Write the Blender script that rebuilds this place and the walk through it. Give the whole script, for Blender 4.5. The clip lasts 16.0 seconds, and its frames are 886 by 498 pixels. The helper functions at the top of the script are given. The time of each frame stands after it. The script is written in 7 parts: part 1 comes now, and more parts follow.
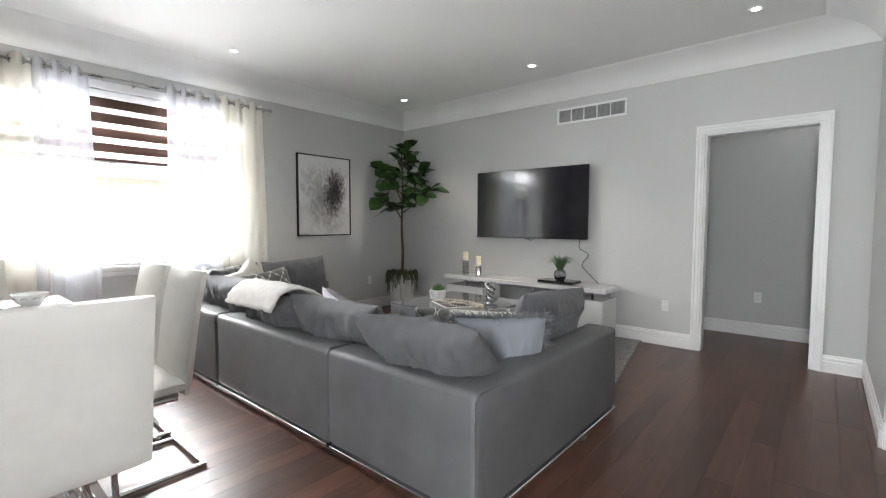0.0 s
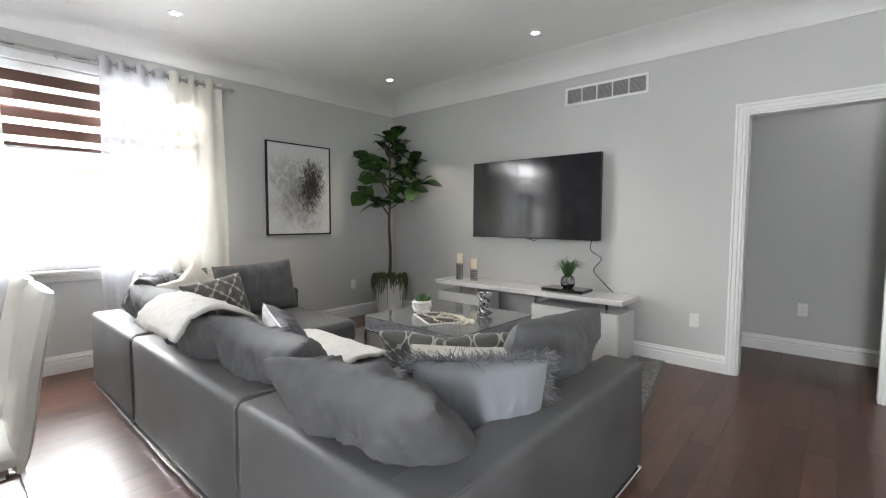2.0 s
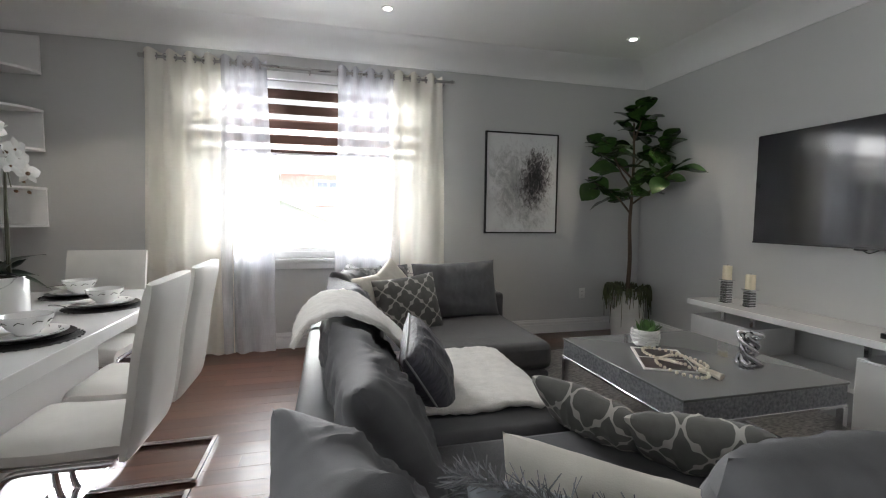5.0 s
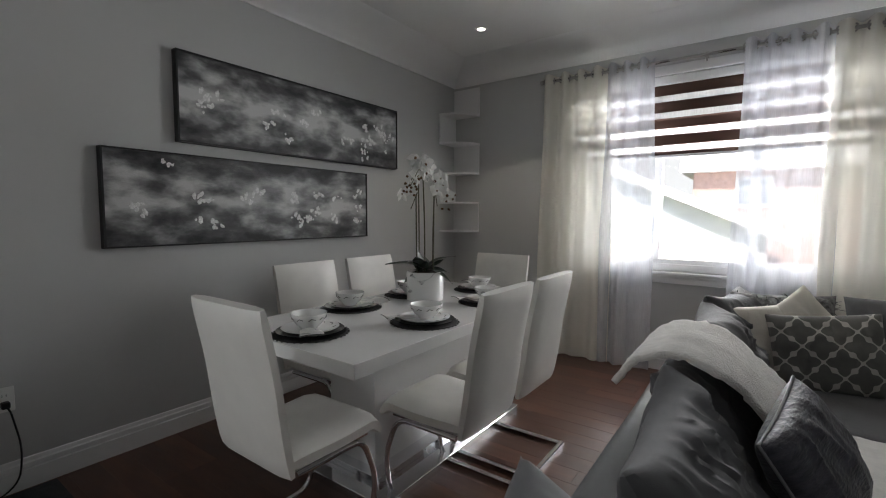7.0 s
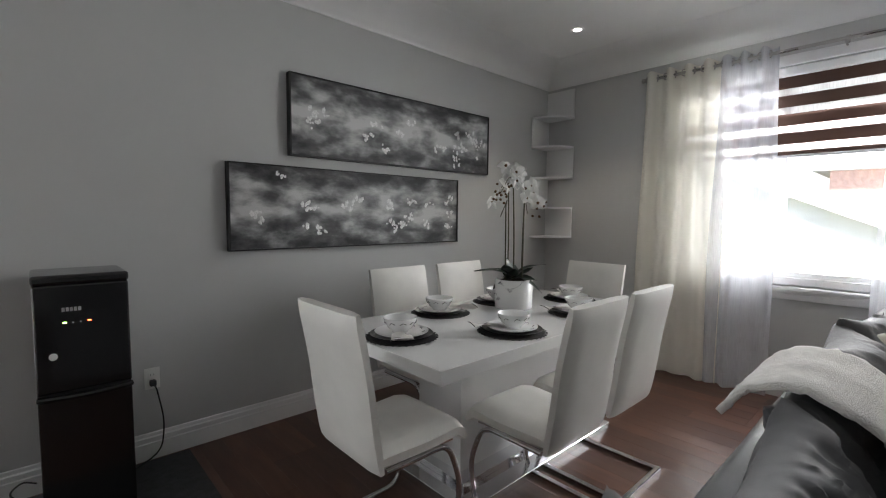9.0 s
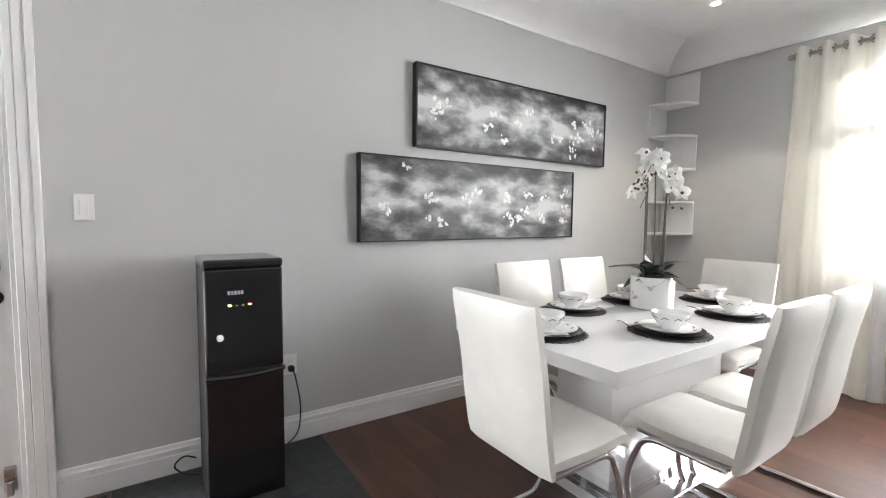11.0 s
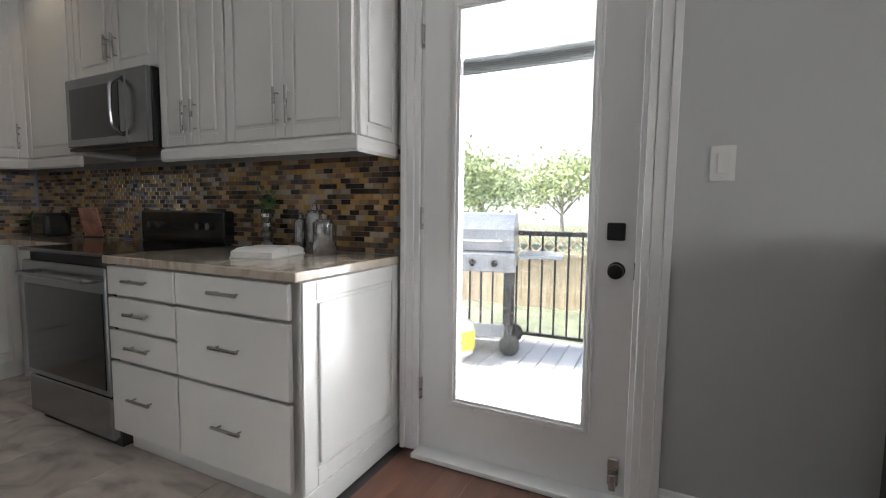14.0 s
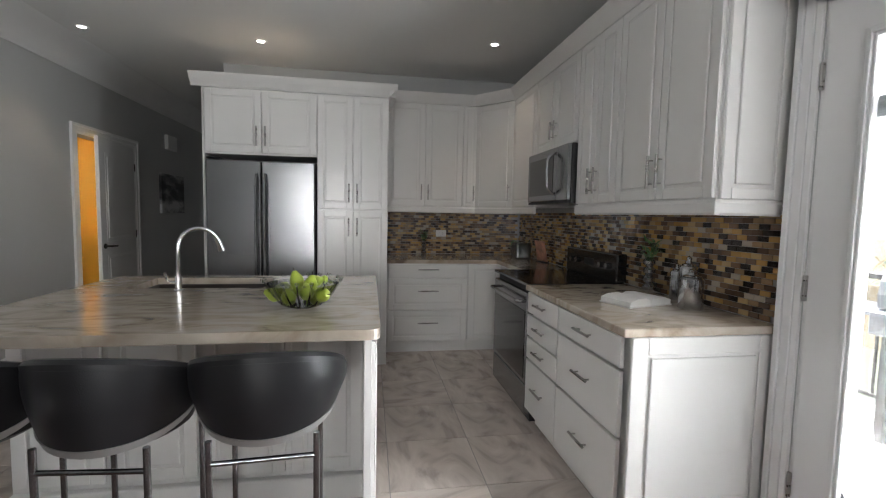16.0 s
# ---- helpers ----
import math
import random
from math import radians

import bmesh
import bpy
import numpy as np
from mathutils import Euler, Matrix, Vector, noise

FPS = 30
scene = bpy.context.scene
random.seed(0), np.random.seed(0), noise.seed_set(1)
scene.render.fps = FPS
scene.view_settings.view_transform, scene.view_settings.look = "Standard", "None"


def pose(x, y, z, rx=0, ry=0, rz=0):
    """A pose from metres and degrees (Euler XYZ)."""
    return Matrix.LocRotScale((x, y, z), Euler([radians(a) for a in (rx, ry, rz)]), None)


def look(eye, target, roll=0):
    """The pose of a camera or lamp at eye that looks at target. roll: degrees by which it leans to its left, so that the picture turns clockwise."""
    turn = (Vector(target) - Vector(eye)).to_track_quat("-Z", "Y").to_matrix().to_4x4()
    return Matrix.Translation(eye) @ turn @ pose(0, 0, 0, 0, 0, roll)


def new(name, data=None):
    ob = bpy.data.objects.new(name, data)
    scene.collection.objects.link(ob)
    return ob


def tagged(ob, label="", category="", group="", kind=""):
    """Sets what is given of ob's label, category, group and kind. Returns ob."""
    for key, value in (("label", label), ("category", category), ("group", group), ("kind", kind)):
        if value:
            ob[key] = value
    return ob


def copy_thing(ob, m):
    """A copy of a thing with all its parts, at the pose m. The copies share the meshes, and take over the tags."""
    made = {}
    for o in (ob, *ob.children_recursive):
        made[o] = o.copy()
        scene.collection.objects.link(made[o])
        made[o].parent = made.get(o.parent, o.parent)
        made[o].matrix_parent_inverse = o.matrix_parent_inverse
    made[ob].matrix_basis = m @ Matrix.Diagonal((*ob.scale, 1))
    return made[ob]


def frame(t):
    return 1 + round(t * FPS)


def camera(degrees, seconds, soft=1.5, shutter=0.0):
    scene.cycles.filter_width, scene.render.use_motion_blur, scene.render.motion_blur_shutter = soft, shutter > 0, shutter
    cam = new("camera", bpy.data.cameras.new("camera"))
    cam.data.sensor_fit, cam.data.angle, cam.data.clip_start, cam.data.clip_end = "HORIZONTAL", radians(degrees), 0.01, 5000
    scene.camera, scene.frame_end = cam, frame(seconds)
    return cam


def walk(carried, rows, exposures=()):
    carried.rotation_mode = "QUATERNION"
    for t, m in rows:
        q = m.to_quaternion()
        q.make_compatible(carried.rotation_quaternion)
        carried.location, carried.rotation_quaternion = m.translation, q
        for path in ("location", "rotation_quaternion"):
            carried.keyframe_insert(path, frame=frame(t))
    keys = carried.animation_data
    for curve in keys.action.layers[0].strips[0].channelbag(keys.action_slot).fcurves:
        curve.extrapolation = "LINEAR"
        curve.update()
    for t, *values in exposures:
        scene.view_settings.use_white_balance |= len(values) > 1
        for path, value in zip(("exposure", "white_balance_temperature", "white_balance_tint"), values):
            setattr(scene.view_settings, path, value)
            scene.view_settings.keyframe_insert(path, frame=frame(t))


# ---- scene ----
cam = camera(89.6, 16.0, soft=1.1)
PATH = [
    (0, (1.1, 2.08, 1.244), (-0.201, 3.594, 1.129), 0.1),
    (0.5, (1.013, 2.244, 1.26), (-0.296, 3.751, 1.135), 0.3),
    (1, (0.909, 2.376, 1.271), (-0.401, 3.882, 1.148), 0.3),
    (1.5, (0.826, 2.56, 1.255), (-0.49, 4.061, 1.127), 0.2),
    (2, (0.768, 2.747, 1.256), (-0.556, 4.241, 1.126), 0.2),
    (2.5, (0.691, 2.92, 1.235), (-0.64, 4.408, 1.106), 0.2),
    (3, (0.59, 3.08, 1.238), (-0.758, 4.551, 1.111), 0.3),
    (3.2, (0.564, 3.124, 1.242), (-0.798, 4.583, 1.115), 0.4),
    (5.3, (0.352, 3.588, 1.238), (-1.628, 3.826, 1.086), 0.8),
    (5.5, (0.296, 3.588, 1.26), (-1.697, 3.646, 1.1), 0.9),
    (6, (0.239, 3.686, 1.265), (-1.703, 3.235, 1.105), 0.5),
    (6.5, (0.218, 3.777, 1.275), (-1.575, 2.904, 1.12), 0.4),
    (7, (0.184, 3.836, 1.299), (-1.437, 2.674, 1.149), 0.3),
    (7.5, (0.172, 3.856, 1.328), (-1.327, 2.541, 1.174), 0.4),
    (8, (0.161, 3.865, 1.338), (-1.266, 2.472, 1.19), 0.3),
    (10.5, (0.33, 3.688, 1.309), (-0.893, 2.112, 1.158), 0.8),
    (11, (0.403, 3.545, 1.276), (-0.713, 1.892, 1.131), 0.6),
    (11.5, (0.486, 3.421, 1.26), (-0.486, 1.679, 1.117), 0.6),
    (12, (0.539, 3.301, 1.225), (-0.275, 1.48, 1.085), 0.6),
    (12.5, (0.573, 3.135, 1.202), (0.039, 1.216, 1.043), 0.6),
    (13, (0.631, 3.016, 1.183), (0.473, 1.03, 1.009), 0.8),
    (13.5, (0.72, 2.864, 1.148), (1.017, 0.895, 0.968), 0.8),
    (14, (0.795, 2.773, 1.131), (1.654, 0.975, 0.965), 0.7),
    (14.5, (0.713, 2.677, 1.162), (2.087, 1.233, 0.994), 0.4),
    (15, (0.608, 2.615, 1.181), (2.349, 1.642, 1.034), 0.9),
    (15.5, (0.441, 2.631, 1.257), (2.348, 2.044, 1.11), 1.0),
    (16, (0.296, 2.644, 1.353), (2.263, 2.32, 1.202), 1.2),
]
EXPOSURES = [(0, 3.0), (3, 3.1), (5.5, 2.05), (6.5, 1.5), (8, 1.45), (10.4, 3.15), (12, 3.55), (13, 3.1), (14, 2.15), (15, 1.95), (16, 2.3)]
walk(cam, [(t, look(eye, target, roll)) for t, eye, target, roll in PATH], EXPOSURES)

# ---- world and light ----
world = bpy.data.worlds.new("sky")
scene.world = world
world.use_nodes = True
wn = world.node_tree
sky = wn.nodes.new("ShaderNodeTexSky")
sky.sky_type, sky.sun_disc = "NISHITA", False
sky.sun_elevation, sky.sun_rotation = radians(50), radians(70)
wn.links.new(sky.outputs[0], wn.nodes["Background"].inputs[0])
wn.nodes["Background"].inputs[1].default_value = 0.15

sun = new("sun", bpy.data.lights.new("sun", "SUN"))
sun.data.energy, sun.data.angle, sun.data.color = 5.0, radians(10), (1.0, 0.96, 0.9)
sun.matrix_world = look((0, 0, 10), (-8.5, -0.8, 0))

CEIL = 2.84
WX, ART_Y, TV_Y, KIT_Y = -3.92, 1.045, 6.985, 0.945


def area_light(name, eye, target, w, h, watts, color):
    lamp = new(name, bpy.data.lights.new(name, "AREA"))
    lamp.data.shape, lamp.data.size, lamp.data.size_y = "RECTANGLE", w, h
    lamp.data.energy, lamp.data.color = watts, color
    lamp.matrix_world = look(eye, target)
    return lamp


area_light("window_daylight", (-4.16, 3.43, 1.55), (-1.2, 3.43, 0.45), 2.0, 1.66, 36, (0.98, 0.99, 1.0)).data.spread = radians(140)
area_light("door_daylight", (1.31, 0.86, 1.15), (1.31, 4, 1.1), 0.6, 1.7, 15, (0.95, 0.98, 1.0))

LAMPS = [(-3.10, 1.86), (-3.14, 4.03), (-3.13, 6.22), (-1.23, 6.17), (0.64, 6.18), (4.53, 5.0), (4.54, 3.6), (4.17, 1.59)]
for lx, ly in LAMPS:
    lamp = new("downlight_beam", bpy.data.lights.new("downlight_beam", "SPOT"))
    lamp.data.energy, lamp.data.spot_size, lamp.data.spot_blend, lamp.data.shadow_soft_size = (1.35 if lx > 2 else 0.7) if lx > 0 else 5.0, radians(88), 0.35, 0.03
    lamp.data.color = (1.0, 0.78, 0.56) if lx > 2 else (1.0, 0.88, 0.74)
    lamp.location = (lx, ly, CEIL - 0.03)
# unseen point light added to brighten the hall, no fitting there
hall_fill = new("hall_fill", bpy.data.lights.new("hall_fill", "POINT"))
hall_fill.data.energy, hall_fill.data.shadow_soft_size = 0.5, 0.1
hall_fill.location = (1.0, 7.6, 2.5)
# warm point light, also unseen, added so the ochre wall behind the door shows
den_fill = new("den_fill", bpy.data.lights.new("den_fill", "POINT"))
den_fill.data.energy, den_fill.data.color = 10, (1.0, 0.85, 0.6)
den_fill.location = (5.2, 6.6, 2.3)

# ---- materials ----
def mat(name, base, rough=0.5, metal=0.0, var=0.08, scale=4.0, bump=0.05, bscale=120.0, stretch=(1, 1, 1), dark=None, coat=0.0,
        sheen=0.0, piece=0.0, rvar=0.1, alpha=1.0, trans=0.0, emit=0.0, wave=None, island=0.0, dist=0.02):
    """A surface: two noises vary its colour, a fine one gives relief; piece varies it from object to object."""
    m = bpy.data.materials.new(name)
    m.use_nodes = True
    nt = m.node_tree
    n, l = nt.nodes, nt.links
    b = n["Principled BSDF"]
    tc, mp = n.new("ShaderNodeTexCoord"), n.new("ShaderNodeMapping")
    mp.inputs["Scale"].default_value = stretch
    l.new(tc.outputs["Object"], mp.inputs[0])
    big, fine = n.new("ShaderNodeTexNoise"), n.new("ShaderNodeTexNoise")
    big.inputs["Scale"].default_value, big.inputs["Detail"].default_value = scale, 6
    fine.inputs["Scale"].default_value, fine.inputs["Detail"].default_value = bscale, 3
    l.new(mp.outputs[0], big.inputs["Vector"])
    l.new(mp.outputs[0], fine.inputs["Vector"])
    ramp = n.new("ShaderNodeValToRGB")
    lo = dark if dark else tuple(max(0, c * (1 - var)) for c in base)
    hi = tuple(min(1, c * (1 + var)) for c in base) if not dark else base
    ramp.color_ramp.elements[0].position, ramp.color_ramp.elements[1].position = 0.3, 0.7
    ramp.color_ramp.elements[0].color, ramp.color_ramp.elements[1].color = (*lo, 1), (*hi, 1)
    src = big.outputs["Fac"]
    if wave:
        wv = n.new("ShaderNodeTexWave")
        wv.inputs["Scale"].default_value, wv.inputs["Distortion"].default_value = wave
        wv.inputs["Detail"].default_value = 3
        wv.bands_direction = "X"
        l.new(mp.outputs[0], wv.inputs["Vector"])
        mixw = n.new("ShaderNodeMath")
        mixw.operation = "MULTIPLY_ADD"
        mixw.inputs[1].default_value = 0.45
        l.new(wv.outputs["Fac"], mixw.inputs[0])
        half = n.new("ShaderNodeMath")
        half.operation, half.inputs[1].default_value = "MULTIPLY", 0.6
        l.new(big.outputs["Fac"], half.inputs[0])
        l.new(half.outputs[0], mixw.inputs[2])
        src = mixw.outputs[0]
    l.new(src, ramp.inputs[0])
    col = ramp.outputs[0]
    if piece or island:
        info = n.new("ShaderNodeObjectInfo") if piece else n.new("ShaderNodeNewGeometry")
        rnd = info.outputs["Random"] if piece else info.outputs["Random Per Island"]
        hsv, mr = n.new("ShaderNodeHueSaturation"), n.new("ShaderNodeMapRange")
        amt = piece or island
        mr.inputs["To Min"].default_value, mr.inputs["To Max"].default_value = 1 - amt, 1 + amt
        l.new(rnd, mr.inputs["Value"])
        l.new(mr.outputs[0], hsv.inputs["Value"])
        l.new(col, hsv.inputs["Color"])
        col = hsv.outputs[0]
    l.new(col, b.inputs["Base Color"])
    rr = n.new("ShaderNodeMapRange")
    rr.inputs["To Min"].default_value, rr.inputs["To Max"].default_value = max(0.02, rough - rvar / 2), min(1, rough + rvar / 2)
    l.new(big.outputs["Fac"], rr.inputs["Value"])
    l.new(rr.outputs[0], b.inputs["Roughness"])
    b.inputs["Metallic"].default_value = metal
    b.inputs["Coat Weight"].default_value = coat
    b.inputs["Coat Roughness"].default_value = 0.08
    b.inputs["Sheen Weight"].default_value = sheen
    b.inputs["Alpha"].default_value = alpha
    b.inputs["Transmission Weight"].default_value = trans
    if emit:
        l.new(col, b.inputs["Emission Color"])
        b.inputs["Emission Strength"].default_value = emit
    if bump:
        bp = n.new("ShaderNodeBump")
        bp.inputs["Strength"].default_value, bp.inputs["Distance"].default_value = bump, dist
        l.new(fine.outputs["Fac"], bp.inputs["Height"])
        l.new(bp.outputs[0], b.inputs["Normal"])
    return m


def ramp_of(m):
    return next(x for x in m.node_tree.nodes if x.type == "VALTORGB").color_ramp


PAINT = mat("grey_wall_paint", (0.54, 0.543, 0.54), 0.6, var=0.02, scale=1.2, bump=0.08, bscale=220, dist=0.004)
CEILING = mat("ceiling_paint", (0.8, 0.8, 0.79), 0.75, var=0.02, scale=1, bump=0.06, bscale=160, dist=0.004)
TRIM = mat("white_trim_paint", (0.82, 0.82, 0.82), 0.32, var=0.02, scale=3, bump=0.03, bscale=60, dist=0.003)
CABINET = mat("white_cabinet_lacquer", (0.76, 0.75, 0.735), 0.3, var=0.025, scale=2.5, bump=0.03, bscale=50, dist=0.003, coat=0.2)
WOOD = mat("dark_oak_planks", (0.115, 0.052, 0.034), 0.36, var=0.3, scale=3.0, bump=0.015, bscale=40, stretch=(6, 0.8, 4), dark=(0.06, 0.026, 0.017),
           piece=0.28, rvar=0.14, dist=0.003, coat=0.12)
STONE_TILE = mat("grey_beige_porcelain", (0.68, 0.61, 0.56), 0.2, var=0.25, scale=1.9, bump=0.03, bscale=20, dark=(0.4, 0.345, 0.31), piece=0.08, rvar=0.1,
                 stretch=(1.0, 2.0, 1), dist=0.003)
def_tile = [q for q in STONE_TILE.node_tree.nodes if q.type == "TEX_NOISE"][0]
def_tile.inputs["Distortion"].default_value, def_tile.inputs["Detail"].default_value = 1.6, 9
cr_tile = ramp_of(STONE_TILE)
cr_tile.elements[0].position, cr_tile.elements[1].position = 0.36, 0.62
cr_tile.elements.new(0.47).color = (0.57, 0.5, 0.455, 1)
GROUT = mat("grey_grout", (0.3, 0.29, 0.28), 0.85, var=0.12, scale=20)
CHROME = mat("polished_chrome", (0.82, 0.82, 0.84), 0.08, 1.0, var=0.03, bump=0.0, rvar=0.05)
NICKEL = mat("brushed_nickel", (0.42, 0.41, 0.4), 0.28, 1.0, var=0.05, bump=0.03, bscale=200, stretch=(1, 1, 12))
STEEL = mat("stainless_steel", (0.31, 0.315, 0.325), 0.24, 1.0, var=0.06, scale=3, bump=0.03, bscale=90, stretch=(40, 40, 0.6), rvar=0.12, dist=0.003)
BLACK = mat("black_gloss_plastic", (0.008, 0.008, 0.009), 0.16, var=0.1, bump=0.0, coat=0.4)
BLACK_MATTE = mat("black_matte", (0.014, 0.014, 0.015), 0.5, var=0.2, bump=0.05)
BRONZE = mat("dark_bronze", (0.02, 0.018, 0.017), 0.35, 0.8, var=0.2)
SOFA = mat("charcoal_faux_leather", (0.13, 0.131, 0.136), 0.55, var=0.12, scale=6, bump=0.2, bscale=260, rvar=0.12, dist=0.003)
SOFA_CLOTH = mat("charcoal_woven_fabric", (0.074, 0.075, 0.08), 0.85, var=0.16, scale=14, bump=0.35, bscale=480, sheen=0.25, dist=0.004)
CUSHION = mat("charcoal_cushion_fabric", (0.115, 0.116, 0.122), 0.8, var=0.18, scale=10, bump=0.3, bscale=420, sheen=0.1, dist=0.004)
SEAT_WHITE = mat("white_faux_leather", (0.74, 0.725, 0.69), 0.38, var=0.04, scale=9, bump=0.12, bscale=240, coat=0.08, dist=0.003)
LACQUER = mat("white_gloss_lacquer", (0.78, 0.78, 0.775), 0.14, var=0.02, scale=3, bump=0.0, coat=0.5)
CERAMIC = mat("white_ceramic", (0.8, 0.8, 0.79), 0.15, var=0.03, scale=10, bump=0.0, coat=0.4)

# ---- building blocks ----
def bm_box(bm, x0, x1, y0, y1, z0, z1, bevel=0.0, seg=1):
    r = bmesh.ops.create_cube(bm, size=1, matrix=Matrix.Translation(((x0 + x1) / 2, (y0 + y1) / 2, (z0 + z1) / 2)) @ Matrix.Diagonal((abs(x1 - x0), abs(y1 - y0), abs(z1 - z0), 1)))
    if bevel:
        bmesh.ops.bevel(bm, geom=list({e for v in r["verts"] for e in v.link_edges}), offset=bevel, segments=seg, profile=0.5, affect="EDGES", clamp_overlap=True)
    return bm


def box(x0, x1, y0, y1, z0, z1, bevel=0.0, seg=1):
    return bm_box(bmesh.new(), x0, x1, y0, y1, z0, z1, bevel, seg)


def boxes(*rows, bevel=0.0, seg=1):
    bm = bmesh.new()
    for r in rows:
        bm_box(bm, *r, bevel, seg)
    return bm


def bm_cyl(bm, p, r, h, seg=20, r2=None, axis="Z", caps=True):
    turn = {"Z": Matrix(), "X": Matrix.Rotation(radians(90), 4, "Y"), "Y": Matrix.Rotation(radians(-90), 4, "X")}[axis]
    bmesh.ops.create_cone(bm, cap_ends=caps, segments=seg, radius1=r, radius2=r if r2 is None else r2, depth=h,
                          matrix=Matrix.Translation(p) @ turn @ Matrix.Translation((0, 0, h / 2)))
    return bm


def cyl(p, r, h, seg=20, r2=None, axis="Z"):
    return bm_cyl(bmesh.new(), p, r, h, seg, r2, axis)


def lathe(profile, seg=28, at=(0, 0, 0), wobble=0.0):
    """A turned body from (radius, height) pairs."""
    bm = bmesh.new()
    rings = []
    for i, (r, z) in enumerate(profile):
        rings.append([bm.verts.new((at[0] + r * (1 + wobble * math.sin(5 * a + i)) * math.cos(a), at[1] + r * (1 + wobble * math.sin(5 * a + i)) * math.sin(a), at[2] + z))
                      for a in (2 * math.pi * k / seg for k in range(seg))])
    for a, b in zip(rings, rings[1:]):
        for k in range(seg):
            bm.faces.new((a[k], a[(k + 1) % seg], b[(k + 1) % seg], b[k]))
    if profile[0][0] > 1e-4:
        bm.faces.new(rings[0][::-1])
    if profile[-1][0] > 1e-4:
        bm.faces.new(rings[-1])
    bmesh.ops.remove_doubles(bm, verts=bm.verts, dist=1e-5)
    return bm


def tube(points, r, seg=8, closed=False, taper=1.0, bm=None):
    """A pipe along a line of points."""
    bm = bm or bmesh.new()
    pts = [Vector(p) for p in points]
    n = len(pts)
    rings, up = [], None
    for i, p in enumerate(pts):
        a = pts[(i - 1) % n] if closed or i else p
        b = pts[(i + 1) % n] if closed or i < n - 1 else p
        d = (b - a).normalized()
        if up is None:
            up = d.orthogonal().normalized()
        side = d.cross(up)
        side = side.normalized() if side.length > 1e-6 else d.orthogonal().normalized()
        up = side.cross(d).normalized()
        rr = r * (1 + (taper - 1) * i / max(1, n - 1))
        rings.append([bm.verts.new(p + rr * (math.cos(t) * side + math.sin(t) * up)) for t in (2 * math.pi * k / seg for k in range(seg))])
    pairs = list(zip(rings, rings[1:])) + ([(rings[-1], rings[0])] if closed else [])
    for a, b in pairs:
        for k in range(seg):
            bm.faces.new((a[k], a[(k + 1) % seg], b[(k + 1) % seg], b[k]))
    if not closed:
        bm.faces.new(rings[0][::-1])
        bm.faces.new(rings[-1])
    return bm


def arc_path(points, radius, steps=5):
    """The line through the points with its corners rounded."""
    out = [Vector(points[0])]
    for a, b, c in zip(points, points[1:], points[2:]):
        a, b, c = Vector(a), Vector(b), Vector(c)
        u, w = (a - b), (c - b)
        rr = min(radius, u.length * 0.45, w.length * 0.45)
        p, q = b + u.normalized() * rr, b + w.normalized() * rr
        for k in range(steps + 1):
            t = k / steps
            out.append((1 - t) ** 2 * p + 2 * t * (1 - t) * b + t * t * q)
    out.append(Vector(points[-1]))
    return out


def prism(profile, p0, p1, out, bm=None):
    """A moulding: profile of (distance out from the wall, height) swept from p0 to p1; out is the way off the wall."""
    bm = bm or bmesh.new()
    out = Vector(out)
    ends = [[bm.verts.new(Vector(p) + out * a + Vector((0, 0, z))) for a, z in profile] for p in (p0, p1)]
    k = len(profile)
    for i in range(k):
        bm.faces.new((ends[0][i], ends[0][(i + 1) % k], ends[1][(i + 1) % k], ends[1][i]))
    bm.faces.new(ends[0][::-1])
    bm.faces.new(ends[1])
    return bm


def mesh_of(name, bm, material, smooth=False):
    bmesh.ops.recalc_face_normals(bm, faces=bm.faces)
    me = bpy.data.meshes.new(name)
    bm.to_mesh(me)
    bm.free()
    me.materials.append(material)
    if smooth:
        for p in me.polygons:
            p.use_smooth = True
        me.set_sharp_from_angle(angle=radians(40))
    return me


def part(name, bm, material, parent=None, label="", smooth=False, at=None):
    ob = new(name, mesh_of(name, bm, material, smooth))
    if parent:
        ob.parent = parent
    if at is not None:
        ob.matrix_basis = at
    if label:
        ob["label"] = label
    return ob


def thing(name, label, category, at=None, group="", kind=""):
    ob = tagged(new(name), label, category, group, kind)
    ob.empty_display_size = 0.1
    if at is not None:
        ob.matrix_basis = at
    return ob


def structure(name, bm, material, label, category, smooth=False):
    return tagged(part(name, bm, material, smooth=smooth), label, category, kind="structure")


def piece(name, mesh, parent, m):
    ob = new(name, mesh)
    ob.parent, ob.matrix_basis = parent, m
    return ob


# ---- the shell of the house ----
def slab(name, rows, material, label, category):
    return structure(name, boxes(*rows), material, label, category)


T = 0.16
# window wall with its opening
WY0, WY1, WZ0, WZ1 = 2.38, 4.48, 0.84, 2.45
slab("wall_west", [(WX - T, WX, 0.8, WY0, 0, 2.95), (WX - T, WX, WY1, 7.14, 0, 2.95), (WX - T, WX, WY0, WY1, 0, WZ0), (WX - T, WX, WY0, WY1, WZ1, 2.95)],
     PAINT, "light grey painted wall with the window opening", "wall")
# art wall with the patio door opening
DX0, DX1, DZ = 0.84, 1.77, 2.19
slab("wall_south", [(WX, DX0, ART_Y - 0.2, ART_Y, 0, 2.95), (DX0, DX1, ART_Y - 0.2, ART_Y, DZ, 2.95), (DX1, 1.87, ART_Y - 0.2, 0.972, 0, 2.95)],
     PAINT, "light grey painted wall with the patio door opening", "wall")
slab("wall_kitchen_south", [(1.87, 5.4, KIT_Y - 0.16, KIT_Y, 0, 2.95)], PAINT, "grey painted kitchen wall behind the tiled splashback", "wall")
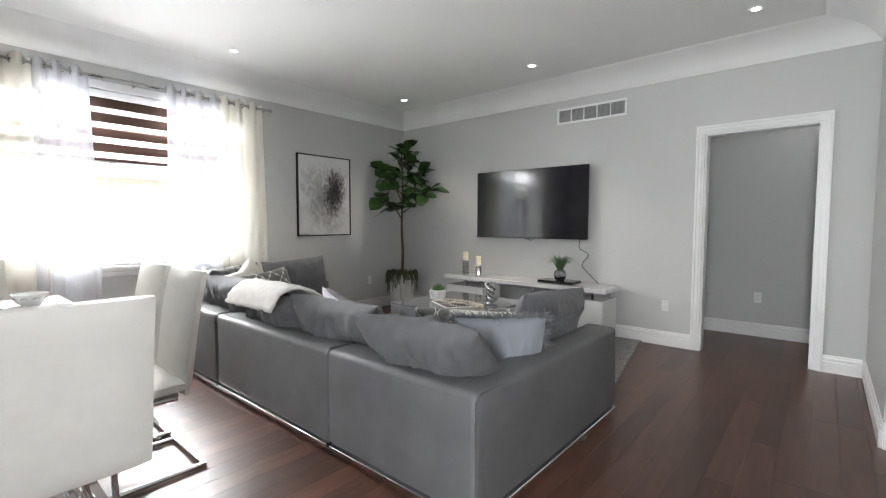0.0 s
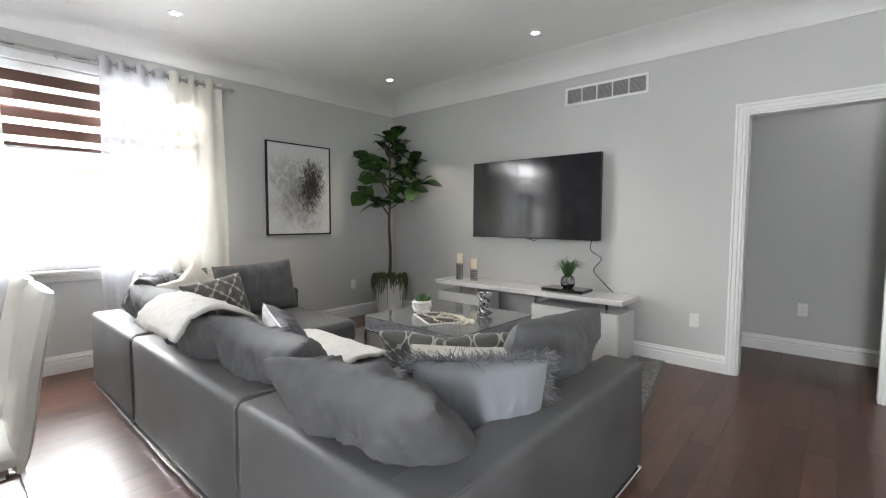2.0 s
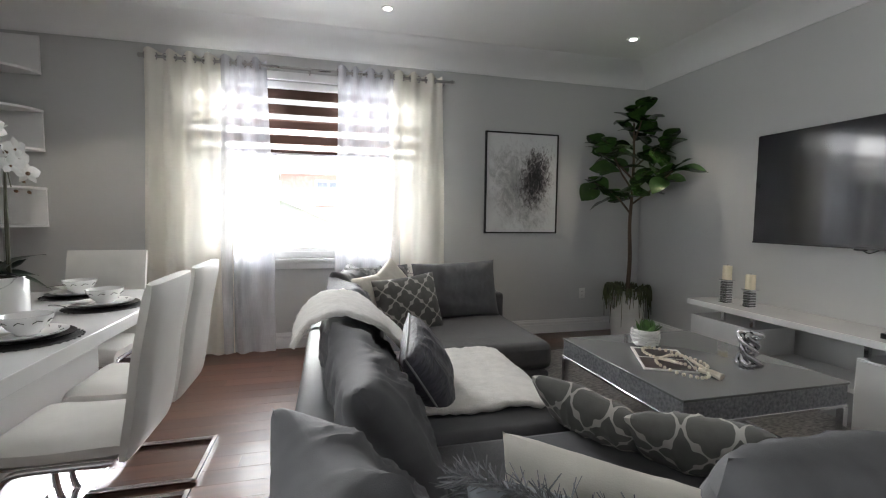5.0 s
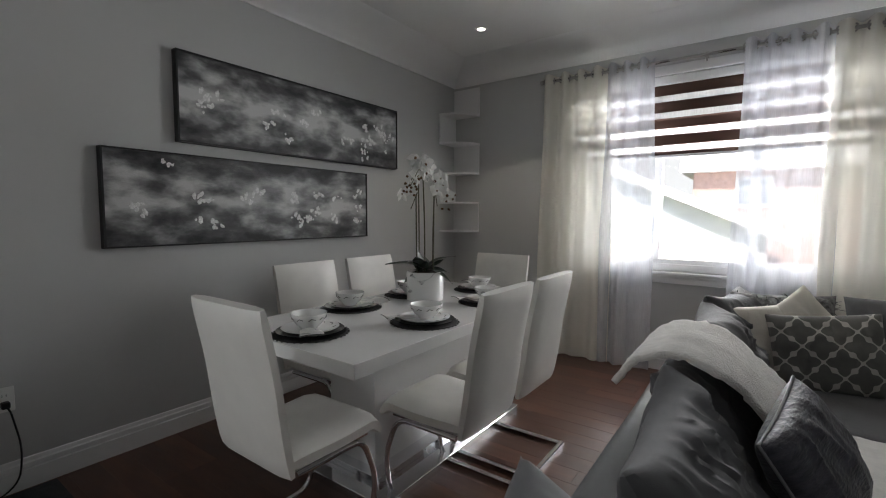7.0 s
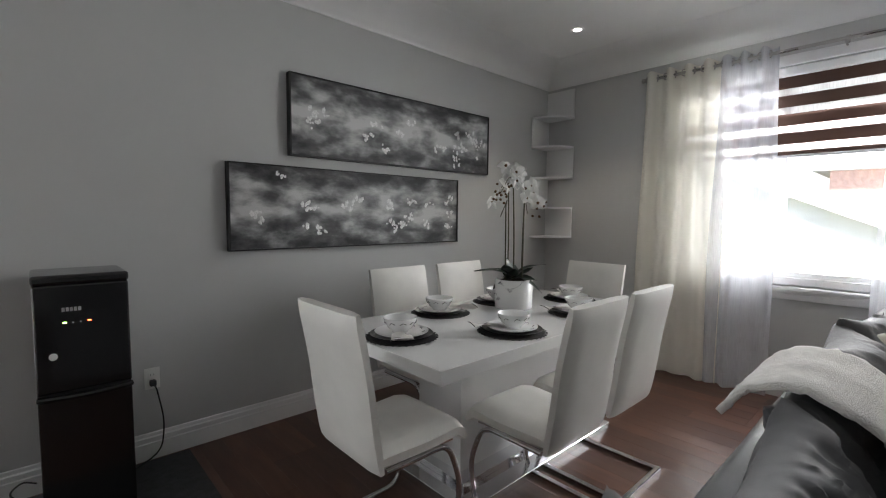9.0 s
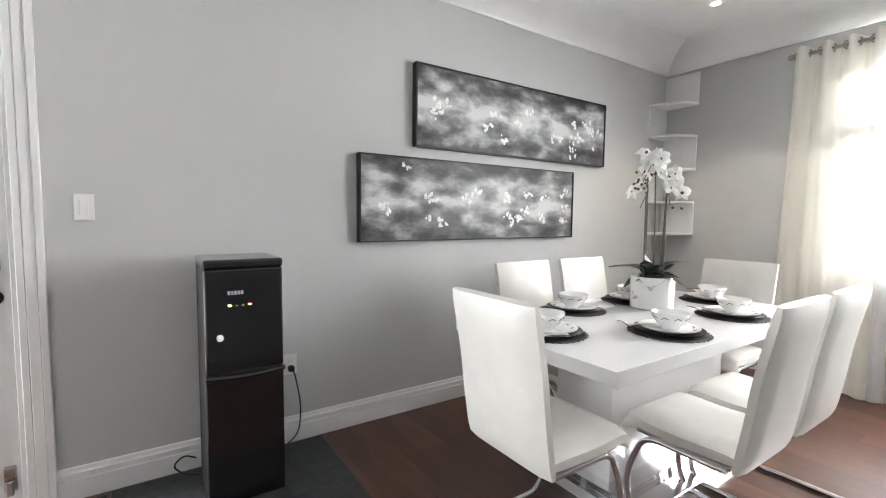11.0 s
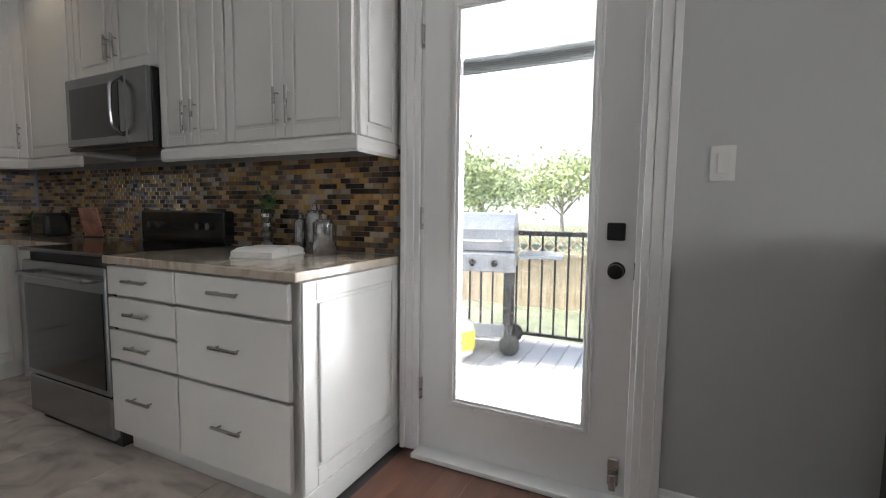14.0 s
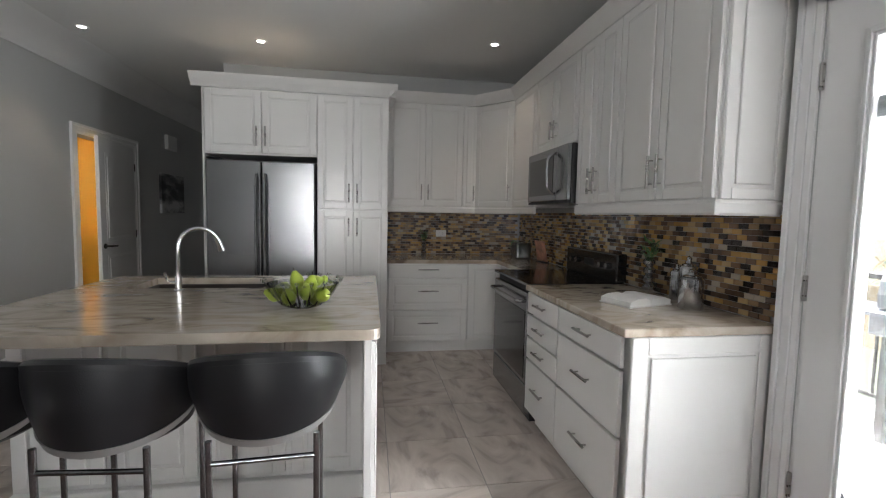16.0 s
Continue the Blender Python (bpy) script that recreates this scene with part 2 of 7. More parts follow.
# wall with the television and the doorway to the hall
OX0, OX1, OZ = 0.19, 1.04, 2.10
slab("wall_north", [(WX, OX0, TV_Y, TV_Y + 0.13, 0, 2.95), (OX0, OX1, TV_Y, TV_Y + 0.13, OZ, 2.95), (OX1, 1.66, TV_Y, TV_Y + 0.13, 0, 2.95)],
     PAINT, "light grey painted wall with an open doorway", "wall")
RX, KY = 1.38, 5.5
HX0, HX1, HZ = 5.27, 6.33, 2.08
slab("wall_east", [(RX, RX + 0.16, KY, TV_Y, 0, 2.95)], PAINT, "light grey painted return wall", "wall")
slab("wall_kitchen_north", [(RX + 0.16, HX0, KY, KY + 0.14, 0, 2.95), (HX0, HX1, KY, KY + 0.14, HZ, 2.95), (HX1, 9.0, KY, KY + 0.14, 0, 2.95)],
     PAINT, "grey painted wall with a white door", "wall")
slab("wall_kitchen_east", [(5.24, 5.4, KIT_Y, 4.12, 0, 2.95)], PAINT, "grey painted kitchen wall", "wall")
slab("wall_passage", [(9.0, 9.14, 3.9, KY + 0.14, 0, 2.95), (5.4, 9.0, 3.96, 4.12, 0, 2.95)], PAINT, "grey painted passage wall", "wall")
slab("wall_hall", [(-1.2, 3.0, 8.06, 8.2, 0, 2.95), (-1.34, -1.2, TV_Y + 0.13, 8.2, 0, 2.95), (3.0, 3.14, TV_Y + 0.13, 8.2, 0, 2.95), (1.66, 3.14, TV_Y - 0.03, TV_Y + 0.13, 0, 2.95)],
     PAINT, "light grey painted hall wall", "wall")
OCHRE = mat("ochre_wall_paint", (0.62, 0.36, 0.06), 0.6, var=0.03, bump=0.06, bscale=200, dist=0.003)
slab("wall_den", [(4.2, 7.0, 7.2, 7.3, 0, 2.95), (4.1, 4.2, KY + 0.14, 7.3, 0, 2.95), (7.0, 7.1, KY + 0.14, 7.3, 0, 2.95)], OCHRE, "ochre painted wall of the room behind the door", "wall")

structure("ceiling", boxes((WX - T, 9.14, 0.75, 8.2, CEIL, CEIL + 0.12)), CEILING, "white painted flat ceiling with recessed lights", "ceiling")
COVE = [(0, -0.175), (0.012, -0.175), (0.016, -0.16), (0.03, -0.15), (0.05, -0.12), (0.09, -0.085), (0.14, -0.055), (0.2, -0.033), (0.27, -0.018), (0.31, -0.011), (0.335, -0.006), (0.347, 0), (0, 0)]


def crown(name, runs):
    bm = bmesh.new()
    for p0, p1, out in runs:
        prism(COVE, (*p0, CEIL), (*p1, CEIL), out, bm)
    structure(name, bm, TRIM, "wide white cove crown moulding", "crown moulding", smooth=True)


crown("trim_crown", [((WX, ART_Y), (WX, TV_Y), (1, 0, 0)), ((WX, TV_Y), (RX, TV_Y), (0, -1, 0)), ((WX, ART_Y), (1.87, ART_Y), (0, 1, 0)),
                     ((RX, TV_Y), (RX, KY - 0.3), (-1, 0, 0)), ((RX - 0.3, KY), (9.0, KY), (0, -1, 0))])
BASE = [(a, z * 0.86) for a, z in [(0, 0), (0.018, 0), (0.018, 0.105), (0.009, 0.109), (0.009, 0.119), (0.017, 0.123), (0.017, 0.14), (0.009, 0.147), (0.007, 0.165), (0, 0.17)]]


def skirting(runs):
    bm = bmesh.new()
    for p0, p1, out in runs:
        prism(BASE, (*p0, 0), (*p1, 0), out, bm)
    structure("baseboard", bm, TRIM, "tall white stepped baseboard", "baseboard")


skirting([((WX, ART_Y), (WX, TV_Y), (1, 0, 0)), ((WX + 0.018, TV_Y), (OX0 - 0.072, TV_Y), (0, -1, 0)), ((OX1 + 0.072, TV_Y), (RX - 0.018, TV_Y), (0, -1, 0)),
          ((RX, TV_Y), (RX, KY), (-1, 0, 0)), ((WX + 0.018, ART_Y), (0.745, ART_Y), (0, 1, 0)), ((-1.2, 8.06), (3.0, 8.06), (0, -1, 0)), ((RX, KY), (5.17, KY), (0, -1, 0)), ((6.43, KY), (9.0, KY), (0, -1, 0))])


def casing(name, x0, x1, y, z, w, out, label, flush=None):
    """A moulded frame round an opening in a wall that runs along x; flush: the face of the wall at x1 where it stands back."""
    bm = bmesh.new()
    s = 1 if out > 0 else -1
    for k, (a, b, d) in enumerate(((0, w * 0.3, 0.014), (w * 0.3, w * 0.72, 0.018), (w * 0.72, w, 0.026))):
        ya, yb = sorted((y, y + s * d))
        bm_box(bm, x0 - b, x0 - a, ya, yb, 0, z + a, 0.003)
        yr, ys = (ya, yb) if flush is None else (flush, flush + d)
        bm_box(bm, x1 + a, x1 + b, yr, ys, 0, z + a, 0.003)
        bm_box(bm, x0 - b, x1 + b, ya, yb, z + a, z + b, 0.003)
    return structure(name, bm, TRIM, label, "door frame")


casing("trim_doorway", OX0, OX1, TV_Y, OZ, 0.074, -1, "white moulded casing round the open doorway")
casing("trim_patio_door", DX0, DX1, ART_Y, DZ, 0.095, 1, "white moulded casing round the patio door", 0.972)
casing("trim_room_door", HX0, HX1, KY, HZ, 0.1, -1, "white moulded casing round an interior door")
jamb = structure("trim_doorway_jamb", boxes((OX0, OX0 + 0.018, TV_Y + 0.002, TV_Y + 0.128, 0, OZ), (OX1 - 0.018, OX1, TV_Y + 0.002, TV_Y + 0.128, 0, OZ),
                                    (OX0 + 0.018, OX1 - 0.018, TV_Y + 0.002, TV_Y + 0.128, OZ - 0.018, OZ)), TRIM, "white painted door jamb", "door frame")
for hz in (0.28, 1.06, 1.88):
    part("hinge", boxes((OX1 - 0.021, OX1 - 0.0185, TV_Y + 0.03, TV_Y + 0.09, hz - 0.045, hz + 0.045), bevel=0.0005), NICKEL, jamb, "worn metal hinge leaf")
structure("trim_passage", boxes((5.2, 5.26, 4.122, 4.2, 0, 2.2), (5.18, 5.2, 4.14, 4.24, 0, 2.22), bevel=0.004), TRIM, "white casing at the passage", "door frame")

# floors: boards over a dark base, tiles over grout
FLOOR = structure("floor", boxes((WX - T, 1.9, 0.8, 8.2, -0.12, -0.006), (1.9, 3.14, TV_Y - 0.03, 8.2, -0.12, -0.006), (1.9, 9.14, KY, 8.0, -0.12, -0.006)), BLACK_MATTE, "dark brown oak plank floor", "floor")
TILES = structure("floor_kitchen", boxes((1.9, 9.14, 0.8, KY, -0.12, -0.004)), GROUT, "grey beige stone-look tile floor", "floor")

# ---- window, curtains, doors, fixtures ----
def node_mat(name):
    m = bpy.data.materials.new(name)
    m.use_nodes = True
    nt = m.node_tree
    nt.nodes.clear()
    return m, nt.nodes, nt.links, nt.nodes.new("ShaderNodeOutputMaterial")


def sheer_mat(name, color, clear, pass_through):
    """A woven cloth that lets light through: diffuse, translucent, and open between the threads."""
    m, n, l, out = node_mat(name)
    d, t, c = n.new("ShaderNodeBsdfDiffuse"), n.new("ShaderNodeBsdfTranslucent"), n.new("ShaderNodeBsdfTransparent")
    mix1, mix2 = n.new("ShaderNodeMixShader"), n.new("ShaderNodeMixShader")
    tc, no, mp, rp = n.new("ShaderNodeTexCoord"), n.new("ShaderNodeTexNoise"), n.new("ShaderNodeMapping"), n.new("ShaderNodeMapRange")
    mp.inputs["Scale"].default_value = (60, 60, 4)
    l.new(tc.outputs["Object"], mp.inputs[0])
    l.new(mp.outputs[0], no.inputs["Vector"])
    no.inputs["Scale"].default_value = 3
    rp.inputs["To Min"].default_value, rp.inputs["To Max"].default_value = clear * 0.75, clear * 1.25
    l.new(no.outputs["Fac"], rp.inputs["Value"])
    d.inputs[0].default_value = t.inputs[0].default_value = (*color, 1)
    mix1.inputs[0].default_value = pass_through
    l.new(d.outputs[0], mix1.inputs[1])
    l.new(t.outputs[0], mix1.inputs[2])
    l.new(rp.outputs[0], mix2.inputs[0])
    l.new(mix1.outputs[0], mix2.inputs[1])
    l.new(c.outputs[0], mix2.inputs[2])
    l.new(mix2.outputs[0], out.inputs[0])
    return m


def pane_mat(name, tint=(1, 1, 1)):
    m, n, l, out = node_mat(name)
    c, g, mix, fr = n.new("ShaderNodeBsdfTransparent"), n.new("ShaderNodeBsdfGlossy"), n.new("ShaderNodeMixShader"), n.new("ShaderNodeFresnel")
    c.inputs[0].default_value = (*tint, 1)
    g.inputs["Roughness"].default_value = 0.02
    fr.inputs[0].default_value = 1.45
    l.new(fr.outputs[0], mix.inputs[0])
    l.new(c.outputs[0], mix.inputs[1])
    l.new(g.outputs[0], mix.inputs[2])
    l.new(mix.outputs[0], out.inputs[0])
    return m


def glow_mat(name, color, strength):
    m, n, l, out = node_mat(name)
    e, tc, no, rp = n.new("ShaderNodeEmission"), n.new("ShaderNodeTexCoord"), n.new("ShaderNodeTexNoise"), n.new("ShaderNodeMapRange")
    no.inputs["Scale"].default_value = 0.12
    l.new(tc.outputs["Object"], no.inputs["Vector"])
    rp.inputs["To Min"].default_value, rp.inputs["To Max"].default_value = strength * 0.8, strength * 1.2
    l.new(no.outputs["Fac"], rp.inputs["Value"])
    l.new(rp.outputs[0], e.inputs[1])
    e.inputs[0].default_value = (*color, 1)
    l.new(e.outputs[0], out.inputs[0])
    return m


SHEER = sheer_mat("white_sheer_voile", (0.86, 0.88, 0.94), 0.42, 0.07)
CREAM = sheer_mat("cream_curtain_linen", (0.86, 0.84, 0.77), 0.07, 0.05)
BLIND_BROWN = sheer_mat("brown_blind_fabric", (0.1, 0.062, 0.05), 0.02, 0.28)
BLIND_CLEAR = sheer_mat("white_blind_mesh", (0.9, 0.9, 0.9), 0.5, 0.7)
PANE = pane_mat("window_glass")

window = tagged(new("window_1"), "white framed window with a half lowered zebra blind", "window", kind="structure")
FX = WX - 0.11
part("window_frame", boxes((FX - 0.04, FX + 0.04, WY0, WY0 + 0.05, WZ0, WZ1), (FX - 0.04, FX + 0.04, WY1 - 0.05, WY1, WZ0, WZ1), (FX - 0.04, FX + 0.04, WY0 + 0.05, WY1 - 0.05, WZ0, WZ0 + 0.06),
                           (FX - 0.04, FX + 0.04, WY0 + 0.05, WY1 - 0.05, WZ1 - 0.05, WZ1), (FX - 0.02, FX + 0.02, WY0 + 0.05, WY0 + 0.09, WZ0 + 0.06, WZ1 - 0.05),
                           (FX - 0.02, FX + 0.02, WY1 - 0.09, WY1 - 0.05, WZ0 + 0.06, WZ1 - 0.05), (FX - 0.02, FX + 0.02, WY0 + 0.09, WY1 - 0.09, WZ0 + 0.06, WZ0 + 0.1), (FX - 0.035, FX + 0.035, 3.05, 3.12, WZ0 + 0.1, WZ1 - 0.05), (FX - 0.035, FX + 0.035, 3.74, 3.81, WZ0 + 0.1, WZ1 - 0.05), bevel=0.004), TRIM, window)
part("window_sill", boxes((WX - 0.07, WX + 0.05, WY0 - 0.09, WY1 + 0.09, WZ0 - 0.028, WZ0), (WX, WX + 0.022, WY0 - 0.06, WY1 + 0.06, WZ0 - 0.095, WZ0 - 0.028), (WX, WX + 0.03, WY0 - 0.06, WY1 + 0.06, WZ0 - 0.05, WZ0 - 0.028), bevel=0.004), TRIM, window)
glass = part("pane", box(FX - 0.004, FX + 0.004, WY0 + 0.09, WY1 - 0.09, WZ0 + 0.1, WZ1 - 0.05), PANE, window)
glass.visible_shadow = False
casing_w = boxes((WX, WX + 0.018, WY0 - 0.075, WY0, WZ0, WZ1 + 0.075), (WX, WX + 0.018, WY1, WY1 + 0.075, WZ0, WZ1 + 0.075), (WX, WX + 0.018, WY0, WY1, WZ1, WZ1 + 0.075), bevel=0.005)
part("window_casing", casing_w, TRIM, window)

blind = thing("zebra_roller_blind", "brown and white striped zebra roller blind, half lowered", "blind")
part("cassette", box(WX - 0.06, WX - 0.005, WY0 + 0.012, WY1 - 0.012, WZ1 - 0.07, WZ1 - 0.004, 0.01, 2), TRIM, blind, "white blind cassette")
z = WZ1 - 0.07
k = 0
while z > 1.815:
    h = 0.085 if k % 2 == 0 else 0.05
    part("brown_band" if k % 2 == 0 else "sheer_band", box(WX - 0.036, WX - 0.033, WY0 + 0.02, WY1 - 0.02, max(1.81, z - h), z), BLIND_BROWN if k % 2 == 0 else BLIND_CLEAR, blind)
    z, k = z - h, k + 1
part("bottom_rail", box(WX - 0.045, WX - 0.026, WY0 + 0.02, WY1 - 0.02, 1.79, 1.81, 0.004), mat("pale_aluminium", (0.62, 0.62, 0.64), 0.35, 0.6, var=0.04), blind)

rod = thing("curtain_rod", "brushed nickel curtain rod with wall brackets", "curtain rod")
RODX, RODZ = WX + 0.11, 2.53
part("pole", cyl((RODX, 2.10, RODZ), 0.0125, 2.64, 16, axis="Y"), NICKEL, rod, smooth=True)
for ry in (2.10, 4.74):
    part("finial", lathe([(0.0, -0.02), (0.018, -0.016), (0.02, 0.012), (0.014, 0.018), (0.0, 0.02)], 16), NICKEL, rod, smooth=True, at=pose(RODX, ry, RODZ, 90))
for ry in (2.16, 3.42, 4.66):
    bm = boxes((WX, WX + 0.01, ry - 0.012, ry + 0.012, RODZ - 0.03, RODZ + 0.05), (WX + 0.01, RODX + 0.016, ry - 0.006, ry + 0.006, RODZ - 0.024, RODZ - 0.013), bevel=0.002)
    part("bracket", bm, NICKEL, rod)


def curtain(label, y0, y1, folds, material, seed, flare=0.05):
    rnd = random.Random(seed)
    ob = thing("curtain", label, "curtain", group="curtain panels at the window")
    bm = bmesh.new()
    cols, rows = folds * 12, 34
    ph = [rnd.uniform(-0.5, 0.5) for _ in range(4)]
    grid = []
    for j in range(rows + 1):
        v = j / rows
        zz = 2.578 - v * 2.57
        line = []
        for i in range(cols + 1):
            u = i / cols
            yy = y0 + (y1 - y0) * (u + 0.016 * math.sin(7 * u + 4 * ph[2])) + flare * v * (u - 0.5) * 2 * (0.6 + 0.4 * math.sin(3 * v + ph[0]))
            amp = 0.036 * (1 - 0.25 * v) + 0.012 * v * math.sin(2.1 * u * folds + ph[1])
            xx = RODX + amp * math.sin(2 * math.pi * folds * u + 0.5 * v * math.sin(4 * u + ph[2])) + 0.008 * math.sin(9 * u + 5 * v + ph[3])
            zz2 = zz + (0.012 * math.sin(2 * math.pi * folds * u) if j == 0 else 0)
            line.append(bm.verts.new((xx, yy + 0.006 * math.sin(7 * v + 11 * u), max(0.006, zz2))))
        grid.append(line)
    for a, b in zip(grid, grid[1:]):
        for i in range(cols):
            bm.faces.new((a[i], a[i + 1], b[i + 1], b[i]))
    part("cloth", bm, material, ob, smooth=True)
    for f in range(folds * 2):
        yy = y0 + (y1 - y0) * (f + 0.5) / (folds * 2) - (y1 - y0) / (folds * 4) + (y1 - y0) / (folds * 4)
        ring = [(0.0 + 0.026 * math.cos(a), 0, 0.026 * math.sin(a)) for a in (2 * math.pi * q / 14 for q in range(14))]
        part("grommet", tube(ring, 0.0055, 6, True), NICKEL, ob, at=pose(RODX, y0 + (y1 - y0) * f / (folds * 2 - 0.001) * 0.96 + 0.012, RODZ, 0, 0, 35 if f % 2 else -35), smooth=True)
    return ob


curtain("cream linen-look curtain panel on nickel grommets", 2.13, 2.73, 4, CREAM, 3)
curtain("white sheer voile curtain panel pulled half open", 2.70, 3.07, 3, SHEER, 4)
curtain("white sheer voile curtain panel pulled half open", 3.66, 4.20, 4, SHEER, 5)
curtain("cream linen-look curtain panel on nickel grommets", 4.17, 4.64, 3, CREAM, 6)

# patio door
DOORPAINT = mat("white_door_paint", (0.8, 0.8, 0.8), 0.35, var=0.02, scale=3, bump=0.03, bscale=60, dist=0.003)
door = tagged(new("door_1"), "white patio door with a full glass light", "door", kind="structure")
Y1 = 0.975
GX0, GX1, GZ0, GZ1 = 1.035, 1.58, 0.29, 1.98
part("door_leaf", boxes((0.862, GX0, Y1 - 0.045, Y1, 0.03, 2.17), (GX1, 1.752, Y1 - 0.045, Y1, 0.03, 2.17), (GX0, GX1, Y1 - 0.045, Y1, 0.03, GZ0), (GX0, GX1, Y1 - 0.045, Y1, GZ1, 2.17)), DOORPAINT, door)
bm = bmesh.new()
for a, d in ((0.0, 0.008), (0.012, 0.014), (0.024, 0.006)):
    bm_box(bm, GX0 - 0.036 + a, GX0 - 0.024 + a, Y1, Y1 + d, GZ0 - 0.036 + a, GZ1 + 0.036 - a, 0.002)
    bm_box(bm, GX1 + 0.024 - a, GX1 + 0.036 - a, Y1, Y1 + d, GZ0 - 0.036 + a, GZ1 + 0.036 - a, 0.002)
    bm_box(bm, GX0 - 0.024 + a, GX1 + 0.024 - a, Y1, Y1 + d, GZ0 - 0.036 + a, GZ0 - 0.024 + a, 0.002)
    bm_box(bm, GX0 - 0.024 + a, GX1 + 0.024 - a, Y1, Y1 + d, GZ1 + 0.024 - a, GZ1 + 0.036 - a, 0.002)
part("glass_frame", bm, DOORPAINT, door)
for yy in (Y1 - 0.004, Y1 - 0.036):
    g = part("pane", box(GX0 - 0.002, GX1 + 0.002, yy - 0.003, yy, GZ0 - 0.002, GZ1 + 0.002), PANE, door)
    g.visible_shadow = False
bl = part("blind_stack", box(GX0 + 0.004, GX1 - 0.004, Y1 - 0.031, Y1 - 0.014, 1.712, 1.785, 0.003), mat("grey_blind_rail", (0.36, 0.38, 0.39), 0.4, 0.3, var=0.1), door, "raised grey mini blind between the panes")
for q in range(7):
    part("slat", box(GX0 + 0.006, GX1 - 0.006, Y1 - 0.030, Y1 - 0.0115, 1.716 + q * 0.0085, 1.711 + q * 0.0085), mat("grey_slat", (0.55, 0.57, 0.58), 0.4, 0.3, var=0.05) if q == 0 else bpy.data.materials["grey_slat"], bl)
part("keypad", boxes((0.898, 0.962, Y1, Y1 + 0.022, 1.032, 1.098), (0.906, 0.954, Y1 + 0.022, Y1 + 0.026, 1.04, 1.09), bevel=0.004), BLACK_MATTE, door, "square black keypad deadbolt")
knob = part("knob", lathe([(0.032, 0), (0.032, 0.006), (0.012, 0.012), (0.011, 0.03), (0.022, 0.036), (0.029, 0.048), (0.026, 0.06), (0.012, 0.066), (0, 0.067)], 24), BRONZE, door, "round dark bronze knob", True, pose(0.925, Y1, 0.918, -90))
for hz in (0.307, 1.10, 1.90):
    h = part("hinge", boxes((1.753, 1.768, Y1 - 0.002, Y1 + 0.004, hz - 0.05, hz + 0.05), bevel=0.001), NICKEL, door)
    part("pin", cyl((1.76, Y1 + 0.008, hz - 0.05), 0.006, 0.1, 10), NICKEL, h, smooth=True)
part("door_holder", boxes((0.885, 0.925, Y1, Y1 + 0.018, 0.075, 0.185), (0.893, 0.917, Y1 + 0.018, Y1 + 0.04, 0.065, 0.13), bevel=0.004), NICKEL, door, "kick-down door holder in grey metal")
part("latch_plate", box(0.859, 0.864, Y1 - 0.03, Y1 + 0.002, 0.885, 0.95), BRONZE, door)
structure("trim_door_jamb", boxes((DX0, 0.859, ART_Y - 0.19, ART_Y - 0.002, 0, DZ), (1.755, DX1, ART_Y - 0.19, 0.97, 0, DZ), (0.859, 1.755, ART_Y - 0.19, ART_Y - 0.002, DZ - 0.018, DZ),
                                  (DX0, DX1, ART_Y - 0.22, ART_Y + 0.01, 0.0, 0.022), bevel=0.002), TRIM, "white door jamb and threshold", "door frame")

# half open door to the ochre room
rdoor = tagged(new("door_2"), "white two-panel interior door standing ajar", "door", kind="structure")
rdoor.matrix_basis = pose(HX1 - 0.015, KY - 0.02, 0, 0, 0, 8)
part("door_leaf", box(-0.98, 0, 0, 0.036, 0.012, 2.08, 0.003), DOORPAINT, rdoor)
for z0, z1 in ((0.2, 0.86), (1.0, 1.93)):
    bm = bmesh.new()
    bm_box(bm, -0.84, -0.13, -0.003, 0.0, z0, z1, 0.002)
    bm_box(bm, -0.80, -0.17, -0.009, -0.003, z0 + 0.04, z1 - 0.04, 0.004)
    part("panel", bm, DOORPAINT, rdoor)
lever = part("lever_rose", cyl((-0.91, -0.001, 0.96), 0.027, 0.012, 18, axis="Y"), BRONZE, rdoor, "dark lever handle", True, pose(0, -0.012, 0))
part("lever", tube(arc_path([(-0.91, -0.012, 0.96), (-0.91, -0.06, 0.96), (-0.79, -0.06, 0.955)], 0.02), 0.009, 8), BRONZE, lever, smooth=True)
for hz in (0.3, 1.05, 1.85):
    part("hinge", box(0, 0.012, -0.006, 0.006, hz - 0.045, hz + 0.045), BRONZE, rdoor)
den = thing("tall_cabinet", "very dark brown cabinet standing in the ochre room", "cabinet")
part("carcass", box(4.6, 6.6, 6.75, 7.18, 0.0, 1.32, 0.01), mat("espresso_wood", (0.02, 0.012, 0.009), 0.4, var=0.3, stretch=(1, 1, 8)), den)

# wall fixtures
PLATE = mat("white_plate_plastic", (0.8, 0.8, 0.78), 0.35, var=0.01, bump=0.0)


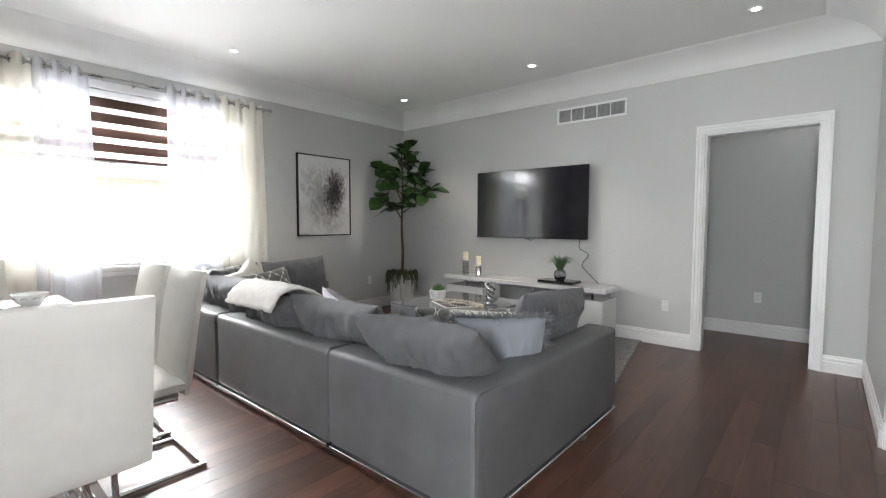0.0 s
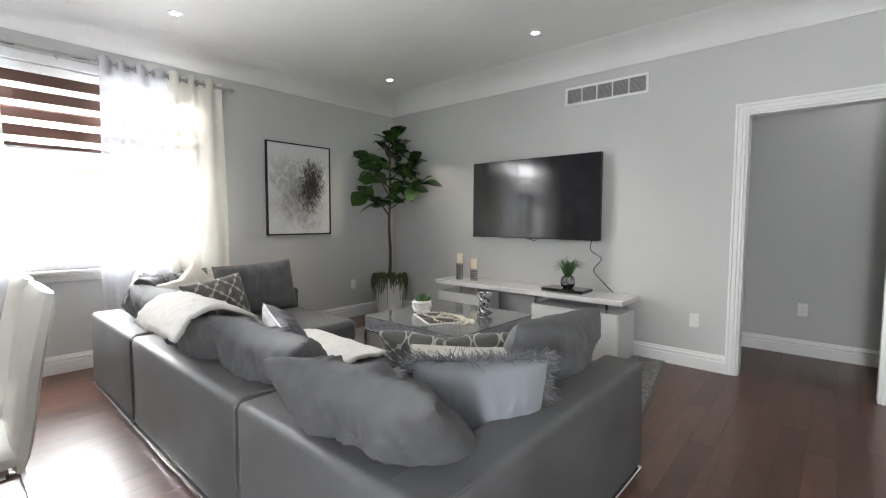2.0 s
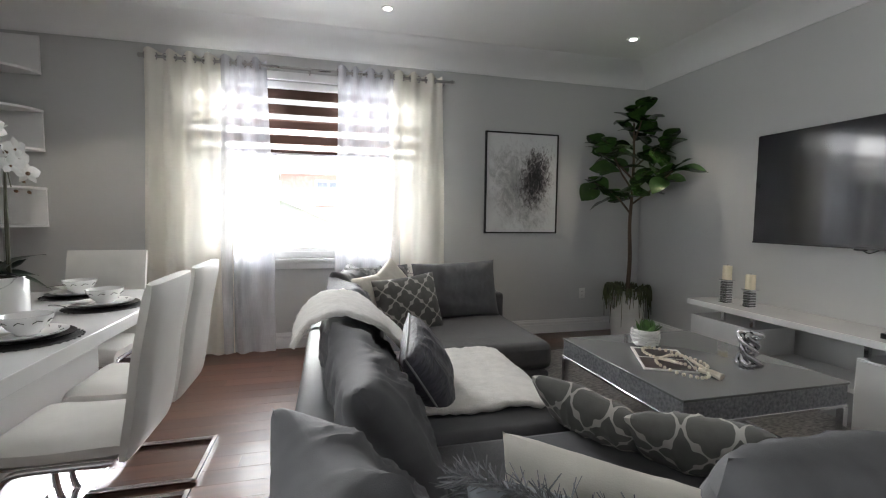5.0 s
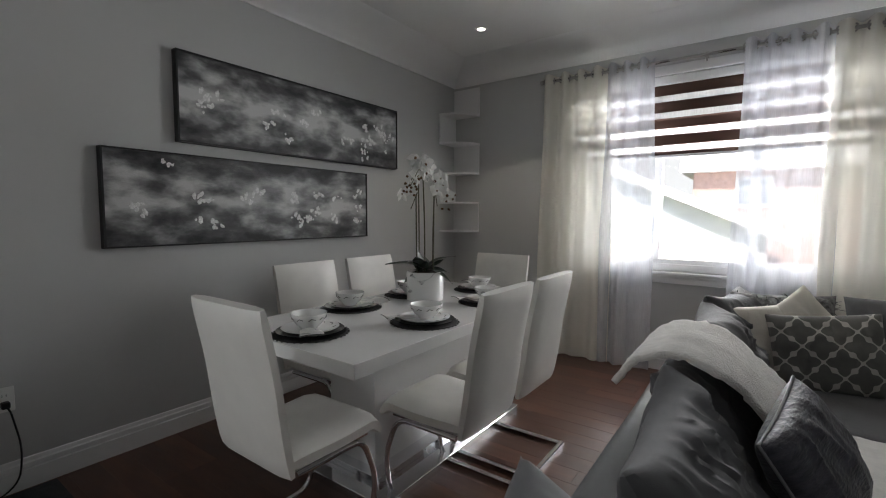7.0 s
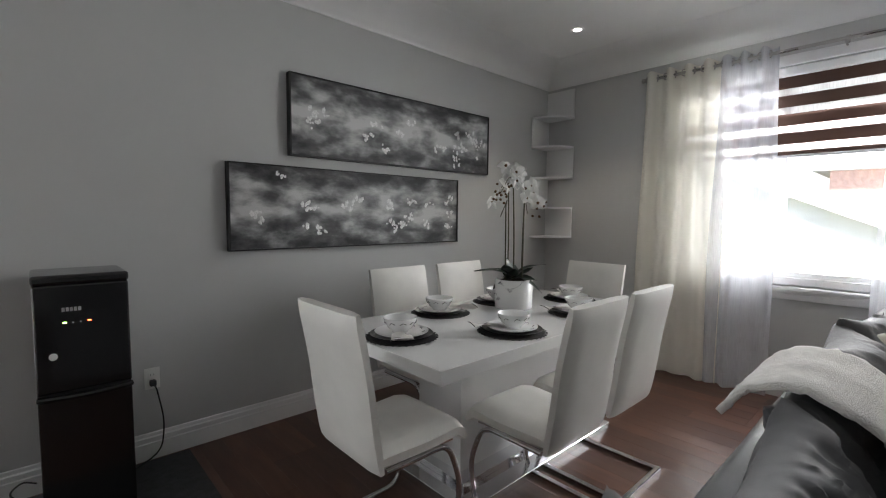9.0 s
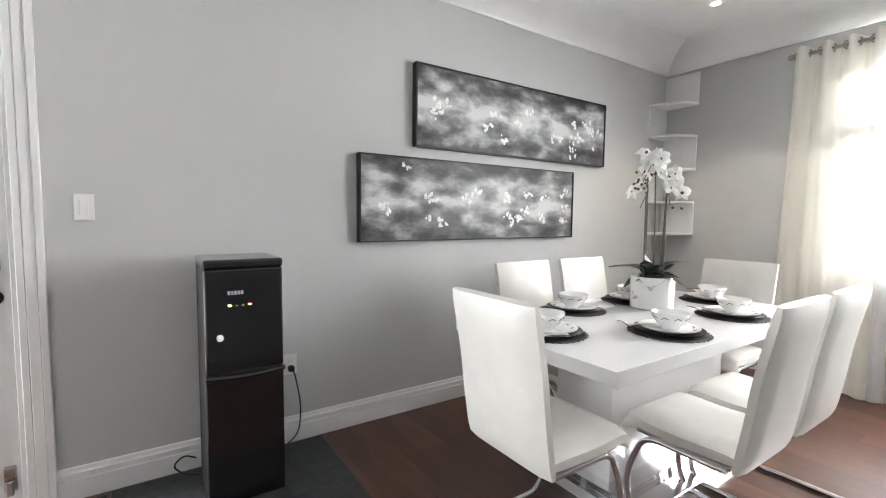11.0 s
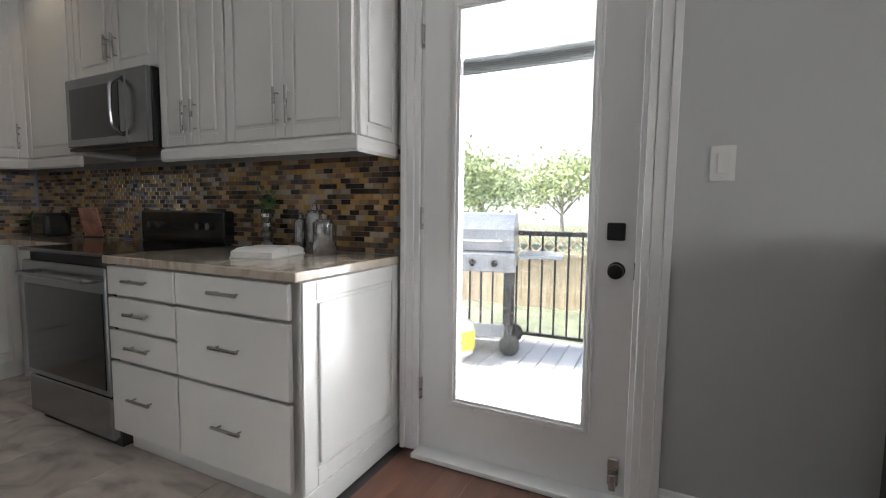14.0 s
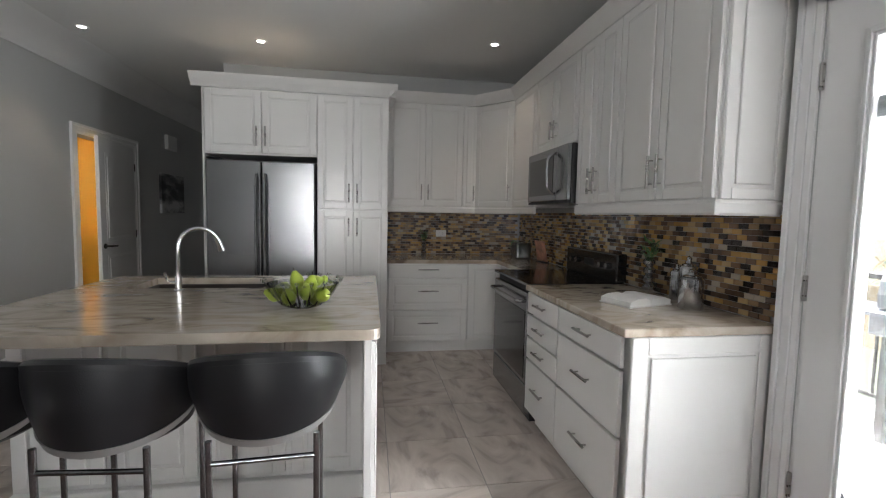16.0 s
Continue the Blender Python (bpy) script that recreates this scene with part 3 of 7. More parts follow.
def outlet(label, m, blank=False, switch=False):
    """A wall plate in its own x-z plane, facing -y."""
    ob = thing("light_switch" if switch else "wall_outlet", label, "light switch" if switch else "outlet", m)
    part("plate", box(-0.036, 0.036, -0.006, 0, -0.058, 0.058, 0.003, 2), PLATE, ob)
    if switch:
        part("rocker", box(-0.017, 0.017, -0.011, -0.006, -0.034, 0.034, 0.003), PLATE, ob)
        part("slide", box(-0.008, 0.008, -0.009, -0.006, -0.047, -0.043, 0.001), PLATE, ob)
    elif not blank:
        for s in (-0.02, 0.02):
            f = part("socket", box(-0.017, 0.017, -0.009, -0.006, s - 0.015, s + 0.015, 0.005, 2), PLATE, ob)
            part("slot", boxes((-0.008, -0.006, -0.0095, -0.0088, s - 0.004, s + 0.006), (0.006, 0.008, -0.0095, -0.0088, s - 0.004, s + 0.006)), BLACK_MATTE, f)
    return ob


outlet("white blank wall plate below the vent", pose(-0.12, TV_Y, 0.41), blank=True)
outlet("white wall outlet in the hall", pose(0.55, 8.06, 0.43))
outlet("white wall outlet behind the potted fig", pose(WX, 6.28, 0.42, 0, 0, 90))
outlet("white wall outlet with the cooler's plug in it", pose(-0.26, ART_Y, 0.445, 0, 0, 180))
outlet("white rocker light switch beside the patio door", pose(0.61, ART_Y, 1.30, 0, 0, 180), switch=True)

vent = thing("wall_vent", "white louvred return air vent high on the wall", "vent")
VX0, VX1, VZ0, VZ1 = -1.345, -0.55, 2.392, 2.572
# near-black sheet stands in for the shade inside the slots
part("backing", box(VX0 + 0.02, VX1 - 0.02, TV_Y - 0.003, TV_Y - 0.001, VZ0 + 0.02, VZ1 - 0.02), mat("dark_slot_backing", (0.07, 0.07, 0.07), 0.8), vent)
part("frame", boxes((VX0, VX1, TV_Y - 0.012, TV_Y, VZ0, VZ0 + 0.024), (VX0, VX1, TV_Y - 0.012, TV_Y, VZ1 - 0.024, VZ1), (VX0, VX0 + 0.024, TV_Y - 0.012, TV_Y, VZ0 + 0.024, VZ1 - 0.024), (VX1 - 0.024, VX1, TV_Y - 0.012, TV_Y, VZ0 + 0.024, VZ1 - 0.024), bevel=0.002), TRIM, vent)
for q in range(1, 5):
    xx = VX0 + 0.024 + (VX1 - VX0 - 0.048) * q / 5
    part("divider", box(xx - 0.006, xx + 0.006, TV_Y - 0.011, TV_Y - 0.003, VZ0 + 0.024, VZ1 - 0.024), TRIM, vent)
# louvres of the white vent coloured grey, slot shade put into the paint
louvre = mesh_of("louvre", box(-(VX1 - VX0 - 0.05) / 2, (VX1 - VX0 - 0.05) / 2, -0.0035, 0.0035, -0.0008, 0.0008), mat("shaded_vent_louvre", (0.42, 0.42, 0.42), 0.5))
for q in range(13):
    piece("louvre", louvre, vent, pose((VX0 + VX1) / 2, TV_Y - 0.007, VZ0 + 0.03 + q * 0.0104, -42))

LAMP_GLOW = glow_mat("lamp_glow", (1.0, 0.95, 0.88), 4)
first = None
for lx, ly in LAMPS:
    if first is None:
        first = thing("recessed_downlight", "small round white recessed ceiling downlight, lit", "downlight", pose(lx, ly, CEIL), "recessed ceiling lights")
        part("trim_ring", lathe([(0.031, 0.001), (0.031, -0.003), (0.036, -0.006), (0.05, -0.006), (0.053, -0.002), (0.053, 0.001)], 28), TRIM, first, smooth=True)
        part("lens", lathe([(0.0, -0.0035), (0.0305, -0.0035), (0.0305, 0.0)], 24), LAMP_GLOW, first)
    else:
        copy_thing(first, pose(lx, ly, CEIL))

# ---- outside ----
CONCRETE = mat("weathered_deck_boards", (0.55, 0.53, 0.5), 0.7, var=0.2, scale=5, stretch=(1, 8, 1), piece=0.12, bump=0.15, bscale=60)
GRASS = mat("lawn", (0.11, 0.125, 0.075), 0.9, var=0.4, scale=3, bump=0.4, bscale=40)
structure("ground", boxes((-90, 90, -90, 0.6, -0.6, -0.45), (-90, -4.3, 0.6, 90, -0.6, -0.45)), GRASS, "lawn outside", "ground")
deck = tagged(new("deck"), "weathered wooden deck boards outside the patio door", "deck", kind="structure")
board = mesh_of("deck_board", box(-0.068, 0.068, -1.15, 1.15, -0.03, 0, 0.003), CONCRETE)
for q in range(34):
    piece("deck_board", board, deck, pose(-0.3 + q * 0.142, -0.32, -0.09))
part("deck_frame", box(-0.4, 4.6, -1.46, 0.84, -0.45, -0.13), BLACK_MATTE, deck)
CREAMPAINT = mat("tan_fence_wood", (0.52, 0.4, 0.26), 0.7, var=0.2, scale=4, stretch=(6, 6, 1), piece=0.1)
rail = thing("deck_railing", "black metal deck railing with thin balusters", "railing")
part("top_rail", box(-0.4, 4.6, -1.38, -1.32, 0.92, 0.965, 0.006), BLACK_MATTE, rail)
part("bottom_rail", box(-0.4, 4.6, -1.365, -1.335, -0.03, 0.0, 0.004), BLACK_MATTE, rail)
bal = mesh_of("baluster", box(-0.008, 0.008, -0.008, 0.008, 0.0, 0.93), BLACK_MATTE)
for q in range(40):
    piece("baluster", bal, rail, pose(-0.3 + q * 0.12, -1.35, 0))
for q in (-0.35, 1.2, 2.75, 4.3):
    part("post", box(q - 0.03, q + 0.03, -1.38, -1.32, -0.12, 0.98, 0.004), BLACK_MATTE, rail)
fence = thing("garden_fence", "tan wooden board fence with a lattice top", "fence")
fb = mesh_of("fence_board", box(-0.07, 0.07, -0.012, 0.012, -0.45, 0.42), CREAMPAINT)
for q in range(60):
    piece("fence_board", fb, fence, pose(-2.5 + q * 0.15, -4.6, 0))
part("cap", box(-2.6, 6.6, -4.64, -4.56, 0.42, 0.47), CREAMPAINT, fence)
lath = mesh_of("lath", box(-0.35, 0.35, -0.004, 0.004, -0.014, 0.014), CREAMPAINT)
for q in range(80):
    piece("lath", lath, fence, pose(-2.3 + q * 0.11, -4.6 + 0.006 * (q % 2), 0.64, 0, 45 if q % 2 else -45, 0))
structure("backdrop", boxes((-60, -59.5, -60, 70, -2, 45), (-60, 90, -60, -59.5, -2, 45)), glow_mat("bright_overcast_sky", (0.97, 0.985, 1.0), 0.36), "bright white overcast sky", "sky")

BRICK = mat("red_brown_brick", (0.43, 0.3, 0.26), 0.85, var=0.2, scale=9, bump=0.3, bscale=40)
PALE = mat("pale_roof_shingle", (0.75, 0.74, 0.73), 0.8, var=0.1, scale=8)
house = thing("neighbour_house", "brick house with a pale roof across the yard", "house")
part("wall", boxes((-17, -14, 2.2, 12, -0.45, 2.5)), BRICK, house, "red brown brick wall")
part("eaves", box(-17.4, -13.6, 1.9, 12.3, 2.5, 2.68), PALE, house)
part("roof", prism([(0, 0), (3.8, 0), (1.9, 1.7)], (-17.4, 1.9, 2.68), (-17.4, 12.3, 2.68), (1, 0, 0)), PALE, house)
for wy in (3.2, 6.0, 8.6):
    hw = part("window", boxes((-14, -13.95, wy, wy + 0.8, 1.55, 2.35), bevel=0.01), TRIM, house)
    for k in (0, 1):
        part("pane", box(-13.949, -13.94, wy + 0.06 + 0.36 * k, wy + 0.38 + 0.36 * k, 1.62, 2.28), mat("dim_house_glass", (0.2, 0.22, 0.25), 0.1, bump=0.0) if "dim_house_glass" not in bpy.data.materials else bpy.data.materials["dim_house_glass"], hw)
garage = thing("garage", "low white garage with a pale gabled roof", "garage")
part("wall", prism([(0, -0.45), (6.6, -0.45), (6.6, 1.0), (2.6, 2.75), (0, 1.6)], (-13.2, -2.7, 0), (-9.0, -2.7, 0), (0, 1, 0)), TRIM, garage, "white siding")
part("roof", prism([(7.0, 0.83), (7.0, 0.95), (2.6, 2.9), (-0.4, 1.55), (-0.4, 1.43), (2.6, 2.77)], (-13.4, -2.7, 0), (-8.7, -2.7, 0), (0, 1, 0)), PALE, garage)

# ---- living room ----
def pillow_bm(w, h, t, seed, wrinkle=0.012, corner=0.35, n=54, sag=0.0):
    """A stuffed cushion in its x-z plane, t thick along y, with pulled corners and soft creases."""
    bm = bmesh.new()
    off = Vector((seed * 3.1, seed * 1.7, seed * 0.9))

    def point(i, j, side):
        u, v = 2 * i / n - 1, 2 * j / n - 1
        edge = (1 - abs(u) ** 2.6) * (1 - abs(v) ** 2.6)
        th = t / 2 * max(0, edge) ** 0.42
        pull = 1 - 0.07 * (1 - max(abs(u), abs(v)) ** 4) * 0 - 0.05 * (1 - abs(v) ** 2) * abs(u) ** 3
        pullv = 1 - 0.06 * (1 - abs(u) ** 2) * abs(v) ** 3
        x, z = u * w / 2 * pull, v * h / 2 * pullv - sag * (1 - u * u) * (v + 1) / 2
        fine = 1 - abs(noise.noise(Vector((x * 34 + 7 * z, side * 3, z * 9)) + off * 2)) * 2.2
        p = Vector((x * 6, side * 2.0, z * 6)) + off
        cr = noise.noise(Vector((x * 5, side, z * 14)) + off) * wrinkle * edge + noise.noise(p * 1.4) * wrinkle * 1.3 * edge
        fold = 1 - abs(noise.noise(Vector((x * 15 + 2 * z, side, z * 4.5)) + off)) * 2.4
        cr += max(0, fold) ** 2 * wrinkle * 1.5 * edge * (0.4 + 0.6 * max(0, v))
        cr += max(0, fine) ** 3 * wrinkle * 0.45 * edge * (0.35 + 0.65 * max(0, noise.noise(p * 0.7) + 0.4))
        return Vector((x, side * (th + cr * (1 if th > 0.004 else 0)), z))

    rim = {}
    for side in (-1, 1):
        g = {}
        for i in range(n + 1):
            for j in range(n + 1):
                if i in (0, n) or j in (0, n):
                    if (i, j) not in rim:
                        rim[i, j] = bm.verts.new(point(i, j, 0))
                    g[i, j] = rim[i, j]
                else:
                    g[i, j] = bm.verts.new(point(i, j, side))
        for i in range(n):
            for j in range(n):
                bm.faces.new((g[i, j], g[i + 1, j], g[i + 1, j + 1], g[i, j + 1]))
    return bm


def rim_line(w, h):
    pts = []
    for a, b in (((-1, -1), (1, -1)), ((1, -1), (1, 1)), ((1, 1), (-1, 1)), ((-1, 1), (-1, -1))):
        for k in range(8):
            u, v = a[0] + (b[0] - a[0]) * k / 8, a[1] + (b[1] - a[1]) * k / 8
            pts.append((u * w / 2 * (1 - 0.05 * (1 - abs(v) ** 2) * abs(u) ** 3), 0, v * h / 2 * (1 - 0.06 * (1 - abs(u) ** 2) * abs(v) ** 3)))
    return pts


def cushion(label, w, h, t, m, material, seed, wrinkle=0.012, piping=None, group="", sag=0.0):
    ob = thing("cushion", label, "cushion", m, group)
    part("cover", pillow_bm(w, h, t, seed, wrinkle, sag=sag), material, ob, smooth=True)
    if piping:
        part("piping", tube(rim_line(w, h), 0.005, 6, True), piping, ob, smooth=True)
    return ob


def pattern_mat(name, ground, line):
    """A woven trellis of pale lines."""
    m = mat(name, ground, 0.8, var=0.12, scale=20, bump=0.25, bscale=350, dist=0.003, sheen=0.2)
    n, l = m.node_tree.nodes, m.node_tree.links
    b = n["Principled BSDF"]
    old = b.inputs["Base Color"].links[0].from_socket
    tc, sep = n.new("ShaderNodeTexCoord"), n.new("ShaderNodeSeparateXYZ")
    l.new(tc.outputs["Object"], sep.inputs[0])

    def math_node(op, a, c=None, v=None):
        q = n.new("ShaderNodeMath")
        q.operation = op
        l.new(a, q.inputs[0])
        if c is not None:
            l.new(c, q.inputs[1])
        if v is not None:
            q.inputs[1].default_value = v
        return q.outputs[0]

    sx = math_node("SINE", math_node("MULTIPLY", sep.outputs[0], v=42.0))
    sz = math_node("SINE", math_node("MULTIPLY", sep.outputs[2], v=42.0))
    s2x = math_node("SINE", math_node("MULTIPLY", sep.outputs[0], v=126.0))
    s2z = math_node("SINE", math_node("MULTIPLY", sep.outputs[2], v=126.0))
    f = math_node("ADD", math_node("ADD", sx, sz), math_node("MULTIPLY", math_node("ADD", s2x, s2z), v=-0.3))
    ring = math_node("LESS_THAN", math_node("ABSOLUTE", f), v=0.24)
    mixc = n.new("ShaderNodeMix")
    mixc.data_type = "RGBA"
    l.new(ring, mixc.inputs["Factor"])
    l.new(old, mixc.inputs["A"])
    mixc.inputs["B"].default_value = (*line, 1)
    l.new(mixc.outputs["Result"], b.inputs["Base Color"])
    return m


FUR = mat("cream_faux_fur", (0.82, 0.8, 0.76), 0.95, var=0.1, scale=22, bump=0.9, bscale=190, sheen=0.6, dist=0.012)
FRINGE = mat("grey_fringe_yarn", (0.2, 0.205, 0.215), 0.9, var=0.3, scale=30, island=0.35)
BLUEGREY = mat("blue_grey_satin", (0.27, 0.29, 0.32), 0.55, var=0.06, scale=6, bump=0.12, bscale=400, sheen=0.3, dist=0.003)
VELVET = mat("slate_crushed_velvet", (0.055, 0.055, 0.072), 0.55, var=0.5, scale=16, bump=0.5, bscale=36, stretch=(1, 1, 4), sheen=0.25, dist=0.012)
TRELLIS = pattern_mat("grey_trellis_weave", (0.13, 0.13, 0.12), (0.5, 0.49, 0.45))
IVORY = mat("ivory_cotton", (0.72, 0.69, 0.62), 0.85, var=0.06, scale=8, bump=0.25, bscale=300, dist=0.003)
SHAG = mat("black_white_shag", (0.3, 0.3, 0.3), 0.95, var=0.9, scale=40, dark=(0.03, 0.03, 0.03), island=0.4)

sofa = thing("sectional_sofa", "charcoal grey faux leather and fabric U-shaped sectional sofa", "sofa")


def soft_box(x0, x1, y0, y1, z0, z1, bev=0.03):
    bm = box(x0, x1, y0, y1, z0, z1)
    bmesh.ops.subdivide_edges(bm, edges=bm.edges, cuts=3, use_grid_fill=True)
    hard = [e for e in bm.edges if len(e.link_faces) == 2 and e.calc_face_angle(0) > 1]
    bmesh.ops.bevel(bm, geom=hard, offset=bev, segments=3, profile=0.5, affect="EDGES")
    for v in bm.verts:
        v.co += 0.006 * noise.noise_vector(v.co * 3.5) if z0 > 0 else Vector()
    return bm


SB = 0.05
SX0, SX1, SY, SE = -3.33, 0.09, 3.455, 5.0
for x0, x1 in ((SX0, -2.293), (-2.287, -0.903), (-0.897, SX1)):
    part("back_panel", soft_box(x0, x1, SY, SY + 0.2, SB, 0.572, 0.03), SOFA, sofa, smooth=True)
    part("seam_piping", tube([(x1 - 0.004, SY - 0.001, SB + 0.02), (x1 - 0.004, SY - 0.001, 0.54), (x1 - 0.004, SY + 0.03, 0.574), (x1 - 0.004, SY + 0.19, 0.574)], 0.004, 6), SOFA, sofa, smooth=True)
    part("chrome_strip", box(x0 + 0.01, x1 - 0.01, SY - 0.006, SY + 0.03, 0.022, SB, 0.004), CHROME, sofa, "chrome strip along the base")
part("arm", soft_box(SX1 - 0.2, SX1 + 0.0005, SY + 0.025, SE, SB, 0.5725, 0.03), SOFA, sofa, smooth=True)
part("chrome_strip", box(SX1 - 0.035, SX1 + 0.006, SY + 0.02, SE - 0.01, 0.022, SB, 0.004), CHROME, sofa, "chrome strip along the base")
part("end_back", soft_box(SX0, -3.11, SY + 0.205, 5.03, SB, 0.6, 0.03), SOFA_CLOTH, sofa, smooth=True)
for x0, x1, y0, y1 in ((-3.10, -2.12, 3.665, 4.97), (-2.11, -1.07, 3.665, 4.52), (-1.06, -0.12, 3.665, 4.98)):
    part("seat_base", soft_box(x0, x1, y0, y1 - 0.03, SB, 0.26, 0.015), SOFA_CLOTH, sofa, smooth=True)
    part("seat_cushion", soft_box(x0, x1, y0, y1, 0.265, 0.445, 0.05), SOFA_CLOTH, sofa, smooth=True)
for fx, fy in ((-3.2, 3.52), (-2.2, 3.52), (-0.9, 3.52), (0.0, 3.52), (0.0, 4.9), (-0.98, 4.9), (-3.2, 4.88), (-2.25, 4.85)):
    part("foot", box(fx - 0.03, fx + 0.03, fy - 0.03, fy + 0.03, 0.0, SB), BLACK_MATTE, sofa)

G = "charcoal back cushions on the sofa"
for cx, cy, cz, w, seed, tilt, yaw in ((-0.33, 3.655, 0.62, 0.70, 1, 44, 8), (-1.10, 3.735, 0.595, 0.78, 2, 32, 4), (-1.78, 3.70, 0.585, 0.74, 3, 38, 0), (-2.42, 3.72, 0.62, 0.64, 4, 28, 6), (-2.92, 3.74, 0.64, 0.56, 5, 20, -14)):
    cushion("large charcoal fabric back cushion, creased and slumped", w, 0.48, 0.22, pose(cx, cy, cz, tilt, 0, yaw), CUSHION, seed, 0.03, None, G, sag=0.03)
cushion("charcoal back cushion leaning on the sofa arm", 0.78, 0.48, 0.22, pose(-0.20, 4.57, 0.605, 16, 3, 90), CUSHION, 7, 0.02, None, G)
cushion("charcoal back cushion on the chaise end", 0.70, 0.46, 0.2, pose(-3.02, 4.57, 0.655, 14, 2, -90), CUSHION, 8, 0.014, None, G)
cushion("grey trellis pattern cushion", 0.48, 0.42, 0.16, pose(-2.74, 4.13, 0.605, 18, 6, -80), TRELLIS, 9, 0.012)
cushion("grey trellis pattern cushion lying against another", 0.40, 0.38, 0.14, pose(-0.99, 4.52, 0.50, 48, 6, 30), TRELLIS, 10, 0.012)
cushion("grey trellis pattern cushion standing on the seat", 0.40, 0.38, 0.14, pose(-0.71, 4.72, 0.50, 46, -6, 44), TRELLIS, 11, 0.012)
cushion("ivory cotton cushion behind the fringed one", 0.48, 0.42, 0.13, pose(-0.33, 4.13, 0.56, 12, 4, 50), IVORY, 12, 0.012)
cushion("ivory pointed cushion in the sofa corner", 0.42, 0.42, 0.15, pose(-2.88, 4.02, 0.64, 14, 40, -70), IVORY, 13, 0.012)
cushion("ivory cushion in the sofa corner", 0.44, 0.42, 0.15, pose(-2.82, 3.88, 0.61, 14, 5, -60), IVORY, 21, 0.012)
cushion("small slate crushed velvet cushion with silver piping", 0.42, 0.36, 0.16, pose(-1.45, 3.99, 0.585, 30, 12, -12), VELVET, 14, 0.012, mat("silver_piping", (0.3, 0.3, 0.31), 0.5, 0.3))
fringed = cushion("blue grey satin cushion with a shaggy fringe", 0.50, 0.42, 0.19, pose(-0.19, 4.02, 0.56, 10, 2, 52), BLUEGREY, 15, 0.008)
shag = cushion("black and white shaggy cushion in the sofa corner", 0.5, 0.42, 0.16, pose(-3.02, 3.95, 0.65, 14, 2, -84), SHAG, 16, 0.012)


def strands(pts, count, length, r, seed, outward):
    rnd = random.Random(seed)
    bm = bmesh.new()
    for _ in range(count):
        k = rnd.randrange(len(pts))
        a, b = Vector(pts[k]), Vector(pts[(k + 1) % len(pts)])
        p = a.lerp(b, rnd.random())
        d = outward(p, rnd).normalized()
        ln = length * rnd.uniform(0.5, 1.2)
        bend = Vector((rnd.uniform(-1, 1), rnd.uniform(-1, 1), rnd.uniform(-1, 0.2))) * ln * 0.5
        tube([p, p + d * ln * 0.5 + bend * 0.2, p + d * ln + bend], r * rnd.uniform(0.6, 1.3), 4, taper=0.4, bm=bm)
    return bm


f = part("fringe", strands(rim_line(0.50, 0.42)[6:32], 1600, 0.048, 0.0026, 5, lambda p, r: Vector((p.x * 1.2 + r.uniform(-0.2, 0.2), r.uniform(-0.3, 0.3), p.z * 1.2 + r.uniform(-0.2, 0.2)))), FRINGE, fringed, "shaggy grey yarn fringe")
f["kind"] = "stuff"
face_pts = [((i / 9 - 0.5) * 0.44, s * 0.075 * (1 - abs(2 * i / 9 - 1) ** 3), (j / 7 - 0.5) * 0.36) for s in (-1, 1) for i in range(10) for j in range(8)]
f = part("shag_pile", strands(face_pts, 700, 0.05, 0.0035, 6, lambda p, r: Vector((p.x + r.uniform(-0.4, 0.4), p.y * 6, p.z + r.uniform(-0.4, 0.4)))), SHAG, shag)
f["kind"] = "stuff"


def throw_blanket(label, profile, x0, x1, seed, skew=0.0):
    """A fur throw: a line of (y, z) swept along x, given thickness and a shaggy surface."""
    pts = arc_path([(0, y, z) for y, z in profile], 0.12, 6)
    dense = []
    for a, b in zip(pts, pts[1:]):
        k = max(1, int((b - a).length / 0.02))
        dense += [a.lerp(b, q / k) for q in range(k)]
    dense.append(pts[-1])
    bm = bmesh.new()
    cols = int((x1 - x0) / 0.02)
    grid = []
    for j, p in enumerate(dense):
        line = []
        for i in range(cols + 1):
            u = i / cols
            x = x0 + (x1 - x0) * u + skew * j / len(dense) + 0.02 * noise.noise(Vector((j * 0.13, u * 2, seed)))
            q = Vector((x, p.y, p.z))
            q.z += 0.014 * noise.noise(q * 6 + Vector((seed, 0, 0))) + 0.006 * noise.noise(q * 38)
            q.y += 0.012 * noise.noise(q * 5 + Vector((0, seed, 0))) + 0.006 * noise.noise(q * 42)
            if i in (0, cols) or j in (0, len(dense) - 1):
                q += 0.012 * noise.noise_vector(q * 45)
            line.append(bm.verts.new(q))
        grid.append(line)
    for a, b in zip(grid, grid[1:]):
        for i in range(cols):
            bm.faces.new((a[i], a[i + 1], b[i + 1], b[i]))
    ob = tagged(part("throw_blanket", bm, FUR, smooth=True), label, "throw")
    sol = ob.modifiers.new("thickness", "SOLIDIFY")
    sol.thickness, sol.offset = 0.022, 0.0
    return ob


throw_blanket("cream faux fur throw draped over the sofa back", [(4.04, 0.475), (3.94, 0.62), (3.76, 0.79), (3.60, 0.845), (3.47, 0.79), (3.425, 0.70)], -2.08, -1.50, 2.0, 0.06)
throw_blanket("cream faux fur throw spread over the seat", [(3.92, 0.468), (4.2, 0.468), (4.47, 0.468), (4.54, 0.44), (4.55, 0.33)], -2.05, -1.24, 5.0, 0.05)

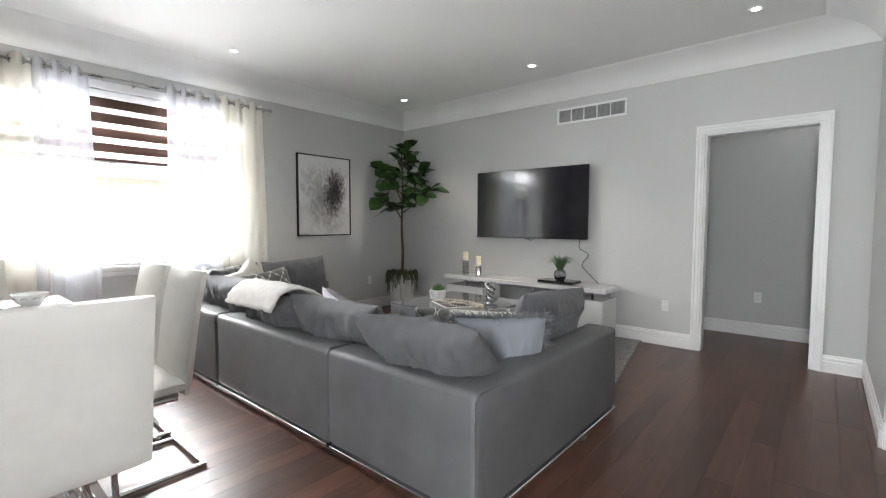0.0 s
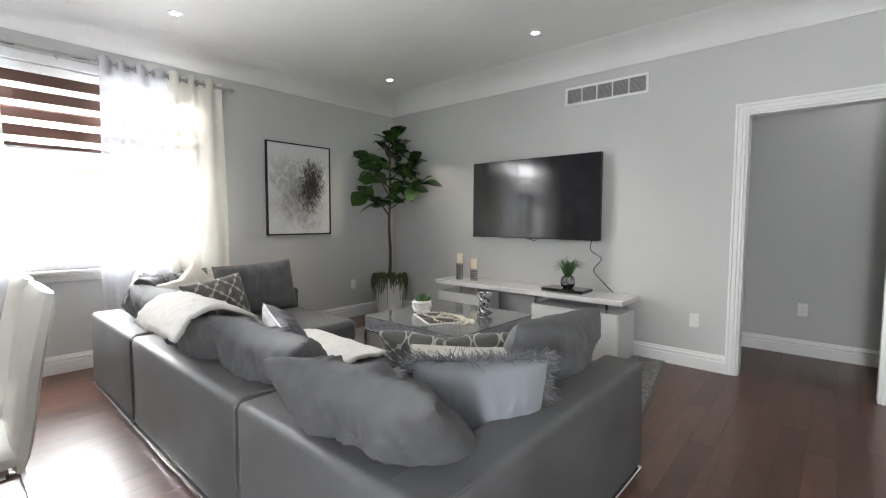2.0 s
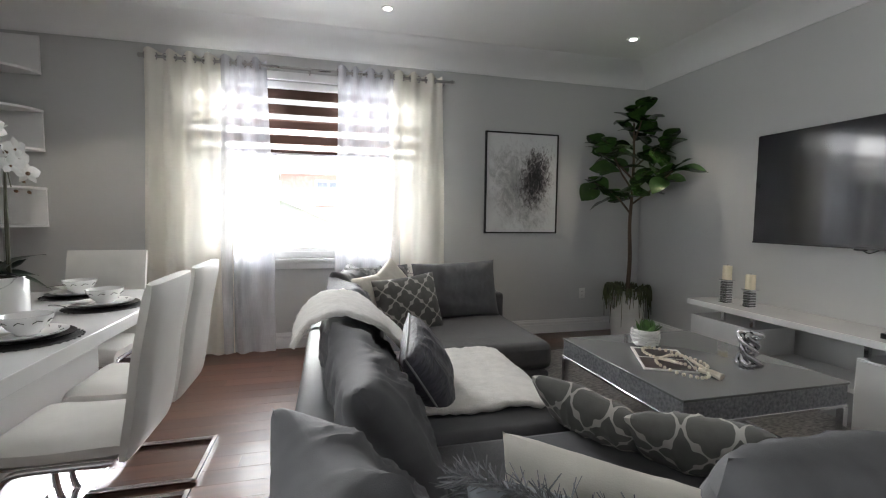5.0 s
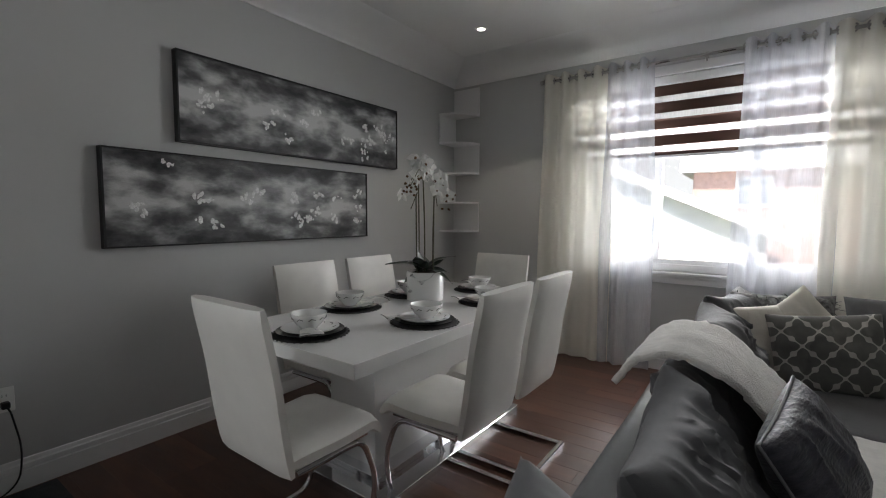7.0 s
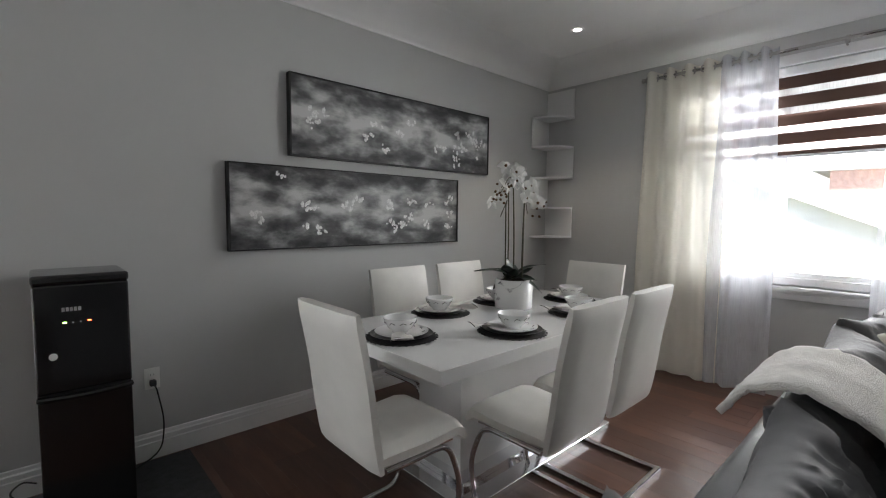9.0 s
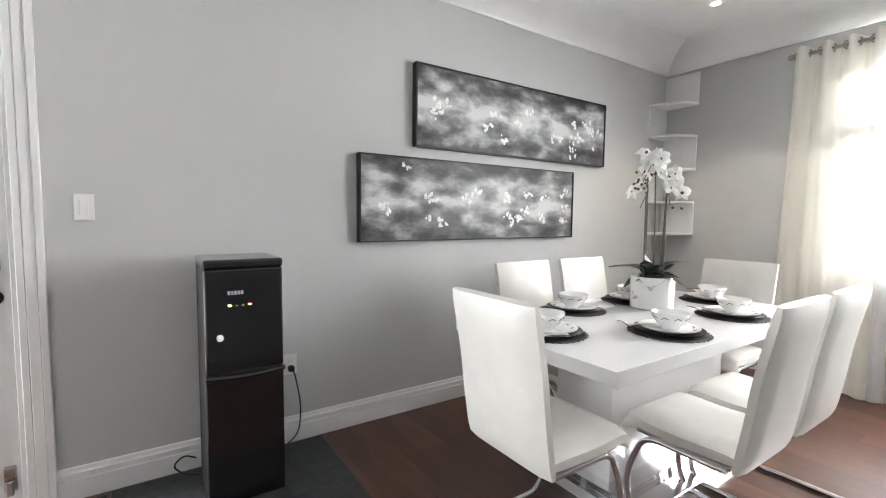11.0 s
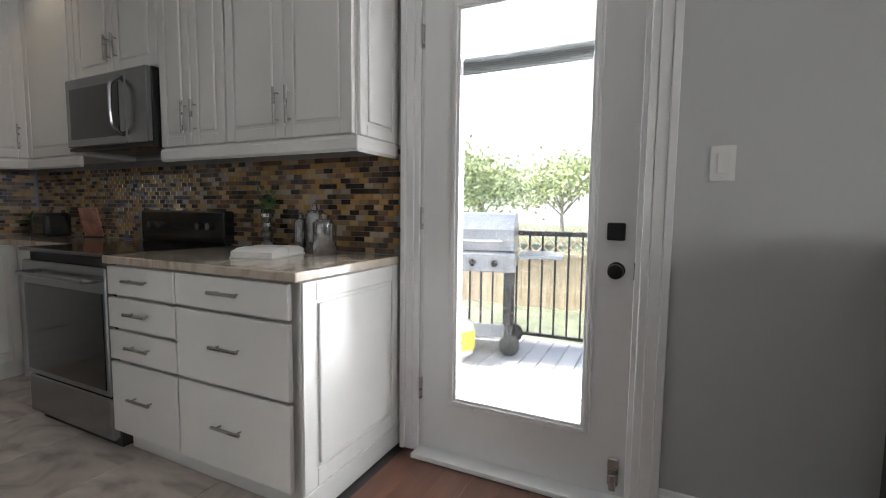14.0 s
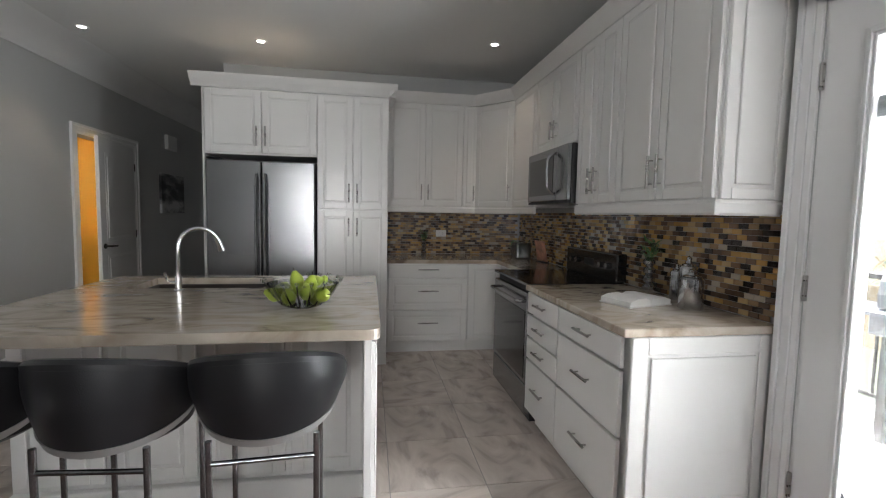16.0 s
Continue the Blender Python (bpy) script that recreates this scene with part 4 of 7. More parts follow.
# rug
RUGM = mat("grey_woven_rug", (0.55, 0.54, 0.53), 0.95, var=0.4, scale=26, dark=(0.24, 0.24, 0.24), bump=0.6, bscale=150, stretch=(3, 1, 1), dist=0.006)
rug = thing("area_rug", "grey flecked woven rug under the coffee table", "rug", pose(-1.68, 5.52, 0, 0, 0, 10) @ pose(1.64, -5.61, 0))
bm = bmesh.new()
g = [[bm.verts.new((-3.2 + 3.12 * i / 60 + 0.004 * noise.noise(Vector((j * 0.7, 0, 0))), 4.3 + 2.62 * j / 50, 0.012 + 0.003 * noise.noise(Vector((i * 0.6, j * 0.6, 2))))) for j in range(51)] for i in range(61)]
for i in range(60):
    for j in range(50):
        bm.faces.new((g[i][j], g[i + 1][j], g[i + 1][j + 1], g[i][j + 1]))
bmesh.ops.solidify(bm, geom=bm.faces[:], thickness=-0.01)
part("weave", bm, RUGM, rug)
part("border", boxes((-3.215, -3.2, 4.29, 6.93, 0.001, 0.014), (-0.08, -0.065, 4.29, 6.93, 0.001, 0.014), (-3.2, -0.08, 4.285, 4.3, 0.001, 0.014), (-3.2, -0.08, 6.92, 6.935, 0.001, 0.014), bevel=0.003), mat("rug_binding", (0.16, 0.16, 0.165), 0.9, var=0.2, scale=40), rug)

# coffee table
GLITTER = mat("silver_crackle_panel", (0.4, 0.41, 0.43), 0.3, 0.5, var=0.5, scale=60, dark=(0.16, 0.165, 0.18), bump=0.5, bscale=150, dist=0.004)
GREYTOP = mat("smoked_grey_glass_top", (0.2, 0.205, 0.21), 0.06, var=0.05, scale=2, bump=0.0, coat=0.6)
ct = thing("coffee_table", "square coffee table with grey glass top and chrome legs", "coffee table")
CX0, CX1, CY0, CY1, CZ = -2.12, -1.11, 5.03, 5.99, 0.472
part("tabletop", box(CX0, CX1, CY0, CY1, CZ - 0.012, CZ, 0.002), GREYTOP, ct, "reflective smoked grey glass top")
part("apron", box(CX0 + 0.006, CX1 - 0.006, CY0 + 0.006, CY1 - 0.006, CZ - 0.11, CZ - 0.012), GLITTER, ct, "silver crackle apron")
part("chrome_trim", boxes((CX0, CX1, CY0, CY0 + 0.012, CZ - 0.125, CZ - 0.11), (CX0, CX1, CY1 - 0.012, CY1, CZ - 0.125, CZ - 0.11), (CX0, CX0 + 0.012, CY0 + 0.012, CY1 - 0.012, CZ - 0.125, CZ - 0.11), (CX1 - 0.012, CX1, CY0 + 0.012, CY1 - 0.012, CZ - 0.125, CZ - 0.11), bevel=0.002), CHROME, ct)
for lx in (CX0, CX1 - 0.032):
    for ly in (CY0, CY1 - 0.032):
        part("leg", box(lx, lx + 0.032, ly, ly + 0.032, 0.012, CZ - 0.125, 0.002), CHROME, ct)
for ly in (CY0 + 0.004, CY1 - 0.028):
    part("stretcher", box(CX0 + 0.032, CX1 - 0.032, ly, ly + 0.024, 0.03, 0.05, 0.002), CHROME, ct)

LEAF = mat("fig_leaf", (0.06, 0.125, 0.03), 0.26, var=0.5, scale=7, dark=(0.018, 0.05, 0.015), bump=0.25, bscale=30, piece=0.4, coat=0.25, dist=0.01)
SUCC = mat("succulent_green", (0.08, 0.17, 0.05), 0.5, var=0.4, scale=20, piece=0.3)
SOIL = mat("dark_soil", (0.025, 0.018, 0.012), 0.95, var=0.4, scale=40, bump=0.6, bscale=80)


def leaf_bm(length, width, curl=0.2, fold=0.15, n=8, belly=0.62):
    """A leaf along +x with a midrib crease, a droop and a blunt tip."""
    bm = bmesh.new()
    rows = []
    for i in range(n + 1):
        u = i / n
        wv = width / 2 * math.sin(math.pi * min(1, u ** belly)) ** 0.8 if 0 < i < n else 0.002
        x, z = length * u, -curl * length * u * u
        rows.append([bm.verts.new((x, s * wv, z + fold * abs(s) * wv + 0.02 * length * math.sin(9 * u + 2 * s) * abs(s))) for s in (-1, -0.5, 0, 0.5, 1)])
    for a, b in zip(rows, rows[1:]):
        for k in range(4):
            bm.faces.new((a[k], a[k + 1], b[k + 1], b[k]))
    return bm


pot = thing("succulent_pot", "small white textured pot with a green succulent", "potted plant", pose(-1.86, 5.44, CZ))
part("pot", lathe([(0.05, 0), (0.068, 0.01), (0.076, 0.05), (0.078, 0.1), (0.072, 0.104), (0.068, 0.085), (0, 0.085)], 36, wobble=0.03), CERAMIC, pot, smooth=True)
for ring in range(5):
    part("ridge", tube([((0.07 + 0.008 * min(1, ring / 2)) * math.cos(a) * 1.02, (0.07 + 0.008 * min(1, ring / 2)) * math.sin(a) * 1.02, 0.018 + ring * 0.018 + 0.006 * math.sin(6 * a + ring)) for a in (2 * math.pi * q / 30 for q in range(30))], 0.006, 6, True), CERAMIC, pot, smooth=True)
sl = mesh_of("leaf", leaf_bm(0.07, 0.024, -0.4, 0.3, 5), SUCC, True)
rnd = random.Random(11)
for q in range(34):
    piece("leaf", sl, pot, pose(rnd.uniform(-0.035, 0.035), rnd.uniform(-0.035, 0.035), 0.085, 0, -rnd.uniform(15, 75), rnd.uniform(0, 360)))

sculpt = thing("knot_sculpture", "silver interlaced knot sculpture", "sculpture", pose(-1.37, 5.66, CZ))
part("base", lathe([(0.035, 0), (0.035, 0.008), (0.012, 0.014), (0, 0.014)], 20), CHROME, sculpt, smooth=True)
pts = [(0.042 * math.sin(2 * a) + 0.012 * math.sin(5 * a), 0.034 * math.cos(3 * a), 0.105 + 0.085 * math.sin(a)) for a in (2 * math.pi * q / 72 for q in range(72))]
part("coil", tube(pts, 0.014, 10, True), mat("dark_silver", (0.5, 0.5, 0.52), 0.16, 1.0, var=0.15, bump=0.1, bscale=60), sculpt, smooth=True)
part("coil", tube([(y, x, 0.215 - z * 0.98) for x, y, z in pts], 0.012, 10, True), CHROME, sculpt, smooth=True)

PEARL = mat("cream_wood_bead", (0.7, 0.64, 0.54), 0.45, var=0.08, scale=20, piece=0.06)
beads = thing("bead_garland", "cream wooden bead garland in loose loops", "bead garland", pose(-1.57, 5.34, CZ))
bead = mesh_of("bead", lathe([(0, -0.009), (0.006, -0.007), (0.009, 0), (0.006, 0.007), (0, 0.009)], 10), PEARL, True)
for q in range(78):
    a = q / 78 * 4 * math.pi
    r = 0.12 + 0.05 * math.sin(1.5 * a)
    piece("bead", bead, beads, pose(r * math.cos(a) * 1.35 + 0.12 * math.sin(a / 4), r * math.sin(a) * 0.8, 0.022 + (0.012 if q > 40 else 0)))
part("tassel", tube([(0.2, 0.02, 0.02), (0.25, 0.05, 0.02), (0.3, 0.06, 0.012)], 0.012, 8, taper=1.6), PEARL, beads, smooth=True)
mag = thing("magazine", "open photo magazine with dark pages", "magazine", pose(-1.60, 5.34, CZ, 0, 0, -28))
part("pages", boxes((-0.20, 0.0, -0.13, 0.13, 0, 0.008), (0.0, 0.2, -0.13, 0.13, 0, 0.009), bevel=0.002), mat("paper_white", (0.75, 0.74, 0.72), 0.6), mag)
part("photo", box(-0.17, -0.01, -0.115, 0.115, 0.0082, 0.0088), mat("dark_photo_print", (0.05, 0.035, 0.035), 0.35, var=0.8, scale=14), mag)
part("photo", box(0.01, 0.19, -0.12, 0.12, 0.0092, 0.0098), bpy.data.materials["dark_photo_print"], mag)

# television and its unit
tv = thing("television", "large black flat screen television on the wall", "television")
TX0, TX1, TZ0, TZ1, TY = -2.412, -0.911, 1.066, 1.90, 6.853
part("housing", box(TX0, TX1, TY + 0.008, TY + 0.05, TZ0, TZ1, 0.006), BLACK_MATTE, tv)
part("screen", box(TX0 + 0.006, TX1 - 0.006, TY + 0.002, TY + 0.009, TZ0 + 0.012, TZ1 - 0.006), mat("dark_screen_glass", (0.012, 0.012, 0.016), 0.09, var=0.1, bump=0.0, rvar=0.03, coat=0.2), tv)
part("chin", box(TX0, TX1, TY, TY + 0.012, TZ0 - 0.002, TZ0 + 0.011, 0.002), BLACK, tv)
part("badge", box(-1.70, -1.63, TY + 0.002, TY + 0.02, TZ0 - 0.012, TZ0 - 0.002, 0.002), BLACK, tv)
part("wall_mount", box(-1.9, -1.4, TY + 0.05, TV_Y, 1.3, 1.65), BLACK_MATTE, tv)

UM = pose(-0.105, 0.005, 0.014)
unit = thing("tv_unit", "white gloss low television unit with a floating top", "media unit", UM)
UX0, UX1, UY0, UY1 = -2.60, -0.46, 6.53, 6.955
part("top", box(UX0, UX1, UY0, UY1, 0.515, 0.56, 0.003), LACQUER, unit)
part("box", box(UX0 + 0.02, -2.0, UY0 + 0.03, UY1, 0.2, 0.43, 0.003), LACQUER, unit)
part("box", box(-1.35, UX1 - 0.04, UY0 + 0.03, UY1, -0.014, 0.43, 0.003), LACQUER, unit)
part("shelf", box(-2.0, -1.35, UY0 + 0.06, UY1, 0.2, 0.23, 0.002), LACQUER, unit)
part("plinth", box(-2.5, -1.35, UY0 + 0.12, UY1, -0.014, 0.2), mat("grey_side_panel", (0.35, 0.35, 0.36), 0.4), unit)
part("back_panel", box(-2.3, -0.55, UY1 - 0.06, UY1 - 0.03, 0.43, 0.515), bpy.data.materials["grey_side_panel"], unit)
part("drawer_front", box(-1.34, UX1 - 0.05, UY0 + 0.018, UY0 + 0.03, 0.02, 0.42, 0.002), LACQUER, unit)
for px in (-2.3, -2.05, -1.32, -0.62):
    part("post", box(px - 0.012, px + 0.012, UY0 + 0.06, UY0 + 0.084, 0.43, 0.515), CHROME, unit)
WAX = mat("cream_wax", (0.8, 0.73, 0.55), 0.5, var=0.04, bump=0.0)
for cx, cy, h in ((-2.36, 6.68, 0.17), (-2.17, 6.70, 0.12)):
    ch = thing("candle_holder", "silver mosaic pillar candle holder with a cream candle", "candle holder", UM @ pose(cx, cy, 0.56), "candle holders on the media unit")
    part("foot", box(-0.04, 0.04, -0.04, 0.04, 0, 0.008, 0.002), CHROME, ch)
    part("column", box(-0.03, 0.03, -0.03, 0.03, 0.008, 0.008 + h, 0.002), mat("mirror_mosaic", (0.3, 0.3, 0.31), 0.2, 0.8, var=0.7, scale=70) if "mirror_mosaic" not in bpy.data.materials else bpy.data.materials["mirror_mosaic"], ch)
    for r in range(int(h / 0.02)):
        part("facet_band", box(-0.033, 0.033, -0.033, 0.033, 0.014 + r * 0.02, 0.022 + r * 0.02, 0.003), CHROME, ch)
    part("dish", box(-0.042, 0.042, -0.042, 0.042, 0.008 + h, 0.02 + h, 0.003), CHROME, ch)
    cn = part("candle", cyl((0, 0, 0.02 + h), 0.034, 0.11, 24), WAX, ch, "cream pillar candle", True)
    part("wick", cyl((0, 0, 0.13 + h), 0.0015, 0.012, 6), BLACK_MATTE, cn)
bx = thing("media_box", "flat black media player", "media player", UM)
part("case", box(-1.28, -0.86, 6.62, 6.86, 0.56, 0.592, 0.004), BLACK, bx)
part("display", box(-1.1, -1.0, 6.617, 6.621, 0.57, 0.582), BLACK_MATTE, bx)
gp = thing("grass_plant", "spiky grass plant in a mirrored round pot", "potted plant", UM @ pose(-1.06, 6.74, 0.592))
part("pot", lathe([(0.04, 0), (0.062, 0.02), (0.072, 0.055), (0.064, 0.095), (0.05, 0.112), (0.046, 0.1), (0, 0.098)], 24), mat("mirror_ball_glass", (0.6, 0.6, 0.62), 0.1, 0.9, var=0.5, scale=50, dark=(0.15, 0.15, 0.16)), gp, smooth=True)
GRASSB = mat("grass_blade", (0.07, 0.13, 0.05), 0.6, var=0.3, island=0.4)
bm = bmesh.new()
for q in range(130):
    a, ln, lean = rnd.uniform(0, 6.28), rnd.uniform(0.12, 0.24), rnd.uniform(0.1, 1.1)
    dx, dy = math.cos(a), math.sin(a)
    tube([(0.02 * dx, 0.02 * dy, 0.1), (0.02 * dx + dx * ln * 0.35 * lean, 0.02 * dy + dy * ln * 0.35 * lean, 0.1 + ln * 0.7), (dx * ln * lean * 0.95, dy * ln * lean * 0.95, 0.1 + ln * (1 - 0.45 * lean))], 0.003, 4, taper=0.25, bm=bm)
f = part("blades", bm, GRASSB, gp)
f["kind"] = "stuff"
cable = thing("television_cable", "thin grey cable hanging behind the television unit", "cable", UM)
part("cord", tube(arc_path([(-0.93, 6.97, 1.05), (-0.95, 6.965, 0.95), (-0.80, 6.94, 0.88), (-0.9, 6.92, 0.76), (-0.78, 6.93, 0.64), (-0.7, 6.95, 0.56)], 0.05, 6), 0.004, 6), BLACK_MATTE, cable, smooth=True)
part("cord", tube(arc_path([(-1.57, TY + 0.03, 1.05), (-1.53, TY + 0.03, 1.02), (-1.47, TY + 0.03, 1.05)], 0.03, 6), 0.004, 6), BLACK_MATTE, cable, smooth=True)

# framed abstract on the window wall
PICW = mat("abstract_flower_print", (0.72, 0.72, 0.72), 0.4, var=0.1, scale=3)


def ink(m, scale, stretch, stops, dist=2.5):
    """Layers a distorted wash of ink tones over a print."""
    n, l = m.node_tree.nodes, m.node_tree.links
    big = next(q for q in n if q.type == "TEX_NOISE")
    big.inputs["Scale"].default_value, big.inputs["Distortion"].default_value, big.inputs["Detail"].default_value = scale, dist, 8
    next(q for q in n if q.type == "MAPPING").inputs["Scale"].default_value = stretch
    cr = ramp_of(m)
    while len(cr.elements) > 1:
        cr.elements.remove(cr.elements[-1])
    cr.elements[0].position, cr.elements[0].color = stops[0][0], (*stops[0][1], 1)
    for p, c in stops[1:]:
        e = cr.elements.new(p)
        e.color = (*c, 1)


pic = thing("framed_picture", "black framed abstract flower print in grey ink", "picture")
PY0, PY1, PZ0, PZ1, PX = 5.12, 5.93, 1.08, 2.115, WX
part("frame", boxes((PX, PX + 0.036, PY0, PY0 + 0.014, PZ0, PZ1), (PX, PX + 0.036, PY1 - 0.014, PY1, PZ0, PZ1), (PX, PX + 0.036, PY0 + 0.014, PY1 - 0.014, PZ0, PZ0 + 0.014), (PX, PX + 0.036, PY0 + 0.014, PY1 - 0.014, PZ1 - 0.014, PZ1), bevel=0.002), BLACK_MATTE, pic)
part("print", box(PX + 0.002, PX + 0.024, PY0 + 0.014, PY1 - 0.014, PZ0 + 0.014, PZ1 - 0.014), PICW, pic, "pale paper with ink wash")
ink(PICW, 1.4, (1, 1, 1), [(0.3, (0.5, 0.5, 0.5)), (0.42, (0.66, 0.66, 0.66)), (0.6, (0.72, 0.72, 0.72))], 1.0)


def bloom(m, centre, size, angle, stops, seed):
    """Washes a torn patch of ink over a print: a distance from the centre, frayed by two noises, through a ramp of tones."""
    n, l = m.node_tree.nodes, m.node_tree.links
    b = n["Principled BSDF"]
    under = b.inputs["Base Color"].links[0].from_socket
    tc, mp = n.new("ShaderNodeTexCoord"), n.new("ShaderNodeMapping")
    mp.vector_type = "TEXTURE"
    mp.inputs["Location"].default_value, mp.inputs["Rotation"].default_value = centre, (radians(angle), 0, 0)
    mp.inputs["Scale"].default_value = (1, *size)
    l.new(tc.outputs["Object"], mp.inputs[0])
    fray, fine = n.new("ShaderNodeTexNoise"), n.new("ShaderNodeTexNoise")
    fray.inputs["Scale"].default_value, fray.inputs["Detail"].default_value, fray.inputs["Distortion"].default_value = 2.4 + seed, 9, 1.8
    fine.inputs["Scale"].default_value, fine.inputs["Detail"].default_value, fine.inputs["Distortion"].default_value = 5.5 + seed, 6, 3.0
    length = n.new("ShaderNodeVectorMath")
    length.operation = "LENGTH"
    flat = n.new("ShaderNodeVectorMath")
    flat.operation, flat.inputs[1].default_value = "MULTIPLY", (0, 1, 1)
    for q in (fray, fine):
        l.new(mp.outputs[0], q.inputs["Vector"])
    l.new(mp.outputs[0], flat.inputs[0])
    l.new(flat.outputs[0], length.inputs[0])
    one, two, ramp = n.new("ShaderNodeMath"), n.new("ShaderNodeMath"), n.new("ShaderNodeValToRGB")
    one.operation, one.inputs[1].default_value = "MULTIPLY_ADD", 2.2
    two.operation, two.inputs[1].default_value = "MULTIPLY_ADD", 1.2
    l.new(fray.outputs["Fac"], one.inputs[0])
    l.new(length.outputs["Value"], one.inputs[2])
    l.new(fine.outputs["Fac"], two.inputs[0])
    l.new(one.outputs[0], two.inputs[2])
    part_of = n.new("ShaderNodeMath")
    part_of.operation, part_of.inputs[1].default_value = "DIVIDE", 4.0
    l.new(two.outputs[0], part_of.inputs[0])
    l.new(part_of.outputs[0], ramp.inputs[0])
    cr = ramp.color_ramp
    cr.elements[0].position, cr.elements[0].color = stops[0][0], stops[0][1]
    cr.elements[1].position, cr.elements[1].color = stops[-1][0], stops[-1][1]
    for at, tone in stops[1:-1]:
        cr.elements.new(at).color = tone
    mix = n.new("ShaderNodeMix")
    mix.data_type, mix.blend_type = "RGBA", "MULTIPLY"
    mix.inputs["Factor"].default_value = 1.0
    l.new(under, mix.inputs["A"])
    l.new(ramp.outputs[0], mix.inputs["B"])
    l.new(mix.outputs["Result"], b.inputs["Base Color"])


bloom(PICW, (PX, 5.50, 1.54), (0.25, 0.38), 20, [(0.36, (0.36, 0.36, 0.37, 1)), (0.56, (0.6, 0.6, 0.6, 1)), (0.68, (0.88, 0.87, 0.87, 1)), (0.76, (1, 1, 1, 1))], 0.0)
bloom(PICW, (PX, 5.68, 1.66), (0.15, 0.27), -10, [(0.44, (0.02, 0.018, 0.02, 1)), (0.56, (0.1, 0.09, 0.095, 1)), (0.64, (0.45, 0.42, 0.42, 1)), (0.74, (1, 1, 1, 1))], 0.7)

# fiddle leaf fig
fig = thing("fiddle_leaf_fig", "tall fiddle leaf fig in a white pot with trailing moss", "potted plant", pose(-3.55, 6.58, 0) @ Matrix.Diagonal((1.05, 1.05, 1.03, 1)))
part("pot", lathe([(0.13, 0), (0.135, 0.01), (0.165, 0.3), (0.178, 0.47), (0.182, 0.5), (0.165, 0.5), (0.16, 0.46), (0, 0.46)], 36), mat("pale_stone_pot", (0.72, 0.71, 0.69), 0.55, var=0.08, scale=6, bump=0.1, bscale=60), fig, smooth=True)
part("soil", lathe([(0.16, 0.455), (0.08, 0.475), (0, 0.48)], 24), SOIL, fig)
MOSS = mat("trailing_moss", (0.07, 0.08, 0.035), 0.9, var=0.5, scale=30, island=0.4)
bm = bmesh.new()
rnd = random.Random(31)
for q in range(240):
    a, drop = rnd.uniform(0, 6.28), abs(rnd.gauss(0.05, 0.09)) * (1.6 if rnd.random() < 0.25 else 0.6)
    r0, r1 = rnd.uniform(0.08, 0.16), 0.19 + rnd.uniform(0, 0.035)
    c, s = math.cos(a), math.sin(a)
    tube([(r0 * c, r0 * s, 0.49), (r1 * 0.95 * c, r1 * 0.95 * s, 0.53 + rnd.uniform(-0.02, 0.02)), (r1 * c, r1 * s, 0.48), (r1 * c, r1 * s + rnd.uniform(-0.02, 0.02), 0.47 - drop)], rnd.uniform(0.004, 0.009), 4, taper=0.5, bm=bm)
f = part("moss", bm, MOSS, fig)
f["kind"] = "stuff"
BARK = mat("brown_bark", (0.09, 0.06, 0.04), 0.85, var=0.4, scale=10, bump=0.6, bscale=60, stretch=(1, 1, 0.3), dist=0.01)
trunk = [(0, 0, 0.45), (0.012, 0.01, 0.8), (-0.01, 0.0, 1.15), (0.0, 0.012, 1.45), (0.02, 0.0, 1.8), (0.0, 0.0, 2.15)]
part("trunk", tube(arc_path(trunk, 0.2, 4), 0.021, 10, taper=0.45), BARK, fig, smooth=True)
limbs = [((0, 0.01, 1.25), (0.12, -0.26, 1.44), (0.16, -0.52, 1.54)), ((0.0, 0.012, 1.45), (0.1, 0.12, 1.66), (0.14, 0.24, 1.9)), ((0.01, 0.0, 1.6), (-0.10, -0.14, 1.8), (-0.16, -0.2, 1.95)),
         ((0.01, 0, 1.35), (0.26, 0.05, 1.5), (0.44, 0.08, 1.64)), ((0.01, 0, 1.7), (0.05, 0.16, 1.85), (0.05, 0.3, 1.98)), ((0.0, 0, 1.95), (0.06, 0.02, 2.1), (0.1, 0.02, 2.2)), ((0.01, 0, 1.5), (0.14, -0.24, 1.66), (0.26, -0.4, 1.82))]
for lb in limbs:
    part("limb", tube(arc_path(lb, 0.1, 4), 0.010, 8, taper=0.5), BARK, fig, smooth=True)
leaves = [mesh_of("leaf", leaf_bm(L, W, c, 0.22, 8, 1.25), LEAF, True) for L, W, c in ((0.26, 0.19, 0.3), (0.22, 0.17, 0.1), (0.28, 0.2, 0.45))]
for lb in limbs + [trunk[2:]]:
    a0, a1 = Vector(lb[0]), Vector(lb[-1])
    for q in range(13):
        u = rnd.uniform(0.35, 1.08)
        p = a0.lerp(Vector(lb[1]), u * 2) if u < 0.5 else Vector(lb[1]).lerp(a1, u * 2 - 1)
        az = rnd.uniform(0, 360)
        el = rnd.uniform(-25, 55)
        tip = p + Vector((math.cos(radians(az)), math.sin(radians(az)), 0)) * 0.2
        if tip.x < -0.36 or tip.y > 0.38:
            az = rnd.uniform(-100, 20)
        piece("leaf", leaves[q % 3], fig, pose(p.x, p.y, p.z, rnd.uniform(-35, 35), -el, az) @ Matrix.Scale(rnd.uniform(0.75, 1.05), 4))

